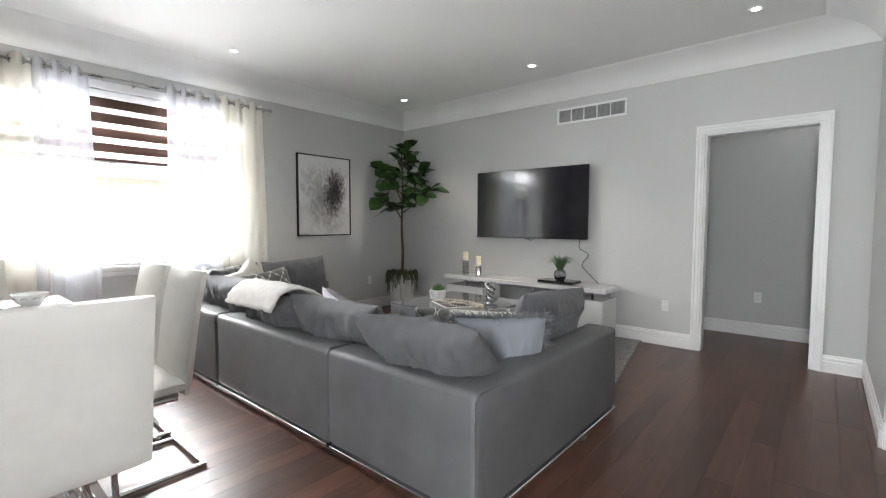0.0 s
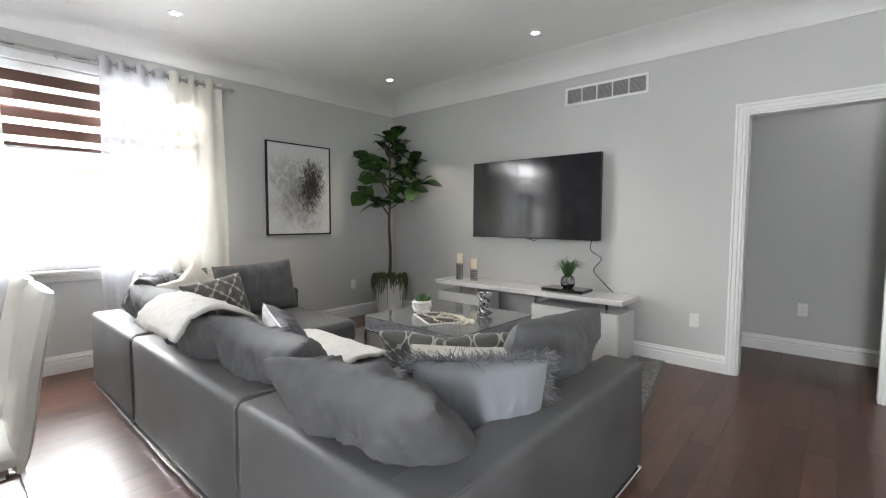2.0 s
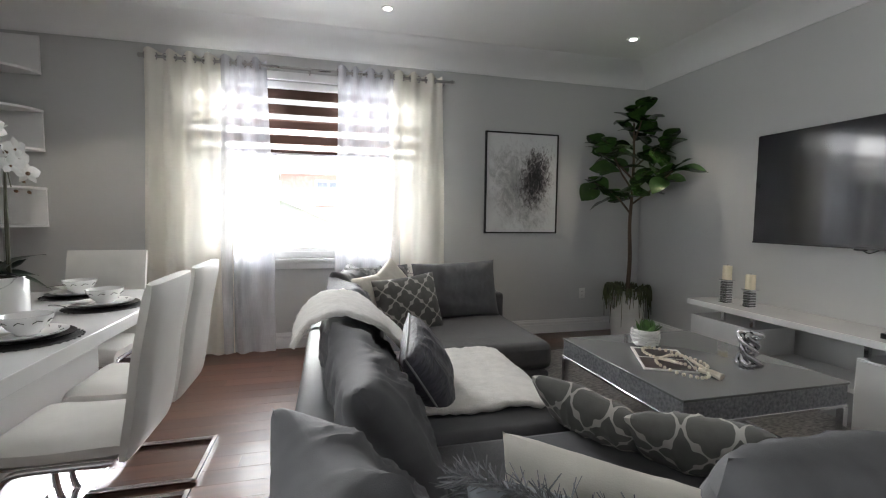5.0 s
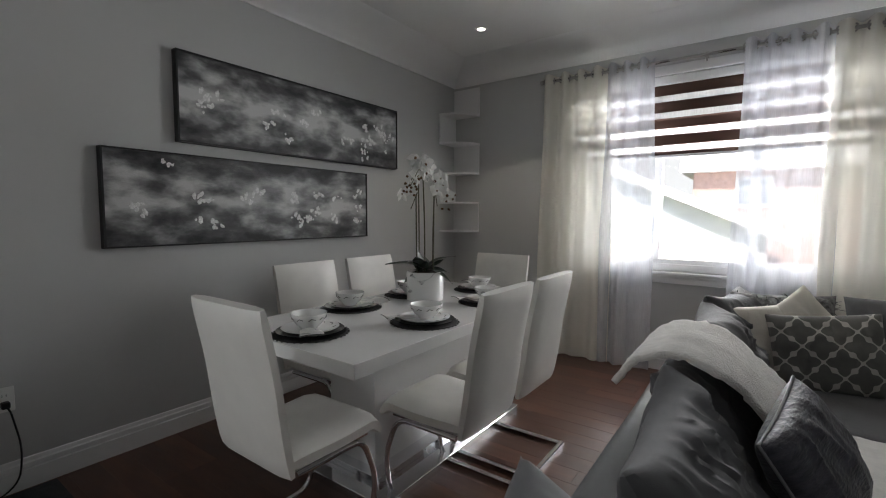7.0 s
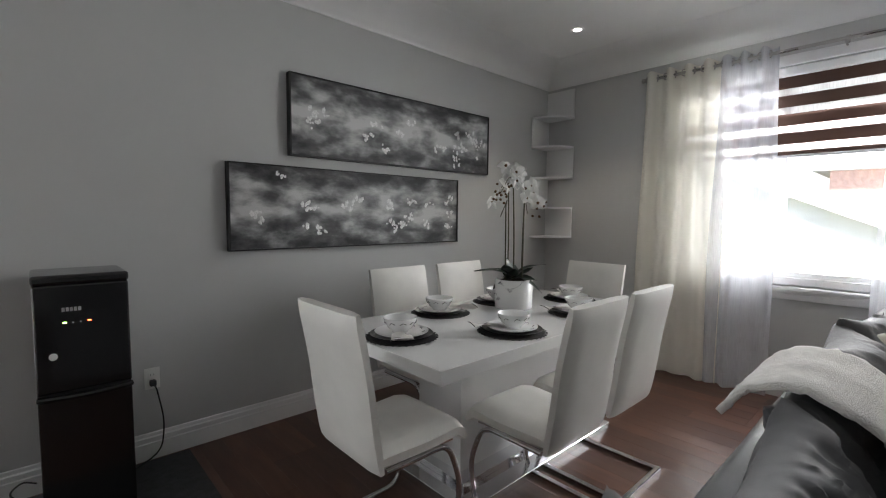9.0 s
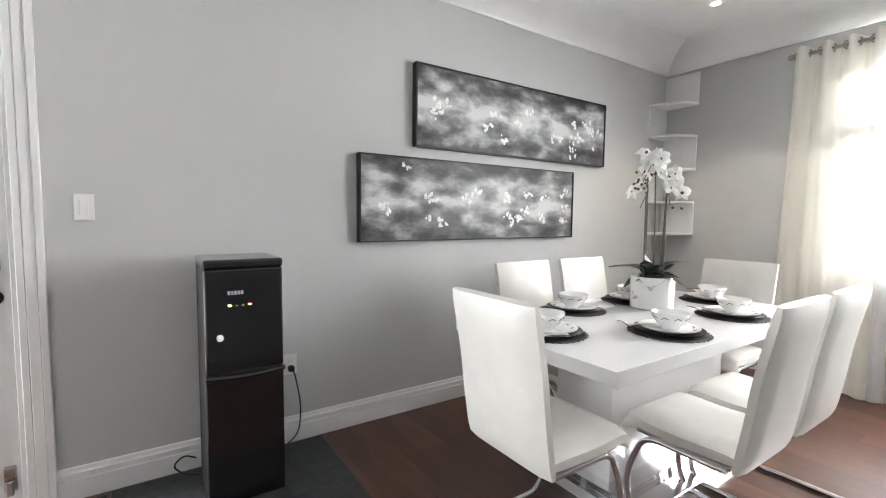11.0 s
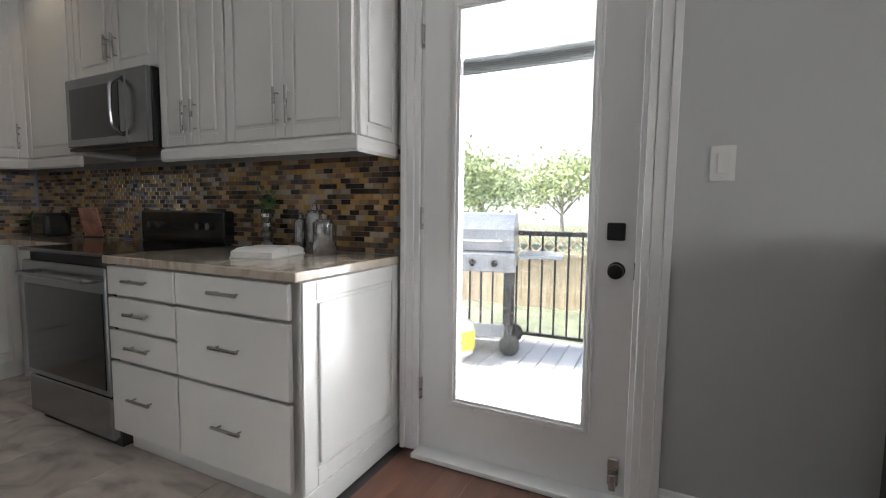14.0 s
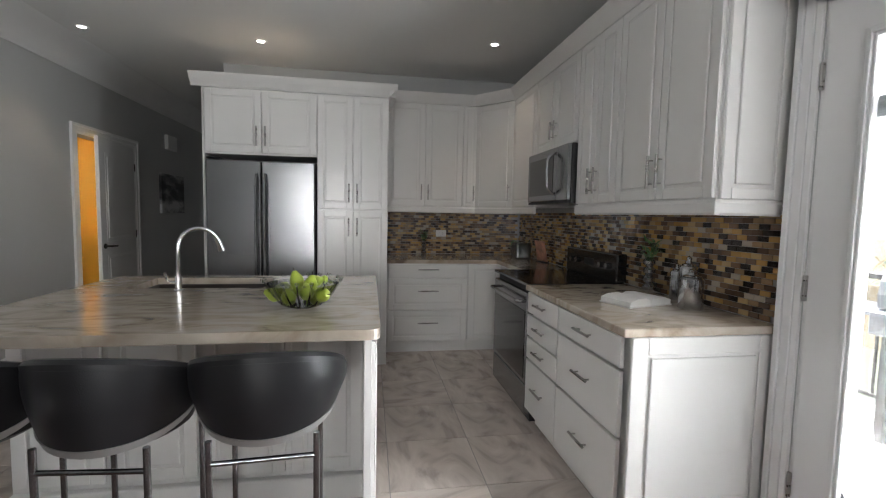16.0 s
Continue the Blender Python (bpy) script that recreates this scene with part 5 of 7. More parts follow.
# ---- dining end ----
dt = thing("dining_table", "white lacquer dining table on a chrome-edged pedestal", "dining table")
DT, TZ = (-2.80, -0.915, 1.72, 2.655), 0.757
part("tabletop", box(DT[0], DT[1], DT[2], DT[3], TZ - 0.06, TZ, 0.003, 2), LACQUER, dt)
part("pedestal", box(-2.34, -1.32, 2.04, 2.36, 0.06, TZ - 0.062, 0.003), LACQUER, dt)
part("pedestal_cap", box(-2.42, -1.24, 1.98, 2.42, TZ - 0.09, TZ - 0.062, 0.002), LACQUER, dt)
part("base_plate", box(-2.46, -1.16, 1.86, 2.56, 0.0, 0.045, 0.003), CHROME, dt, "mirror chrome base plate")
part("base_step", box(-2.38, -1.26, 1.97, 2.44, 0.045, 0.075, 0.002), CHROME, dt)


def slab_along(path, half, thick, nx=8, round_edge=0.02):
    """An upholstered slab: a side line of (y, z) swept over the width, padded at its edges."""
    bm = bmesh.new()
    pts = arc_path([(0, y, z) for y, z in path], 0.09, 6)
    dense = []
    for a, b in zip(pts, pts[1:]):
        k = max(1, int((b - a).length / 0.03))
        dense += [a.lerp(b, q / k) for q in range(k)]
    dense.append(pts[-1])
    n = len(dense)
    layers = []
    for side in (-1, 1):
        grid = []
        for j, p in enumerate(dense):
            d = (dense[min(n - 1, j + 1)] - dense[max(0, j - 1)]).normalized()
            nor = Vector((0, -d.z, d.y))
            e1 = min(j, n - 1 - j) / 2.0
            line = []
            for i in range(nx + 1):
                u = 2 * i / nx - 1
                pad = min(1, e1 + 0.35) ** 0.5 * (1 - abs(u) ** 8 * 0.55)
                line.append(bm.verts.new(p + Vector((u * half, 0, 0)) + nor * side * thick / 2 * pad))
            grid.append(line)
        layers.append(grid)
    for g in layers:
        for a, b in zip(g, g[1:]):
            for i in range(nx):
                bm.faces.new((a[i], a[i + 1], b[i + 1], b[i]))
    lo, hi = layers
    for j in range(n - 1):
        for i in (0, nx):
            bm.faces.new((lo[j][i], lo[j + 1][i], hi[j + 1][i], hi[j][i]))
    for j in (0, n - 1):
        for i in range(nx):
            bm.faces.new((lo[j][i], lo[j][i + 1], hi[j][i + 1], hi[j][i]))
    return bm


def dining_chair(m):
    """Local +y is the way a sitter faces; the origin is on the floor under the seat."""
    ob = thing("dining_chair", "white faux leather cantilever dining chair on a chrome frame", "dining chair", m, "white chairs round the dining table")
    part("backrest", slab_along([(-0.185, 0.40), (-0.215, 0.58), (-0.235, 0.75), (-0.285, 1.0)], 0.222, 0.06), SEAT_WHITE, ob, smooth=True)
    part("seat", slab_along([(-0.20, 0.445), (0.05, 0.435), (0.21, 0.445), (0.245, 0.40)], 0.222, 0.075), SEAT_WHITE, ob, smooth=True)
    for s in (-1, 1):
        part("leg", tube(arc_path([(s * 0.19, -0.15, 0.385), (s * 0.19, 0.17, 0.385), (s * 0.2, 0.235, 0.2), (s * 0.205, 0.2, 0.014), (s * 0.205, -0.255, 0.014)], 0.07, 6), 0.0125, 10), CHROME, ob, smooth=True)
        part("seat_rail", box(s * 0.17 - 0.02, s * 0.17 + 0.02, -0.16, 0.2, 0.39, 0.402, 0.002), CHROME, ob)
    part("floor_bar", box(-0.2175, 0.2175, -0.272, -0.246, 0.002, 0.026, 0.004), CHROME, ob)
    part("cross_bar", box(-0.18, 0.18, 0.1, 0.13, 0.376, 0.396, 0.003), CHROME, ob)
    return ob


chair = dining_chair(pose(-0.89, 2.355, 0, 0, 0, 90))
for cx, cy, rz in ((-1.475, 2.705, 180), (-1.985, 2.705, 180), (-1.57, 1.80, 0), (-2.13, 1.80, 0), (-2.63, 2.19, -90)):
    copy_thing(chair, pose(cx, cy, 0, 0, 0, rz))

# place settings
CHARGER = mat("black_beaded_mat", (0.02, 0.02, 0.022), 0.6, var=0.4, scale=60, bump=0.5, bscale=200, dist=0.004)
BLACKGLAZE = mat("black_glazed_charger", (0.015, 0.015, 0.016), 0.2, var=0.1, bump=0.0)
NAPKIN = mat("white_napkin_cloth", (0.76, 0.75, 0.73), 0.85, var=0.05, scale=14, bump=0.3, bscale=300, dist=0.003)
INKLINE = mat("black_brush_line", (0.03, 0.03, 0.03), 0.4)


def place_setting(x, y, turn):
    m = pose(x, y, TZ, 0, 0, turn)
    g = "place settings on the dining table"
    pm = thing("placemat", "round black beaded placemat on the white table", "placemat", m, g)
    part("mat", lathe([(0.165, 0), (0.17, 0.002), (0.165, 0.005), (0, 0.005)], 40), CHARGER, pm)
    ring = mesh_of("bead_tuft", lathe([(0, 0), (0.006, 0.002), (0.004, 0.005), (0, 0.006)], 6), CHARGER)
    for q in range(36):
        a = 2 * math.pi * q / 36
        piece("bead_tuft", ring, pm, pose(0.173 * math.cos(a), 0.173 * math.sin(a), 0.0))
    chg = thing("charger_plate", "glossy black charger plate on the placemat", "plate", m @ pose(0, 0, 0.005), g)
    part("plate", lathe([(0.07, 0), (0.10, 0.003), (0.15, 0.014), (0.152, 0.017), (0.10, 0.008), (0, 0.006)], 40), BLACKGLAZE, chg, smooth=True)
    pl = thing("dinner_plate", "white dinner plate with a fine brush pattern", "plate", m @ pose(0, 0, 0.012), g)
    part("plate", lathe([(0.06, 0), (0.09, 0.004), (0.128, 0.018), (0.13, 0.021), (0.09, 0.010), (0, 0.008)], 40), CERAMIC, pl, smooth=True)
    for q in range(5):
        a = radians(40 + q * 31)
        part("brush_line", tube([(0.1 * math.cos(a), 0.1 * math.sin(a), 0.0155), (0.112 * math.cos(a + 0.1), 0.112 * math.sin(a + 0.1), 0.0185), (0.108 * math.cos(a + 0.24), 0.108 * math.sin(a + 0.24), 0.0175)], 0.0012, 4), INKLINE, pl)
    bw = thing("soup_bowl", "white footed soup bowl with black brush strokes", "bowl", m @ pose(-0.01, 0, 0.021) @ Matrix.Scale(1.2, 4), g)
    part("bowl", lathe([(0.03, 0), (0.032, 0.006), (0.05, 0.022), (0.066, 0.05), (0.069, 0.062), (0.066, 0.062), (0.06, 0.048), (0.04, 0.02), (0, 0.012)], 36), CERAMIC, bw, smooth=True)
    for q in range(9):
        a = q * 0.7
        part("brush_line", tube([(0.0625 * math.cos(a), 0.0625 * math.sin(a), 0.04), (0.0655 * math.cos(a + 0.18), 0.0655 * math.sin(a + 0.18), 0.048), (0.0645 * math.cos(a + 0.4), 0.0645 * math.sin(a + 0.4), 0.043)], 0.0016, 4), INKLINE, bw)
    nk = thing("napkin", "folded white napkin with a dark edge tucked under the bowl", "napkin", m @ pose(0.085, -0.075, 0.036, 6, -4, -30), g)
    bm = bmesh.new()
    gr = [[bm.verts.new((0.16 * (i / 8 - 0.4), 0.11 * (j / 6 - 0.5) * (0.5 + 0.5 * i / 8), 0.006 * math.sin(i * 0.9 + j * 0.5) - 0.004 * (i / 8) ** 2)) for j in range(7)] for i in range(9)]
    for i in range(8):
        for j in range(6):
            bm.faces.new((gr[i][j], gr[i + 1][j], gr[i + 1][j + 1], gr[i][j + 1]))
    bmesh.ops.solidify(bm, geom=bm.faces[:], thickness=0.003)
    part("cloth", bm, NAPKIN, nk, smooth=True)
    part("hem", tube([(0.16 * 0.6, 0.11 * (j / 6 - 0.5), 0.006 * math.sin(7.2 + j * 0.5) - 0.001) for j in range(7)], 0.0022, 4), INKLINE, nk)


for px, py, turn in ((-1.10, 2.17, 90), (-1.58, 2.46, 0), (-2.22, 2.45, 0), (-2.60, 2.16, -90), (-2.14, 1.90, 180), (-1.60, 1.90, 180)):
    place_setting(px, py, turn)

# orchid
MARBLE = mat("white_marble_glaze", (0.72, 0.72, 0.71), 0.25, var=0.1, scale=7, bump=0.0, coat=0.3)
ink(MARBLE, 5.0, (1, 1, 1.6), [(0.29, (0.15, 0.15, 0.16)), (0.33, (0.5, 0.5, 0.5)), (0.37, (0.78, 0.78, 0.77))], 2.0)
orchid = thing("orchid", "white orchid in a round marble pattern pot", "potted plant", pose(-2.07, 2.08, TZ))
part("pot", lathe([(0.11, 0), (0.118, 0.004), (0.12, 0.18), (0.117, 0.185), (0.108, 0.185), (0.105, 0.17), (0, 0.17)], 40), MARBLE, orchid, smooth=True)
part("moss", lathe([(0.107, 0.168), (0.06, 0.185), (0, 0.19)], 20), SOIL, orchid)
OLEAF = mat("dark_orchid_leaf", (0.018, 0.03, 0.02), 0.35, var=0.4, scale=8, piece=0.2)
ol = [mesh_of("leaf", leaf_bm(L, 0.075, c, 0.3, 8, 0.8), OLEAF, True) for L, c in ((0.22, 0.7), (0.17, 0.3), (0.15, -0.2))]
rnd = random.Random(5)
for q in range(13):
    piece("leaf", ol[q % 3], orchid, pose(rnd.uniform(-0.03, 0.03), rnd.uniform(-0.03, 0.03), 0.185, rnd.uniform(-20, 20), -rnd.uniform(8, 55), q * 28 + rnd.uniform(-10, 10)))
STEM = mat("grey_green_stem", (0.1, 0.1, 0.07), 0.6, var=0.3, scale=20)
PETAL = mat("white_orchid_petal", (0.86, 0.86, 0.84), 0.55, var=0.04, scale=20, bump=0.15, bscale=60, sheen=0.2)
HEART = mat("dark_orchid_heart", (0.12, 0.06, 0.02), 0.5, var=0.4, scale=40)
pet = mesh_of("petal", leaf_bm(0.055, 0.058, 0.25, 0.25, 6, 0.75), PETAL, True)
sep_m = mesh_of("sepal", leaf_bm(0.055, 0.03, 0.2, 0.2, 6, 0.8), PETAL, True)
heart = mesh_of("flower_heart", lathe([(0, -0.006), (0.008, -0.002), (0.01, 0.006), (0.004, 0.014), (0, 0.016)], 8), HEART, True)
bud = mesh_of("bud", lathe([(0, 0), (0.007, 0.005), (0.008, 0.014), (0, 0.024)], 8), HEART, True)
for s, (bx, by, top, lean) in enumerate(((0.03, 0.02, 0.80, 0.07), (-0.04, 0.03, 0.74, -0.07), (0.0, -0.05, 0.84, 0.04), (0.06, -0.02, 0.66, 0.03), (-0.02, 0.05, 0.68, -0.02))):
    line = arc_path([(bx, by, 0.18), (bx * 1.1, by, 0.5), (bx + lean * 0.3, by, top), (bx + lean, by * 0.5 + 0.02, top + 0.03), (bx + lean * 2.0, by, top - 0.08)], 0.15, 6)
    part("stem", tube(line, 0.005, 6, taper=0.5), STEM, orchid, smooth=True)
    if s > 2:
        continue
    for q in range(8):
        p = line[-1 - q * 2] if q * 2 < len(line) else line[0]
        p = Vector(p) + Vector((rnd.uniform(-0.06, 0.06), rnd.uniform(-0.06, 0.06), rnd.uniform(-0.05, 0.05)))
        if p.z < 0.5:
            p.z += 0.25
        face = pose(p.x, p.y, p.z, rnd.uniform(55, 115), 0, rnd.uniform(0, 360))
        for k in range(5):
            piece("petal" if k in (1, 4) else "sepal", pet if k in (1, 4) else sep_m, orchid, face @ pose(0, 0, 0, 0, 12, 90 + 72 * k))
        piece("flower_heart", heart, orchid, face @ pose(0, -0.004, 0.002))
    for q in range(6):
        p = Vector(line[-1]) + Vector((rnd.uniform(-0.05, 0.05) + lean * 0.3, rnd.uniform(-0.04, 0.04), rnd.uniform(-0.09, 0.03)))
        piece("bud", bud, orchid, pose(p.x, p.y, p.z, rnd.uniform(60, 160), 0, rnd.uniform(0, 360)))

# zigzag corner shelf
shelf = thing("corner_shelf", "white zigzag corner shelf in the room corner", "wall shelf")
SX, SY, R = WX, ART_Y, 0.29


def quarter(z):
    bm = bmesh.new()
    pts = [(SX + 0.001, SY + 0.001)] + [(SX + 0.001 + R * math.cos(a), SY + 0.001 + R * math.sin(a) * 1.1) for a in (math.pi / 2 * q / 12 for q in range(13))]
    lo, hi = [bm.verts.new((x, y, z)) for x, y in pts], [bm.verts.new((x, y, z + 0.018)) for x, y in pts]
    n = len(pts)
    bm.faces.new(lo[::-1])
    bm.faces.new(hi)
    for i in range(n):
        bm.faces.new((lo[i], lo[(i + 1) % n], hi[(i + 1) % n], hi[i]))
    return bm


levels = (2.335, 2.04, 1.73, 1.425, 1.125)
for z0 in levels:
    part("shelf_board", quarter(z0), TRIM, shelf)
for z0, z1, on_west in ((2.353, 2.635, True), (2.058, 2.335, False), (1.748, 2.04, True), (1.443, 1.73, False), (1.143, 1.425, True)):
    part("back_board", box(SX + 0.002, SX + 0.018, SY + 0.002, SY + R * 1.1, z0, z1, 0.001) if on_west else box(SX + 0.002, SX + R, SY + 0.002, SY + 0.018, z0, z1, 0.001), TRIM, shelf)

# two long canvases
ABS = mat("grey_misty_canvas", (0.35, 0.35, 0.36), 0.45, var=0.3, scale=2, bump=0.5, bscale=70, dist=0.004)
ink(ABS, 4.8, (1.0, 1, 2.0), [(0.32, (0.022, 0.022, 0.026)), (0.45, (0.1, 0.1, 0.105)), (0.56, (0.28, 0.28, 0.285)), (0.7, (0.6, 0.6, 0.6))], 0.12)


def mist_band(m, pitch, base):
    """Lets the paint run dark towards the upper and lower edge of each canvas."""
    n, l = m.node_tree.nodes, m.node_tree.links
    sep, ping, mix = n.new("ShaderNodeSeparateXYZ"), n.new("ShaderNodeMath"), n.new("ShaderNodeMath")
    off = n.new("ShaderNodeMath")
    off.operation, off.inputs[1].default_value = "SUBTRACT", base
    ping.operation, ping.inputs[1].default_value = "PINGPONG", pitch / 2
    mix.operation, mix.inputs[1].default_value = "MULTIPLY_ADD", 1.05
    noise_node = next(q for q in n if q.type == "TEX_NOISE")
    ramp_node = next(q for q in n if q.type == "VALTORGB")
    low = n.new("ShaderNodeMath")
    low.operation, low.inputs[1].default_value = "SUBTRACT", 0.16
    l.new(next(q for q in n if q.type == "TEX_COORD").outputs["Object"], sep.inputs[0])
    l.new(sep.outputs[2], off.inputs[0])
    l.new(off.outputs[0], ping.inputs[0])
    l.new(ping.outputs[0], mix.inputs[0])
    l.new(noise_node.outputs["Fac"], low.inputs[0])
    l.new(low.outputs[0], mix.inputs[2])
    l.new(mix.outputs[0], ramp_node.inputs[0])


mist_band(ABS, 0.597, 1.085)
SILVER = mat("silver_leaf", (0.82, 0.82, 0.82), 0.3, 0.5, var=0.2, scale=60, bump=0.4, bscale=90)
blot = [mesh_of("blossom", leaf_bm(L, L * 0.85, 0.1, 0.3, 4, 0.8), SILVER) for L in (0.018, 0.028, 0.042)]
for x0, x1, z0, z1, seed in ((-2.918, -1.04, 1.716, 2.236, 3), (-2.533, -0.66, 1.118, 1.646, 4)):
    ob = thing("canvas_painting", "long grey abstract canvas with silver blossoms, black edged", "painting", group="pair of long canvases")
    part("canvas", box(x0 + 0.01, x1 - 0.01, ART_Y + 0.004, ART_Y + 0.042, z0 + 0.01, z1 - 0.01), ABS, ob)
    part("frame", boxes((x0, x0 + 0.009, ART_Y, ART_Y + 0.05, z0, z1), (x1 - 0.009, x1, ART_Y, ART_Y + 0.05, z0, z1), (x0 + 0.009, x1 - 0.009, ART_Y, ART_Y + 0.05, z0, z0 + 0.009), (x0 + 0.009, x1 - 0.009, ART_Y, ART_Y + 0.05, z1 - 0.009, z1)), BLACK_MATTE, ob)
    rnd = random.Random(seed)
    for cl in range(20):
        cx, cz = x0 + 0.1 + (x1 - x0 - 0.2) * rnd.random() ** 1.4, (z0 + z1) / 2 + rnd.gauss(0.0, 0.07)
        for q in range(rnd.randint(3, 9)):
            px, pz = cx + rnd.gauss(0, 0.024), cz + rnd.gauss(0, 0.013)
            if x0 + 0.05 < px < x1 - 0.05 and z0 + 0.05 < pz < z1 - 0.05:
                piece("blossom", blot[rnd.randrange(3)], ob, pose(px, ART_Y + 0.0445, pz, 90, 0, 0) @ pose(0, 0, 0, 0, 0, rnd.uniform(0, 360)))

# water cooler on its mat
wc = thing("water_cooler", "black gloss bottom-load water cooler on a dark mat", "water cooler")
A, B, C, D = -0.115, 0.2, 1.17, 1.49
part("body", box(A, B, C, D - 0.02, 0.008, 1.06, 0.008, 2), BLACK_MATTE, wc)
part("top_cap", box(A - 0.003, B + 0.003, C - 0.003, D, 1.045, 1.085, 0.012, 3), BLACK, wc)
part("upper_front", box(A, B, D - 0.02, D, 0.60, 1.045, 0.008, 2), BLACK, wc, "black gloss control panel")
part("lower_door", box(A, B, D - 0.02, D - 0.002, 0.01, 0.575, 0.008, 2), BLACK, wc)
bm = bmesh.new()
pts = [(A + (B - A) * q / 12, D + 0.03 * math.sin(math.pi * q / 12), 0.585) for q in range(13)]
part("drip_lip", tube(pts, 0.012, 8), BLACK, wc, smooth=True)
part("drip_tray", box(A + 0.02, B - 0.02, D - 0.01, D + 0.018, 0.575, 0.59, 0.004), STEEL, wc)
RED, GREEN = glow_mat("red_indicator", (1.0, 0.06, 0.02), 6), glow_mat("green_indicator", (0.5, 1.0, 0.15), 4)
part("indicator", box(0.098, 0.11, D, D + 0.002, 0.887, 0.892), GREEN, wc, "green lamp")
part("indicator", box(0.018, 0.03, D, D + 0.002, 0.887, 0.892), RED, wc, "red lamp")
for q in (0.05, 0.075):
    part("indicator", box(q, q + 0.006, D, D + 0.0015, 0.886, 0.889), PLATE, wc)
part("tap_button", cyl((0.145, D, 0.755), 0.014, 0.008, 20, axis="Y"), PLATE, wc, "round white button", True)
for q in range(5):
    part("maker_mark", box(0.05 + q * 0.013, 0.06 + q * 0.013, D, D + 0.0012, 0.935, 0.951), mat("silver_mark", (0.6, 0.6, 0.6), 0.3, 0.6) if "silver_mark" not in bpy.data.materials else bpy.data.materials["silver_mark"], wc)
part("shoulder", box(B - 0.006, B + 0.001, D - 0.018, D + 0.002, 0.61, 1.04, 0.003), STEEL, wc)
cord = thing("power_cord", "black power cord from the cooler to the outlet", "cable")
part("cord", tube(arc_path([(-0.26, ART_Y + 0.03, 0.425), (-0.27, ART_Y + 0.06, 0.40), (-0.30, ART_Y + 0.07, 0.22), (-0.28, ART_Y + 0.08, 0.06), (-0.15, ART_Y + 0.1, 0.01), (-0.08, ART_Y + 0.11, 0.012)], 0.08, 6), 0.004, 6), BLACK_MATTE, cord, smooth=True)
part("plug", box(-0.275, -0.245, ART_Y + 0.008, ART_Y + 0.04, 0.41, 0.44, 0.004), BLACK_MATTE, cord)
part("cord", tube(arc_path([(0.21, 1.19, 0.03), (0.27, 1.16, 0.03), (0.32, 1.13, 0.07), (0.27, 1.12, 0.11), (0.22, 1.16, 0.10)], 0.04, 6), 0.004, 6), BLACK_MATTE, cord, smooth=True)
fm = thing("floor_mat", "dark grey ribbed floor mat under the cooler", "mat")
part("sheet", box(-0.42, 0.555, 1.085, 1.95, 0.001, 0.007, 0.002), mat("charcoal_mat", (0.05, 0.052, 0.055), 0.9, var=0.25, scale=30, bump=0.5, bscale=160), fm)
reg = thing("floor_register", "dark bronze floor air register by the patio door", "vent")
part("frame", boxes((0.57, 0.72, 1.10, 1.38, 0.001, 0.005)), BRONZE, reg)
fin = mesh_of("fin", box(-0.06, 0.06, -0.003, 0.003, 0, 0.004), BLACK_MATTE)
for q in range(16):
    piece("fin", fin, reg, pose(0.645, 1.12 + q * 0.016, 0.0052))

# ---- kitchen ----
GRANITE = mat("beige_granite", (0.52, 0.45, 0.36), 0.14, var=0.2, scale=9, bump=0.02, bscale=60, coat=0.3, stretch=(1, 2.4, 1))
ink(GRANITE, 3.2, (2.2, 0.8, 1), [(0.27, (0.2, 0.15, 0.12)), (0.37, (0.38, 0.31, 0.24)), (0.52, (0.5, 0.43, 0.355)), (0.7, (0.56, 0.5, 0.43))], 2.4)
FACE_R = lambda x, z, y=1.62: pose(x, y, z, 0, 0, 180)
FACE_E = lambda y, z, x=4.56: pose(x, y, z, 0, 0, -90)


def front(parent, name, m, w, h, raised=True, rail=0.055):
    """A cabinet front: frame, groove and raised field; its local x runs to the right, -y faces the room."""
    if not raised:
        return part(name, box(0.0034, w - 0.0034, -0.021, 0, 0.0034, h - 0.0034, 0.004, 2), CABINET, parent, at=m)
    face = part(name, box(0.0034, w - 0.0034, -0.012, 0, 0.0034, h - 0.0034, 0.001), CABINET, parent, at=m)
    r = min(rail, h * 0.28)
    for kind, a in (("stile", (0.0034, r, 0.0034, h - 0.0034)), ("stile", (w - r, w - 0.0034, 0.0034, h - 0.0034)), ("rail", (r, w - r, 0.0034, r)), ("rail", (r, w - r, h - r, h - 0.0034))):
        part(kind, box(a[0], a[1], -0.0195, -0.0115, a[2], a[3], 0.003), CABINET, face)
    if h - 2 * r > 0.05:
        part("field", box(r + 0.014, w - r - 0.014, -0.0225, -0.0115, r + 0.014, h - r - 0.014, 0.0095, 2), CABINET, face)
    return face


def pull(parent, x, z, length, vertical=True):
    bm = bmesh.new()
    if vertical:
        bm_cyl(bm, (x, -0.048, z - length / 2), 0.0075, length, 10)
        for s in (-0.36, 0.36):
            bm_cyl(bm, (x, -0.048, z + s * length), 0.004, 0.03, 8, axis="Y")
    else:
        bm_cyl(bm, (x - length / 2, -0.048, z), 0.007, length, 10, axis="X")
        for s in (-0.36, 0.36):
            bm_cyl(bm, (x + s * length, -0.048, z), 0.004, 0.03, 8, axis="Y")
    return part("handle", bm, NICKEL, parent, "brushed nickel bar handle", True)


def drawers(parent, mk, x0, w, levels, hl=0.15):
    for z0, z1 in levels:
        d = front(parent, "drawer", mk(x0, z0), w, z1 - z0, raised=False)
        pull(d, w / 2, (z1 - z0) * 0.55, hl, False)


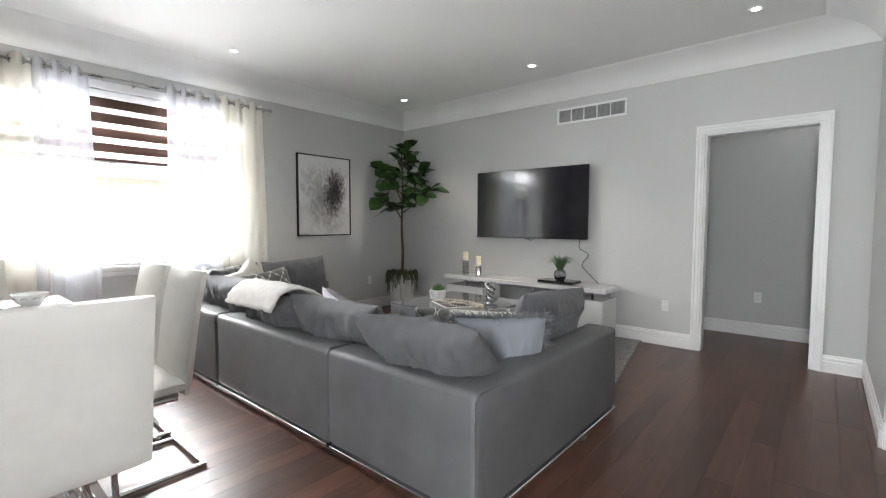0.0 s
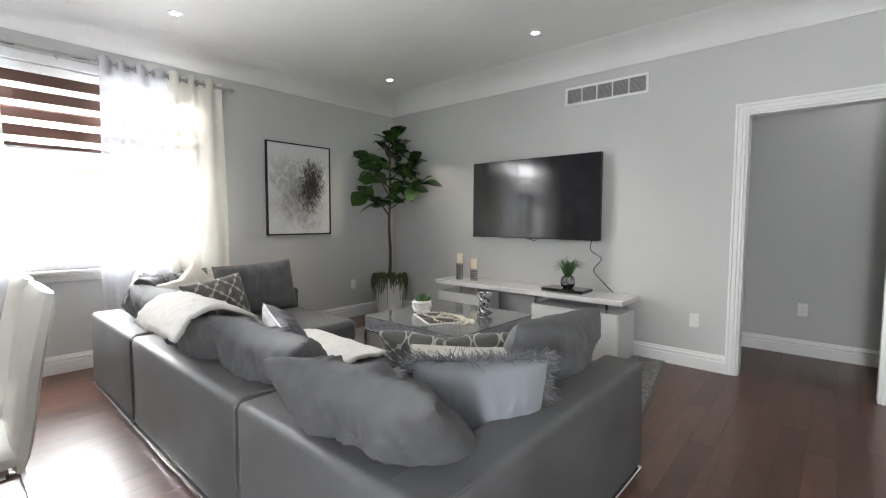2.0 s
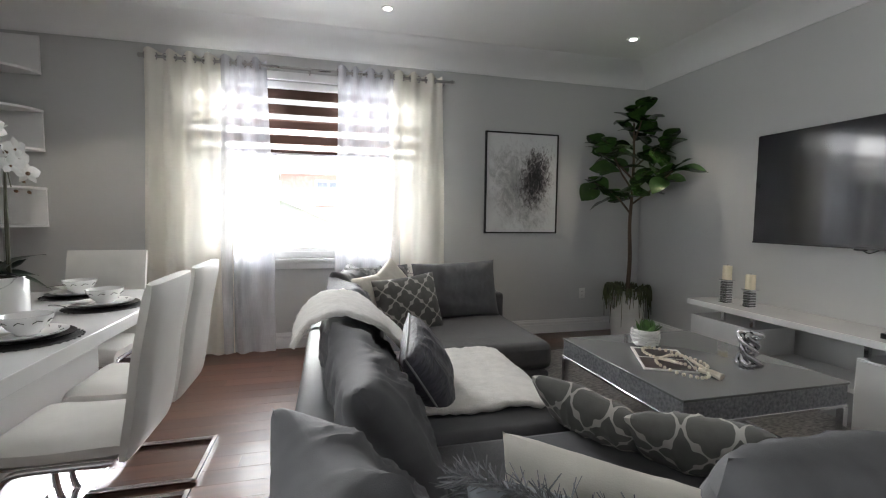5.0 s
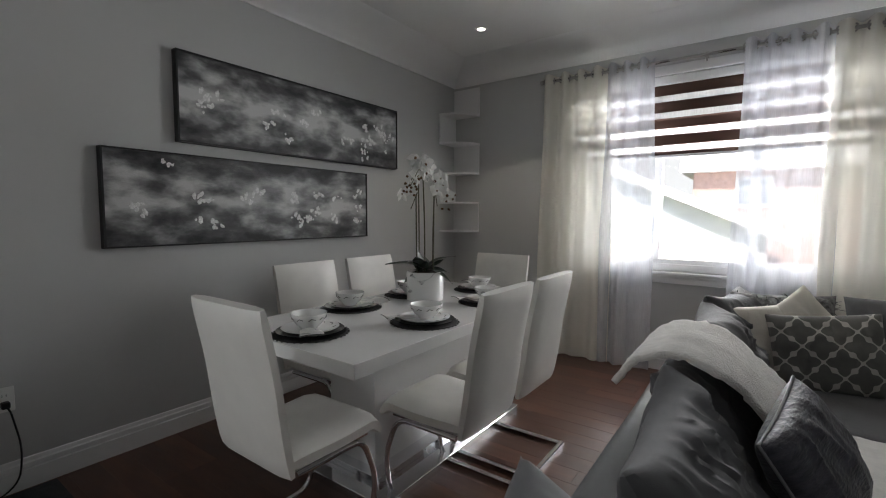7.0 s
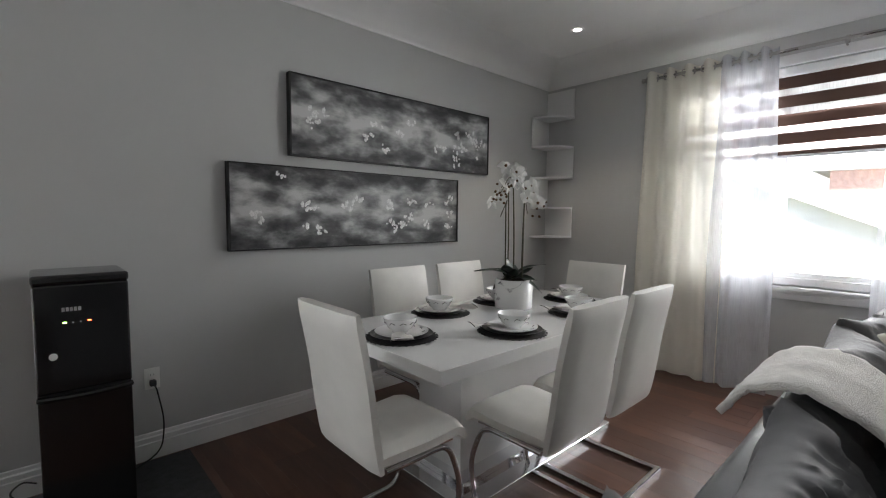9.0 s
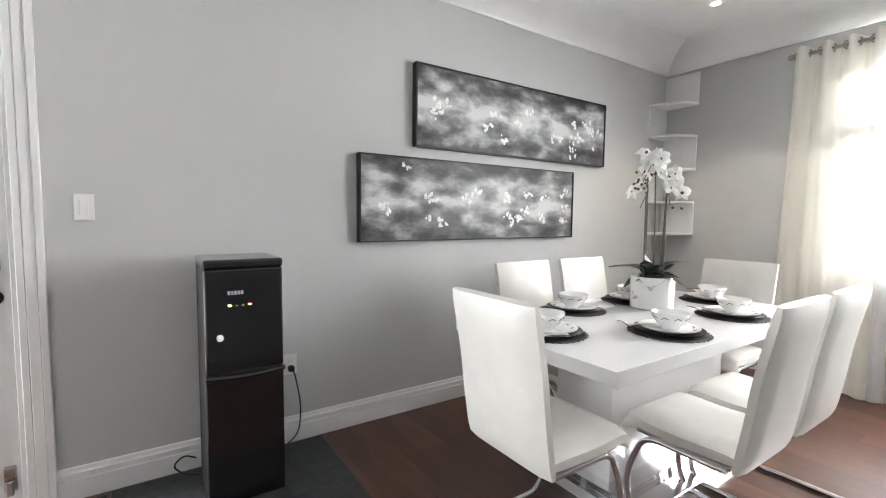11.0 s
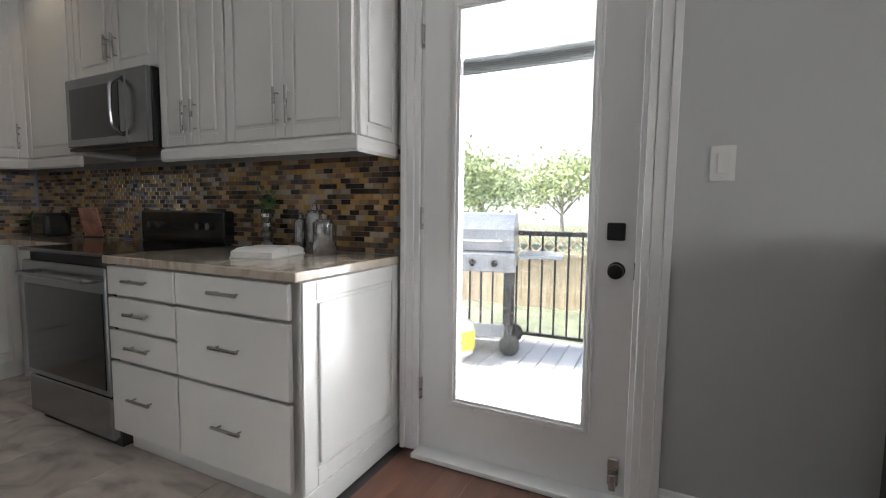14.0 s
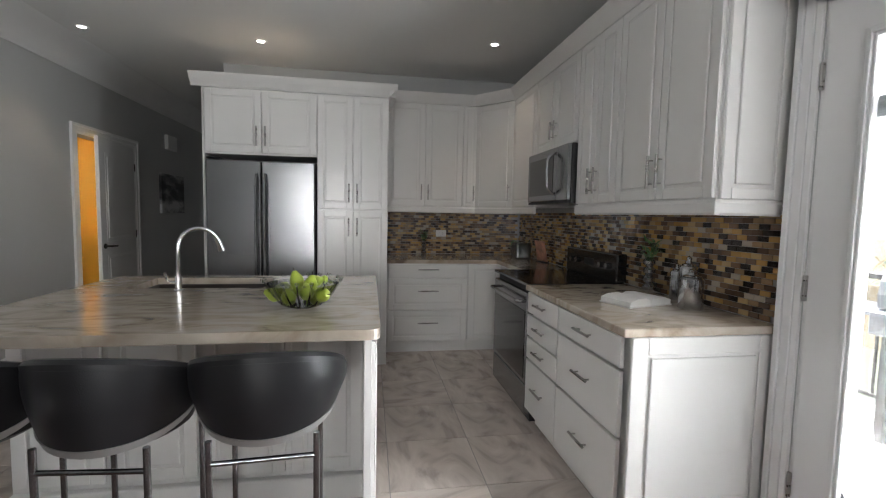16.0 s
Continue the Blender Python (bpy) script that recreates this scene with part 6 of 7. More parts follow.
def doors(parent, mk, x0, w, z0, z1, n=2, low=True, step=-1, hl=0.16):
    """n doors side by side; step: the way along the wall that is to the right."""
    each = w / n
    for k in range(n):
        d = front(parent, "door", mk(x0 + step * each * k, z0), each, z1 - z0)
        hx = each - 0.035 if (k == 0 and n == 2) or n == 1 else 0.035
        pull(d, hx, 0.14 if low else z1 - z0 - 0.14, hl)


# runs along the splashback wall
b1 = thing("base_cabinet", "white drawer base cabinet with a raised end panel", "kitchen cabinet")
part("carcass", box(1.905, 2.528, KIT_Y + 0.005, 1.60, 0.1, 0.885), CABINET, b1)
part("toe_kick", box(1.905, 2.528, KIT_Y + 0.05, 1.56, 0.0, 0.1), CABINET, b1)
drawers(b1, FACE_R, 2.528, 0.608, ((0.115, 0.445), (0.452, 0.738), (0.745, 0.88)))
e = front(b1, "end_panel", pose(1.905, 1.615, 0.1, 0, 0, -90), 0.66, 0.785, rail=0.075)
part("skirt", box(1.885, 1.905, 0.955, 1.615, 0.0, 0.1, 0.002), CABINET, b1)
b2 = thing("base_cabinet", "white four-drawer base cabinet beside the stove", "kitchen cabinet")
part("carcass", box(2.53, 3.0, KIT_Y + 0.005, 1.60, 0.1, 0.885), CABINET, b2)
part("toe_kick", box(2.53, 3.0, KIT_Y + 0.05, 1.56, 0.0, 0.1), CABINET, b2)
drawers(b2, FACE_R, 2.998, 0.466, ((0.115, 0.445), (0.452, 0.59), (0.597, 0.738), (0.745, 0.88)))
b3 = thing("base_cabinet", "white three-drawer base cabinet under the window wall counter", "kitchen cabinet")
part("carcass", box(4.58, 5.235, 1.69, 2.475, 0.1, 0.885), CABINET, b3)
part("toe_kick", box(4.62, 5.235, 1.69, 2.475, 0.0, 0.1), CABINET, b3)
for z0, z1 in ((0.115, 0.425), (0.432, 0.738), (0.745, 0.88)):
    d = front(b3, "drawer", FACE_E(2.47, z0, 4.58), 0.775, z1 - z0, raised=z1 - z0 > 0.2)
    pull(d, 0.39, (z1 - z0) * 0.6, 0.2, False)
b4 = thing("base_cabinet", "white corner base cabinet with one door", "kitchen cabinet")
part("carcass", box(4.58, 5.235, KIT_Y + 0.005, 1.688, 0.1, 0.885), CABINET, b4)
part("toe_kick", box(4.62, 5.235, 1.2, 1.688, 0.0, 0.1), CABINET, b4)
part("filler", box(3.778, 4.58, KIT_Y + 0.005, 1.35, 0.0, 0.885), CABINET, b4)
front(b4, "door", FACE_E(1.686, 0.115, 4.58), 0.335, 0.765)

ctop = thing("countertop", "beige veined granite countertop with polished edge", "countertop")
part("slab", box(1.875, 3.004, KIT_Y + 0.002, 1.655, 0.886, 0.922, 0.006, 2), GRANITE, ctop)
part("slab", boxes((3.776, 5.238, KIT_Y + 0.002, 1.40, 0.886, 0.922), (4.535, 5.238, 1.40, 2.485, 0.886, 0.922)), GRANITE, ctop)

u1 = thing("wall_cabinet", "tall white wall cabinet with two raised panel doors", "kitchen cabinet")
part("carcass", box(1.925, 2.665, KIT_Y + 0.003, 1.25, 1.44, 2.48), CABINET, u1)
doors(u1, lambda x, z: FACE_R(x, z, 1.25), 2.665, 0.74, 1.445, 2.475)
front(u1, "end_panel", pose(1.925, 1.248, 1.44, 0, 0, -90), 0.30, 1.04, rail=0.05)
u2 = thing("wall_cabinet", "white wall cabinet with two narrow doors", "kitchen cabinet")
part("carcass", box(2.667, 3.16, KIT_Y + 0.003, 1.25, 1.44, 2.48), CABINET, u2)
doors(u2, lambda x, z: FACE_R(x, z, 1.25), 3.158, 0.489, 1.445, 2.475)
u3 = thing("wall_cabinet", "small white wall cabinet above the microwave", "kitchen cabinet")
part("carcass", box(3.162, 3.935, KIT_Y + 0.003, 1.25, 1.865, 2.48), CABINET, u3)
doors(u3, lambda x, z: FACE_R(x, z, 1.25), 3.933, 0.77, 1.87, 2.475, hl=0.13)
u4 = thing("wall_cabinet", "white corner wall cabinet with an angled door", "kitchen cabinet")
bm = bmesh.new()
ring = [(3.937, KIT_Y + 0.003), (5.236, KIT_Y + 0.003), (5.236, 1.55), (4.91, 1.55), (4.56, 1.25), (3.937, 1.25)]
lo, hi = [bm.verts.new((x, y, 1.44)) for x, y in ring], [bm.verts.new((x, y, 2.48)) for x, y in ring]
bm.faces.new(lo[::-1])
bm.faces.new(hi)
for i in range(6):
    bm.faces.new((lo[i], lo[(i + 1) % 6], hi[(i + 1) % 6], hi[i]))
part("carcass", bm, CABINET, u4)
ang = math.degrees(math.atan2(1.25 - 1.55, 4.56 - 4.91))
d = front(u4, "door", pose(4.905, 1.548, 1.445, 0, 0, ang), 0.455, 1.03)
pull(d, 0.42, 0.14, 0.16)
front(u4, "door", FACE_R(4.55, 1.445, 1.25), 0.61, 1.03)
u5 = thing("wall_cabinet", "white wall cabinet with two raised panel doors", "kitchen cabinet")
part("carcass", box(4.91, 5.236, 1.70, 2.485, 1.44, 2.48), CABINET, u5)
doors(u5, lambda y, z: FACE_E(y, z, 4.91), 2.483, 0.78, 1.445, 2.475)
u6 = thing("wall_cabinet", "narrow white wall cabinet with one door", "kitchen cabinet")
part("carcass", box(4.91, 5.236, 1.552, 1.698, 1.44, 2.48), CABINET, u6)
d = front(u6, "door", FACE_E(1.697, 1.445, 4.91), 0.144, 1.03, rail=0.03)
pull(d, 0.115, 0.14, 0.16)
VAL = [(0, 0), (0.012, 0), (0.022, 0.01), (0.022, 0.05), (0.014, 0.064), (0, 0.064)]
CRN = [(0, 0), (0.016, 0), (0.022, 0.014), (0.05, 0.05), (0.07, 0.085), (0.075, 0.10), (0, 0.10)]
bm, bc = bmesh.new(), bmesh.new()
for p0, p1, out in (((1.905, 1.25), (3.16, 1.25), (0, 1, 0)), ((3.937, 1.25), (4.56, 1.25), (0, 1, 0)), ((4.56, 1.25), (4.91, 1.55), (-0.65, 0.76, 0)), ((4.91, 1.55), (4.91, 2.485), (-1, 0, 0)), ((1.925, KIT_Y), (1.925, 1.268), (-1, 0, 0))):
    prism(VAL, (*p0, 1.376), (*p1, 1.376), out, bm)
for p0, p1, out in (((1.86, 1.25), (4.60, 1.25), (0, 1, 0)), ((4.54, 1.25), (4.92, 1.57), (-0.65, 0.76, 0)), ((4.91, 1.53), (4.91, 2.485), (-1, 0, 0)), ((1.925, KIT_Y), (1.925, 1.32), (-1, 0, 0)),
                    ):
    prism(CRN, (*p0, 2.48), (*p1, 2.48), out, bc)
structure("trim_light_rail", bm, CABINET, "white moulding under the wall cabinets", "trim")
structure("trim_cabinet_crown", bc, CABINET, "white crown moulding over the wall cabinets", "trim")

pan = thing("pantry_cabinet", "tall white pantry cabinet with four doors", "kitchen cabinet")
part("carcass", box(4.26, 5.236, 2.49, 3.09, 0.0, 2.35), CABINET, pan)
doors(pan, lambda y, z: FACE_E(y, z, 4.26), 3.088, 0.596, 1.385, 2.34)
doors(pan, lambda y, z: FACE_E(y, z, 4.26), 3.088, 0.596, 0.11, 1.375, low=False)
fr_cab = thing("fridge_cabinet", "white cabinet with two doors above the fridge", "kitchen cabinet")
part("carcass", box(4.26, 5.236, 3.092, 3.98, 1.82, 2.35), CABINET, fr_cab)
doors(fr_cab, lambda y, z: FACE_E(y, z, 4.26), 3.978, 0.884, 1.83, 2.34)
part("side_panel", box(4.26, 5.236, 3.982, 4.0, 0.0, 2.35), CABINET, fr_cab)
bc = bmesh.new()
prism(CRN, (4.25, 2.42, 2.35), (4.25, 4.07, 2.35), (-1, 0, 0), bc)
prism(CRN, (4.2, 2.49, 2.35), (5.236, 2.49, 2.35), (0, -1, 0), bc)
structure("trim_pantry_crown", bc, CABINET, "white crown moulding over the pantry", "trim")

fr = thing("fridge", "stainless steel french door fridge", "fridge")
part("body", box(4.30, 5.2, 3.10, 3.97, 0.02, 1.775, 0.006), mat("dark_grey_fridge_side", (0.06, 0.06, 0.065), 0.4, var=0.1), fr)
for y0, y1, hy in ((3.104, 3.532, 3.50), (3.538, 3.966, 3.57)):
    d = part("door", box(4.215, 4.298, y0, y1, 0.68, 1.77, 0.012, 3), STEEL, fr)
    part("handle", tube(arc_path([(4.21, hy, 0.80), (4.165, hy, 0.86), (4.155, hy, 1.25), (4.165, hy, 1.60), (4.21, hy, 1.66)], 0.06, 5), 0.012, 8), STEEL, d, smooth=True)
d = part("freezer_drawer", box(4.215, 4.298, 3.104, 3.966, 0.06, 0.67, 0.012, 3), STEEL, fr)
part("handle", tube(arc_path([(4.21, 3.2, 0.6), (4.16, 3.22, 0.6), (4.16, 3.85, 0.6), (4.21, 3.87, 0.6)], 0.03, 5), 0.012, 8), STEEL, d, smooth=True)
part("hinge_cover", box(4.22, 4.4, 3.86, 3.96, 1.775, 1.79, 0.004), BLACK_MATTE, fr)
part("grille", box(4.26, 4.3, 3.12, 3.95, 0.0, 0.055), BLACK_MATTE, fr)

st = thing("stove", "black and stainless freestanding electric stove", "stove", pose(-0.302, 0, 0))
part("body", box(3.312, 4.072, KIT_Y + 0.02, 1.60, 0.03, 0.905), BLACK_MATTE, st)
part("cooktop", box(3.308, 4.074, KIT_Y + 0.02, 1.645, 0.906, 0.925, 0.004), BLACK, st, "black glass cooktop")
part("back_panel", box(3.312, 4.072, KIT_Y + 0.004, KIT_Y + 0.085, 0.926, 1.12, 0.012, 2), BLACK, st, "black control panel")
for q in range(4):
    part("knob", cyl((3.42 + (q if q < 2 else q + 3.0) * 0.09, KIT_Y + 0.085, 1.03), 0.02, 0.02, 16, axis="Y"), STEEL, st, smooth=True)
part("clock", box(3.62, 3.76, KIT_Y + 0.085, KIT_Y + 0.087, 1.01, 1.06), BLACK_MATTE, st)
ov = part("oven_door", box(3.318, 4.066, 1.60, 1.64, 0.26, 0.86, 0.006), STEEL, st)
part("oven_glass", box(3.345, 4.04, 1.64, 1.643, 0.29, 0.74, 0.001), BLACK, ov)
part("handle", tube(arc_path([(3.38, 1.64, 0.80), (3.38, 1.69, 0.80), (4.0, 1.69, 0.80), (4.0, 1.64, 0.80)], 0.02, 4), 0.011, 8), STEEL, ov, smooth=True)
part("storage_drawer", box(3.318, 4.066, 1.60, 1.636, 0.05, 0.25, 0.006), STEEL, st)
part("foot_strip", box(3.33, 4.05, 1.52, 1.59, 0.0, 0.04), BLACK_MATTE, st)

mw = thing("microwave", "stainless over-the-range microwave with black side", "microwave", pose(-0.15, 0, 0))
part("case", box(3.318, 4.08, KIT_Y + 0.003, 1.30, 1.455, 1.862, 0.004), BLACK, mw)
md = part("door", box(3.50, 4.078, 1.30, 1.33, 1.475, 1.858, 0.006), STEEL, mw)
part("door_glass", box(3.56, 4.03, 1.33, 1.333, 1.52, 1.80), BLACK, md)
part("handle", tube(arc_path([(3.535, 1.33, 1.52), (3.53, 1.385, 1.56), (3.53, 1.39, 1.68), (3.53, 1.385, 1.78), (3.535, 1.33, 1.82)], 0.05, 5), 0.011, 8), STEEL, md, smooth=True)
part("control_panel", box(3.32, 3.497, 1.30, 1.328, 1.475, 1.858, 0.004), STEEL, mw)
part("vent_strip", box(3.32, 4.078, 1.30, 1.32, 1.456, 1.472), BLACK_MATTE, mw)

# island
isl = thing("kitchen_island", "white panelled kitchen island", "kitchen island")
part("carcass", boxes((2.40, 2.925, 2.665, 4.15, 0.1, 0.88), (3.325, 3.38, 2.665, 4.15, 0.1, 0.88), (2.925, 3.325, 2.665, 3.235, 0.1, 0.88), (2.925, 3.325, 3.955, 4.15, 0.1, 0.88), (2.925, 3.325, 3.235, 3.955, 0.1, 0.685)), CABINET, isl)
part("toe_kick", box(2.46, 3.33, 2.70, 4.12, 0.0, 0.1), CABINET, isl)
part("end_wall", box(1.99, 3.40, 2.632, 2.662, 0.0, 0.88, 0.002), CABINET, isl)
for q, (y0, w) in enumerate(((4.14, 0.36), (3.76, 0.36), (3.38, 0.36), (3.0, 0.33))):
    front(isl, "panel", FACE_E(y0, 0.14, 2.40), w, 0.73, rail=0.06)
part("base_moulding", box(2.36, 2.40, 2.665, 4.15, 0.0, 0.12, 0.006), CABINET, isl)
for q in range(3):
    front(isl, "panel", pose(2.02 + 0.46 * q, 2.632, 0.12), 0.45, 0.74, rail=0.06)
part("end_base", box(2.0, 3.40, 2.62, 2.632, 0.0, 0.11, 0.004), CABINET, isl)
ol2 = part("outlet", box(2.35, 2.41, 2.606, 2.612, 0.74, 0.85, 0.002), BLACK_MATTE, isl, "black island outlet")
itop = thing("island_countertop", "beige veined granite island top with an undermount sink cutout", "countertop")
bm = bmesh.new()
Z0, Z1 = 0.882, 0.922
x0, x1, y0, y1 = 1.95, 3.44, 2.60, 4.22
sx0, sx1, sy0, sy1 = 2.93, 3.32, 3.24, 3.95
for r in ((x0, sx0, y0, y1), (sx1, x1, y0, y1), (sx0, sx1, y0, sy0), (sx0, sx1, sy1, y1)):
    bm_box(bm, r[0], r[1], r[2], r[3], Z0, Z1)
bmesh.ops.remove_doubles(bm, verts=bm.verts, dist=1e-4)
corner = [e for e in bm.edges if all(abs(v.co.x - x0) < 1e-3 and (abs(v.co.y - y0) < 1e-3 or abs(v.co.y - y1) < 1e-3) for v in e.verts) and abs(e.verts[0].co.z - e.verts[1].co.z) > 0.01]
bmesh.ops.bevel(bm, geom=corner, offset=0.05, segments=6, profile=0.5, affect="EDGES")
part("slab", bm, GRANITE, itop)
sink = thing("kitchen_sink", "undermount dark composite double sink set in the island", "sink")
part("bowl", boxes((sx0, sx0 + 0.008, sy0, sy1, 0.70, 0.884), (sx1 - 0.008, sx1, sy0, sy1, 0.70, 0.884), (sx0, sx1, sy0, sy0 + 0.008, 0.70, 0.884), (sx0, sx1, sy1 - 0.008, sy1, 0.70, 0.884), (sx0, sx1, sy0, sy1, 0.69, 0.70), (sx0, sx1, 3.58, 3.60, 0.70, 0.86)), mat("dark_composite_sink", (0.05, 0.04, 0.034), 0.4, var=0.2), sink)
fa = thing("faucet", "chrome gooseneck kitchen faucet with side lever", "faucet", pose(2.83, 3.64, 0.922, 0, 0, 0) @ Matrix.Scale(0.9, 4))
part("base", lathe([(0.028, 0), (0.028, 0.008), (0.02, 0.014), (0.019, 0.09), (0, 0.09)], 20), CHROME, fa, smooth=True)
neck = [(0, 0, 0.08), (0, 0, 0.26)] + [(0.11 * (1 - math.cos(a)) * 0.55, -0.11 * (1 - math.cos(a)) * 0.85, 0.26 + 0.11 * math.sin(a)) for a in (math.pi * q / 14 for q in range(1, 13))]
part("neck", tube(neck, 0.012, 12), CHROME, fa, smooth=True)
tip = Vector(neck[-1])
part("spray_head", tube([tip, tip + Vector((0.008, -0.012, -0.03)), tip + Vector((0.016, -0.025, -0.075))], 0.016, 12, taper=1.2), CHROME, fa, smooth=True)
part("lever", tube(arc_path([(0, 0.015, 0.05), (0, 0.06, 0.055), (0, 0.075, 0.11)], 0.02), 0.008, 8), CHROME, fa, smooth=True)

bowl = thing("fruit_bowl", "clear scalloped glass bowl full of green pears", "fruit bowl", pose(2.36, 2.94, 0.922))
BG = pane_mat("bowl_glass", (0.93, 0.95, 0.94))
part("dish", lathe([(0.05, 0.004), (0.09, 0.02), (0.13, 0.065), (0.155, 0.115)], 36), BG, bowl, smooth=True)
for q in range(18):
    a = 2 * math.pi * q / 18
    part("rib", tube([(0.05 * math.cos(a), 0.05 * math.sin(a), 0.008), (0.10 * math.cos(a), 0.10 * math.sin(a), 0.03), (0.14 * math.cos(a), 0.14 * math.sin(a), 0.08), (0.168 * math.cos(a), 0.168 * math.sin(a), 0.128)], 0.0035, 6), BG, bowl, smooth=True)
    part("rim_ball", lathe([(0, -0.009), (0.008, -0.004), (0.008, 0.004), (0, 0.009)], 8), BG, bowl, at=pose(0.17 * math.cos(a), 0.17 * math.sin(a), 0.132), smooth=True)
PEAR = mat("green_pear_skin", (0.33, 0.42, 0.05), 0.4, var=0.25, scale=12, piece=0.15, bump=0.05)
pear = mesh_of("pear", lathe([(0, 0), (0.024, 0.004), (0.038, 0.03), (0.034, 0.055), (0.02, 0.078), (0.012, 0.092), (0, 0.094)], 16), PEAR, True)
stalk = mesh_of("stalk", tube([(0, 0, 0.09), (0.003, 0, 0.105), (0.008, 0, 0.115)], 0.002, 5), BARK)
for px, py, pz, rx, rz in ((0.07, 0.0, 0.03, 30, 10), (-0.06, 0.04, 0.03, 40, 130), (0.0, -0.07, 0.03, 50, 250), (-0.03, -0.03, 0.075, 20, 60), (0.05, 0.06, 0.06, 60, 320), (0.02, 0.02, 0.09, 15, 200), (-0.09, -0.03, 0.06, 45, 100), (0.09, -0.05, 0.065, 35, 20), (0.0, 0.09, 0.05, 70, 180), (-0.06, -0.08, 0.07, 80, 300), (0.03, -0.02, 0.1, 75, 40), (-0.02, 0.05, 0.085, 85, 150)):
    pr = tagged(new("pear", pear), "fresh green pear lying in the glass bowl", "pear", "pears in the bowl")
    pr.matrix_basis = pose(2.36 + px, 2.94 + py, 0.922 + pz, rx, 0, rz) @ Matrix.Scale(0.86, 4)
    piece("stalk", stalk, pr, Matrix())

# bar stools
LEATHER = mat("black_leather", (0.016, 0.016, 0.018), 0.36, var=0.15, scale=8, bump=0.15, bscale=260, dist=0.003)


def bar_stool(m):
    """The sitter faces +x; the origin is on the floor."""
    ob = thing("bar_stool", "black leather tub bar stool with brushed steel trim", "bar stool", m, "bar stools at the island")
    bm, trim = bmesh.new(), []
    rows = 9
    cols = 30
    ring = {}
    for side, rr in ((0, 0.0), (1, -0.035)):
        for j in range(rows):
            for i in range(cols + 1):
                a = radians(62 + (298 - 62) * i / cols)
                back = max(0.0, -math.cos(a)) ** 0.7
                bot, top = 0.695 + 0.075 * (1 - back), 0.83 + 0.11 * back
                v = j / (rows - 1)
                r = 0.205 + 0.03 * math.sin(v * math.pi * 0.6) + rr
                ring[side, j, i] = bm.verts.new((r * math.cos(a), r * 1.04 * math.sin(a), bot + (top - bot) * v))
    for side in (0, 1):
        for j in range(rows - 1):
            for i in range(cols):
                bm.faces.new((ring[side, j, i], ring[side, j, i + 1], ring[side, j + 1, i + 1], ring[side, j + 1, i]))
    for i in range(cols):
        for j in (0, rows - 1):
            bm.faces.new((ring[0, j, i], ring[0, j, i + 1], ring[1, j, i + 1], ring[1, j, i]))
    for j in range(rows - 1):
        for i in (0, cols):
            bm.faces.new((ring[0, j, i], ring[0, j + 1, i], ring[1, j + 1, i], ring[1, j, i]))
    trim = [ring[0, 0, i].co.copy() for i in range(cols + 1)]
    rimtop = [(ring[0, rows - 1, i].co + ring[1, rows - 1, i].co) / 2 for i in range(cols + 1)]
    part("tub_back", bm, LEATHER, ob, smooth=True)
    part("top_roll", tube(rimtop, 0.02, 8), LEATHER, ob, smooth=True)
    band = bmesh.new()
    rowsb = [[band.verts.new(p + Vector((0, 0, dz)) + Vector((p.x, p.y, 0)).normalized() * dr) for p in trim] for dz, dr in ((-0.018, -0.004), (0.006, 0.006), (0.006, -0.004))]
    for a, b in zip(rowsb, rowsb[1:]):
        for i in range(cols):
            band.faces.new((a[i], a[i + 1], b[i + 1], b[i]))
    part("steel_band", band, mat("brushed_steel_band", (0.6, 0.6, 0.6), 0.42, 0.75, var=0.05) if "brushed_steel_band" not in bpy.data.materials else bpy.data.materials["brushed_steel_band"], ob, "brushed steel band", True)
    part("seat", lathe([(0, 0.675), (0.165, 0.675), (0.185, 0.69), (0.185, 0.74), (0.165, 0.765), (0, 0.77)], 32), LEATHER, ob, smooth=True)
    for s in (-1, 1):
        for fx in (-0.165, 0.165):
            part("leg", cyl((fx, s * 0.15, 0.0), 0.0095, 0.69, 12), STEEL, ob, smooth=True)
        part("side_rail", cyl((-0.165, s * 0.15, 0.25), 0.007, 0.33, 10, axis="X"), STEEL, ob, smooth=True)
    part("foot_rest", cyl((0.165, -0.15, 0.25), 0.008, 0.30, 10, axis="Y"), STEEL, ob, smooth=True)
    part("back_rail", cyl((-0.165, -0.15, 0.62), 0.008, 0.30, 10, axis="Y"), STEEL, ob, smooth=True)
    return ob


stool = bar_stool(pose(1.80, 2.96, 0, 0, 0, 4))
copy_thing(stool, pose(1.79, 3.39, 0, 0, 0, -5))
copy_thing(stool, pose(1.80, 3.83, 0, 0, 0, 2))

# things on the counters
SILVERG = mat("mercury_glass", (0.5, 0.5, 0.51), 0.08, 0.95, var=0.3, scale=12, bump=0.05)
for cx, cy, r, h in ((2.36, 1.01, 0.045, 0.25), (2.22, 1.10, 0.056, 0.2), (2.47, 0.99, 0.036, 0.2)):
    cn = thing("canister", "mirrored glass canister with a ball lid", "canister", pose(cx, cy, 0.922), "mirrored canisters on the counter")
    part("jar", lathe([(r * 0.95, 0), (r, 0.005), (r, h * 0.74), (r * 0.85, h * 0.78), (0, h * 0.78)], 24), SILVERG, cn, smooth=True)
    part("lid", lathe([(r * 0.7, h * 0.785), (r * 0.72, h * 0.82), (r * 0.4, h * 0.84), (r * 0.25, h * 0.9), (r * 0.3, h * 0.95), (0, h)], 20), SILVERG, cn, smooth=True)
bk = thing("open_book", "thick open book with white pages on the counter", "book", pose(2.38, 1.29, 0.922, 0, 0, 106) @ Matrix.Diagonal((0.78, 0.8, 1, 1)))
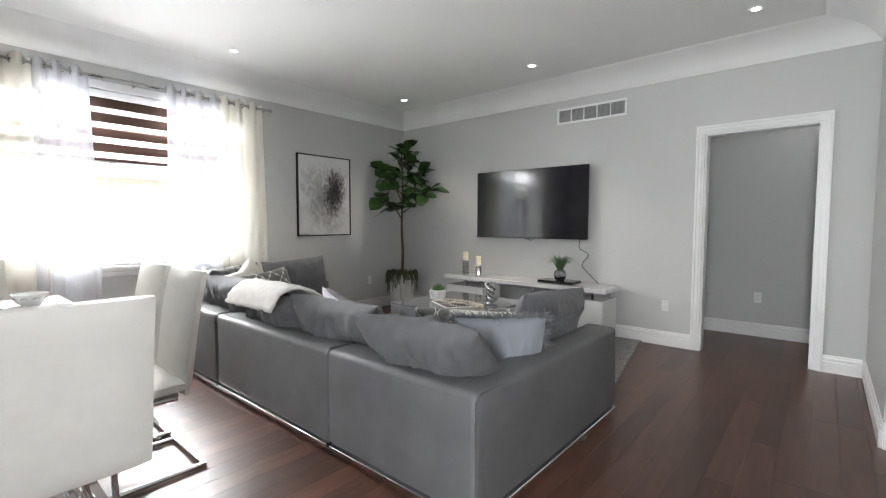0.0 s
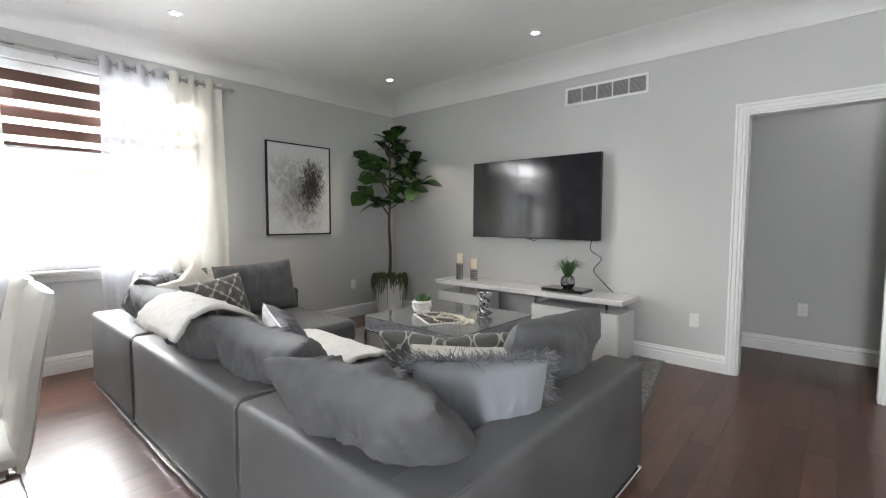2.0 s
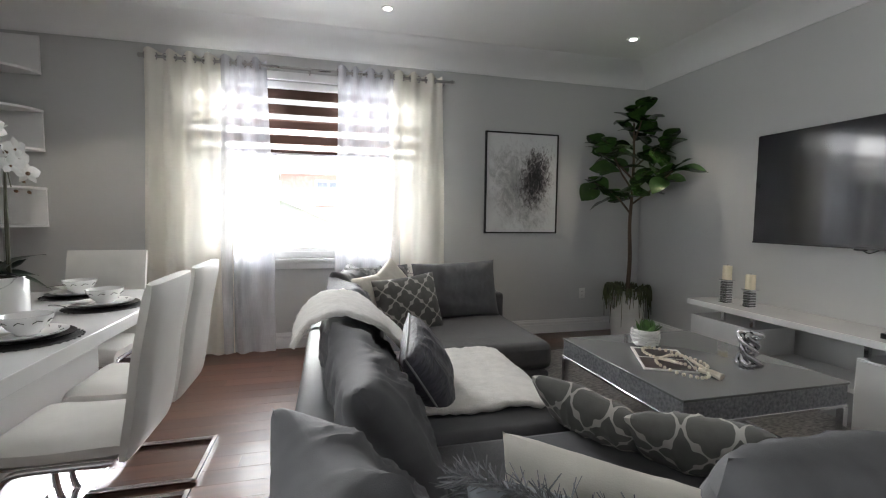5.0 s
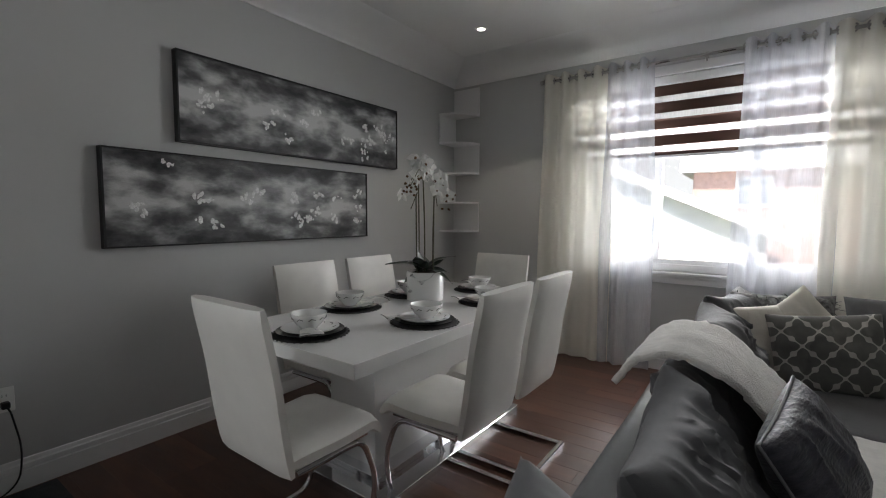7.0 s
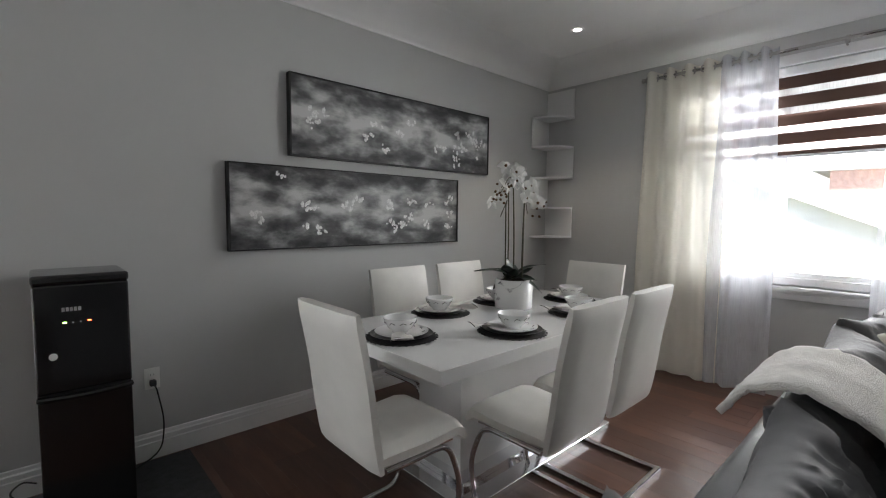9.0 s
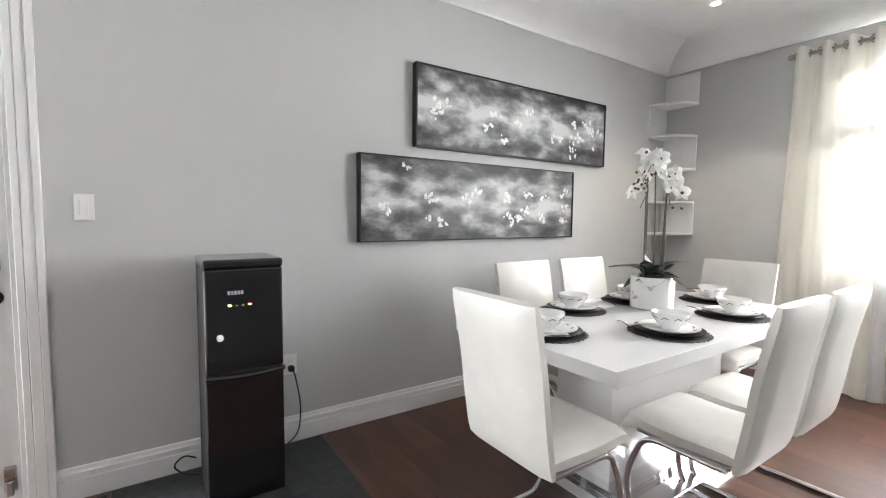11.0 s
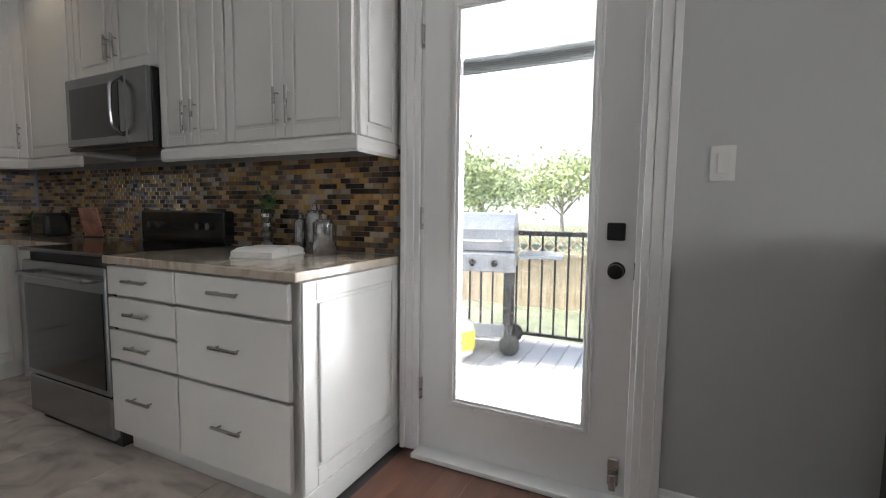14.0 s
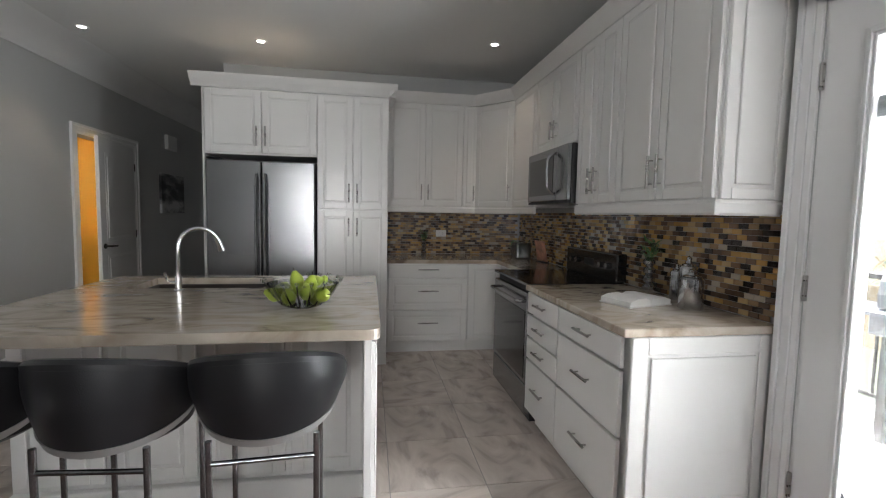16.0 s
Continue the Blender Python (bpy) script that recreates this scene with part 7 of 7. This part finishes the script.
part("cover", box(-0.19, 0.19, -0.125, 0.125, 0, 0.006, 0.002), mat("pale_cloth_cover", (0.6, 0.58, 0.56), 0.7), bk)
for s in (-1, 1):
    bm = prism([(0.002, 0.006), (0.18, 0.006), (0.18, 0.028), (0.12, 0.042), (0.04, 0.044), (0.002, 0.03)], (0, -0.12, 0), (0, 0.12, 0), (s, 0, 0))
    part("page_block", bm, bpy.data.materials["paper_white"], bk)
vs = thing("herb_vase", "clear bubble glass vase with a green sprig", "vase", pose(2.68, 1.01, 0.922))
for q in range(4):
    part("bubble", lathe([(0.012, -0.03), (0.034, -0.012), (0.036, 0.006), (0.014, 0.03)], 16), SILVERG, vs, at=pose(0.004 * (q % 2), 0.004, 0.032 + q * 0.05), smooth=True)
sprig = mesh_of("leaf", leaf_bm(0.05, 0.018, 0.3, 0.2, 4), SUCC, True)
rnd = random.Random(9)
for q in range(46):
    a = rnd.uniform(0, 360)
    piece("leaf", sprig, vs, pose(rnd.uniform(-0.04, 0.04), rnd.uniform(-0.03, 0.04), rnd.uniform(0.2, 0.30), 0, -rnd.uniform(10, 75), a))
vs2 = copy_thing(vs, pose(5.12, 2.06, 0.922, 0, 0, 40) @ Matrix.Scale(0.8, 4))
hp = thing("herb_pot", "grey pot with a leafy green herb", "potted plant", pose(4.86, 1.12, 0.922))
part("pot", lathe([(0.035, 0), (0.045, 0.09), (0.045, 0.1), (0.038, 0.1), (0, 0.085)], 20), STEEL, hp, smooth=True)
for q in range(50):
    piece("leaf", sprig, hp, pose(rnd.uniform(-0.03, 0.03), rnd.uniform(-0.03, 0.03), rnd.uniform(0.09, 0.15), 0, -rnd.uniform(0, 70), rnd.uniform(0, 360)))
tb = thing("toaster", "black two-slice toaster on the granite counter", "toaster", pose(4.62, 1.13, 0.922))
part("case", box(-0.09, 0.09, -0.08, 0.08, 0.0, 0.17, 0.025, 3), BLACK, tb)
part("slot", box(-0.07, 0.07, -0.015, 0.015, 0.169, 0.171), BLACK_MATTE, tb)
cb = thing("recipe_stand", "printed recipe card standing against the splashback", "card", pose(4.36, 1.0, 0.922, -12, 0, 12))
part("card", box(-0.08, 0.08, -0.006, 0.006, 0.01, 0.21, 0.002), mat("printed_card", (0.45, 0.22, 0.15), 0.5, var=0.5, scale=12), cb)
part("foot", box(-0.07, 0.07, -0.03, 0.03, 0.0, 0.012, 0.002), BLACK_MATTE, cb)
outlet("cream wall outlet set in the mosaic splashback", pose(5.226, 1.86, 1.15, 0, 0, -90) @ pose(0, 0, 0, 0, 90, 0))
hpic = thing("hall_picture", "small grey blurred landscape canvas in the passage", "picture")
part("canvas", box(7.0, 7.75, KY - 0.035, KY - 0.001, 1.3, 1.85, 0.004), ABS, hpic)
chime = thing("door_chime", "white door chime box high on the passage wall", "door chime")
part("cover", box(7.2, 7.5, KY - 0.05, KY - 0.001, 2.2, 2.4, 0.008, 2), PLATE, chime)

# barbecue on the deck
GRILLM = mat("grill_grey_metal", (0.3, 0.31, 0.33), 0.35, 0.7, var=0.15)
bbq = thing("gas_barbecue", "grey gas barbecue with side shelf on wheels", "barbecue", pose(2.32, -0.98, -0.09, 0, 0, 192) @ Matrix.Scale(1.1, 4))
part("hood", prism([(-0.25, 0.82), (0.25, 0.82), (0.262, 0.9), (0.24, 0.98), (0.19, 1.05), (0.11, 1.095), (0.0, 1.11), (-0.15, 1.1), (-0.25, 1.0)], (-0.38, 0, 0), (0.38, 0, 0), (0, -1, 0)), GRILLM, bbq)
part("firebox", box(-0.38, 0.38, -0.25, 0.25, 0.66, 0.815, 0.01), GRILLM, bbq)
cp = part("control_panel", box(-0.40, 0.40, -0.29, -0.25, 0.66, 0.80, 0.008), GRILLM, bbq)
for q in range(4):
    part("knob", cyl((-0.25 + q * 0.165, -0.32, 0.73), 0.026, 0.03, 14, axis="Y"), BLACK, cp, smooth=True)
part("handle", tube([(-0.3, -0.29, 0.9), (0.3, -0.29, 0.9)], 0.012, 8), CHROME, bbq, smooth=True)
for s in (-1, 1):
    part("side_shelf", box(s * 0.58 - 0.17, s * 0.58 + 0.17, -0.22, 0.22, 0.76, 0.79, 0.006), GRILLM, bbq)
    for fy in (-0.2, 0.2):
        part("leg", box(s * 0.34 - 0.02, s * 0.34 + 0.02, fy - 0.02, fy + 0.02, 0.05, 0.66), BLACK_MATTE, bbq)
    part("wheel", cyl((0.36, s * 0.2 - 0.02, 0.08), 0.08, 0.04, 18, axis="Y"), BLACK_MATTE, bbq, smooth=True)
part("bottom_shelf", box(-0.36, 0.36, -0.2, 0.2, 0.12, 0.14), GRILLM, bbq)
part("castor", box(-0.36, -0.32, -0.2, 0.2, 0.0, 0.06), BLACK_MATTE, bbq)
tank = thing("propane_tank", "white propane tank with a yellow label sleeve", "gas tank", pose(2.27, -0.60, -0.088))
part("shell", lathe([(0.09, 0), (0.1, 0.02), (0.14, 0.05), (0.152, 0.1), (0.152, 0.24), (0.14, 0.3), (0.07, 0.34), (0.03, 0.35), (0, 0.35)], 28), CERAMIC, tank, smooth=True)
part("label_sleeve", lathe([(0.154, 0.09), (0.155, 0.1), (0.155, 0.24), (0.154, 0.25)], 28), mat("yellow_label", (0.75, 0.72, 0.05), 0.5), tank, smooth=True)
for a in (85, 118):
    part("label_mark", cyl((0, 0, 0), 0.035, 0.003, 24), BLACK_MATTE, tank, "round dark mark on the sleeve", at=pose(0.1545 * math.cos(radians(a)), 0.1545 * math.sin(radians(a)), 0.17, 0, 0, a) @ pose(0, 0, 0, 0, 90, 0))
part("collar", lathe([(0.08, 0.32), (0.085, 0.42), (0.08, 0.42), (0.075, 0.33)], 20), CERAMIC, tank, smooth=True)
part("valve", cyl((0, 0, 0.35), 0.02, 0.06, 10), BRONZE, tank, smooth=True)

# trees behind the fence
PALEBARK = mat("pale_grey_bark", (0.34, 0.31, 0.28), 0.85, var=0.3, scale=8)
TLEAF = mat("spring_foliage", (0.42, 0.47, 0.24), 0.7, var=0.4, scale=3, island=0.4)


def garden_tree(x, y, h, seed):
    rnd = random.Random(seed)
    ob = thing("garden_tree", "leafy spring tree behind the garden fence", "tree", pose(x, y, -0.45), "garden trees")
    part("trunk", tube(arc_path([(0, 0, 0), (0.1, 0, h * 0.3), (0, 0.1, h * 0.7)], 0.3), 0.13, 8, taper=0.4), PALEBARK, ob, smooth=True)
    tips = []
    for q in range(9):
        a = rnd.uniform(0, 6.28)
        reach = h * rnd.uniform(0.2, 0.46)
        tip = Vector((math.cos(a) * reach, math.sin(a) * reach, h * rnd.uniform(0.55, 0.95)))
        tips.append(tip)
        part("limb", tube([(0.05, 0.03, h * rnd.uniform(0.3, 0.55)), tip * 0.6 + Vector((0, 0, h * 0.2)), tip], 0.05, 6, taper=0.3), PALEBARK, ob)
    bm = bmesh.new()
    for tip in tips + [Vector((0, 0, h * 0.9))]:
        for q in range(420):
            p = tip + Vector((rnd.gauss(0, 1), rnd.gauss(0, 1), rnd.gauss(0, 0.8))) * h * 0.13
            u, w = Vector((rnd.uniform(-1, 1), rnd.uniform(-1, 1), rnd.uniform(-1, 1))).normalized() * 0.12, Vector((rnd.uniform(-1, 1), rnd.uniform(-1, 1), rnd.uniform(-1, 1))).normalized() * 0.08
            bm.faces.new([bm.verts.new(c) for c in (p - u, p - w, p + u, p + w)])
    f = part("crown", bm, TLEAF, ob)
    f["kind"] = "stuff"


garden_tree(8.5, -18.0, 4.0, 1)
garden_tree(5.2, -21.0, 4.4, 2)
garden_tree(1.2, -19.0, 3.6, 4)
garden_tree(-4.0, -18.0, 4.0, 3)

# ---- floor boards, floor tiles ----
rng = random.Random(7)
PW = 0.128
BOARDS = [(ln, mesh_of("plank", box(-PW / 2 + 0.0003, PW / 2 - 0.0003, -ln / 2, ln / 2, -0.006, 0, 0.0006), WOOD)) for ln in (1.3, 1.0, 0.7, 0.4)]
x = WX + PW / 2
count = 0
while x < 1.9:
    y, start = 0.83, True
    while y < 8.1:
        ln, mesh = BOARDS[rng.randrange(4)] if start else BOARDS[0 if rng.random() < 0.6 else 1]
        start = False
        piece("plank", mesh, FLOOR, pose(x, y + ln / 2, 0))
        count += 1
        y += ln + 0.0006
    x += PW
TS = 0.486
tile_mesh = mesh_of("floor_tile", box(-TS / 2 + 0.002, TS / 2 - 0.002, -TS / 2 + 0.002, TS / 2 - 0.002, -0.004, 0, 0.001), STONE_TILE)
for i in range(12):
    for j in range(9):
        cx, cy = 1.9 + TS * (i + 0.5), 2.05 + TS * (j - 2 + 0.5)
        if cy < KY and not (cx > 5.5 and cy < 3.9):
            piece("floor_tile", tile_mesh, TILES, pose(cx, cy, 0, 0, 0, rng.choice((0, 90, 180, 270))))

# ---- mosaic splashback ----
PALETTE = [(0.0, (0.03, 0.018, 0.012)), (0.16, (0.1, 0.062, 0.038)), (0.3, (0.46, 0.27, 0.09)), (0.44, (0.2, 0.12, 0.065)), (0.58, (0.3, 0.2, 0.11)), (0.72, (0.5, 0.35, 0.17)), (0.83, (0.15, 0.1, 0.065)), (0.91, (0.42, 0.36, 0.28))]


def mosaic_mat(name, by_object):
    m = mat(name, (0.4, 0.3, 0.18), 0.18, var=0.1, scale=30, bump=0.04, bscale=80, coat=0.3)
    n, l = m.node_tree.nodes, m.node_tree.links
    cr = n.new("ShaderNodeValToRGB")
    cr.color_ramp.interpolation = "CONSTANT"
    cr.color_ramp.elements.remove(cr.color_ramp.elements[-1])
    cr.color_ramp.elements[0].color = (*PALETTE[0][1], 1)
    for p, c in PALETTE[1:]:
        cr.color_ramp.elements.new(p).color = (*c, 1)
    src = n.new("ShaderNodeObjectInfo").outputs["Random"] if by_object else n.new("ShaderNodeNewGeometry").outputs["Random Per Island"]
    l.new(src, cr.inputs[0])
    l.new(cr.outputs[0], n["Principled BSDF"].inputs["Base Color"])
    return m


MOSAIC_A, MOSAIC_B = mosaic_mat("glass_stone_mosaic_piece", True), mosaic_mat("glass_stone_mosaic_rest", False)
splash = tagged(new("splashback"), "brown and tan glass and stone mosaic splashback", "splashback", kind="structure")
part("grout_bed", box(1.872, 5.236, KIT_Y + 0.001, KIT_Y + 0.006, 0.923, 1.44), GROUT, splash)
part("grout_bed", box(5.23, 5.236, KIT_Y + 0.006, 2.485, 0.923, 1.44), GROUT, splash)
TW, TH = 0.056, 0.0262
m_tile = mesh_of("mosaic_tile", box(-TW / 2 + 0.0012, TW / 2 - 0.0012, -0.003, 0.003, -TH / 2 + 0.0012, TH / 2 - 0.0012, 0.0012), MOSAIC_A)
verts, faces = [], []


def add_tile(o, ax):
    k = len(verts)
    a, b = TW / 2 - 0.0012, TH / 2 - 0.0012
    out = Vector((0, 1, 0)) if ax.x else Vector((-1, 0, 0))
    for d in (0, 0.004):
        for s, t in ((-1, -1), (1, -1), (1, 1), (-1, 1)):
            f = 1 if d == 0 else 0.93
            verts.append(o + ax * (s * a * f) + Vector((0, 0, t * b * f)) + out * d)
    faces.extend([tuple(k + 4 + q for q in range(4))] + [(k + q, k + (q + 1) % 4, k + 4 + (q + 1) % 4, k + 4 + q) for q in range(4)])


made = 0
for r in range(19):
    zc = 0.925 + TH * (r + 0.5)
    shift = TW * (0.5 if r % 2 else 0) + rng.uniform(-0.006, 0.006)
    for c in range(61):
        xc = 1.872 + TW * (c + 0.5) + shift
        if xc + TW / 2 > 5.228 or (zc > 1.4 and xc > 1.93) or xc - TW / 2 < 1.871:
            continue
        if 3.17 < xc < 3.92 and zc < 1.11:
            continue
        if xc < 2.75 and made < 300:
            piece("mosaic_tile", m_tile, splash, pose(xc, KIT_Y + 0.0085, zc))
            made += 1
        else:
            add_tile(Vector((xc, KIT_Y + 0.006, zc)), Vector((1, 0, 0)))
    for c in range(27):
        yc = KIT_Y + 0.02 + TW * (c + 0.5) + shift
        if yc + TW / 2 < 2.485 and zc < 1.4:
            add_tile(Vector((5.23, yc, zc)), Vector((0, 1, 0)))
me = bpy.data.meshes.new("mosaic_rest")
me.from_pydata(verts, [], faces)
me.materials.append(MOSAIC_B)
rest = new("mosaic_rest", me)
rest.parent = splash
rest["kind"] = "stuff"
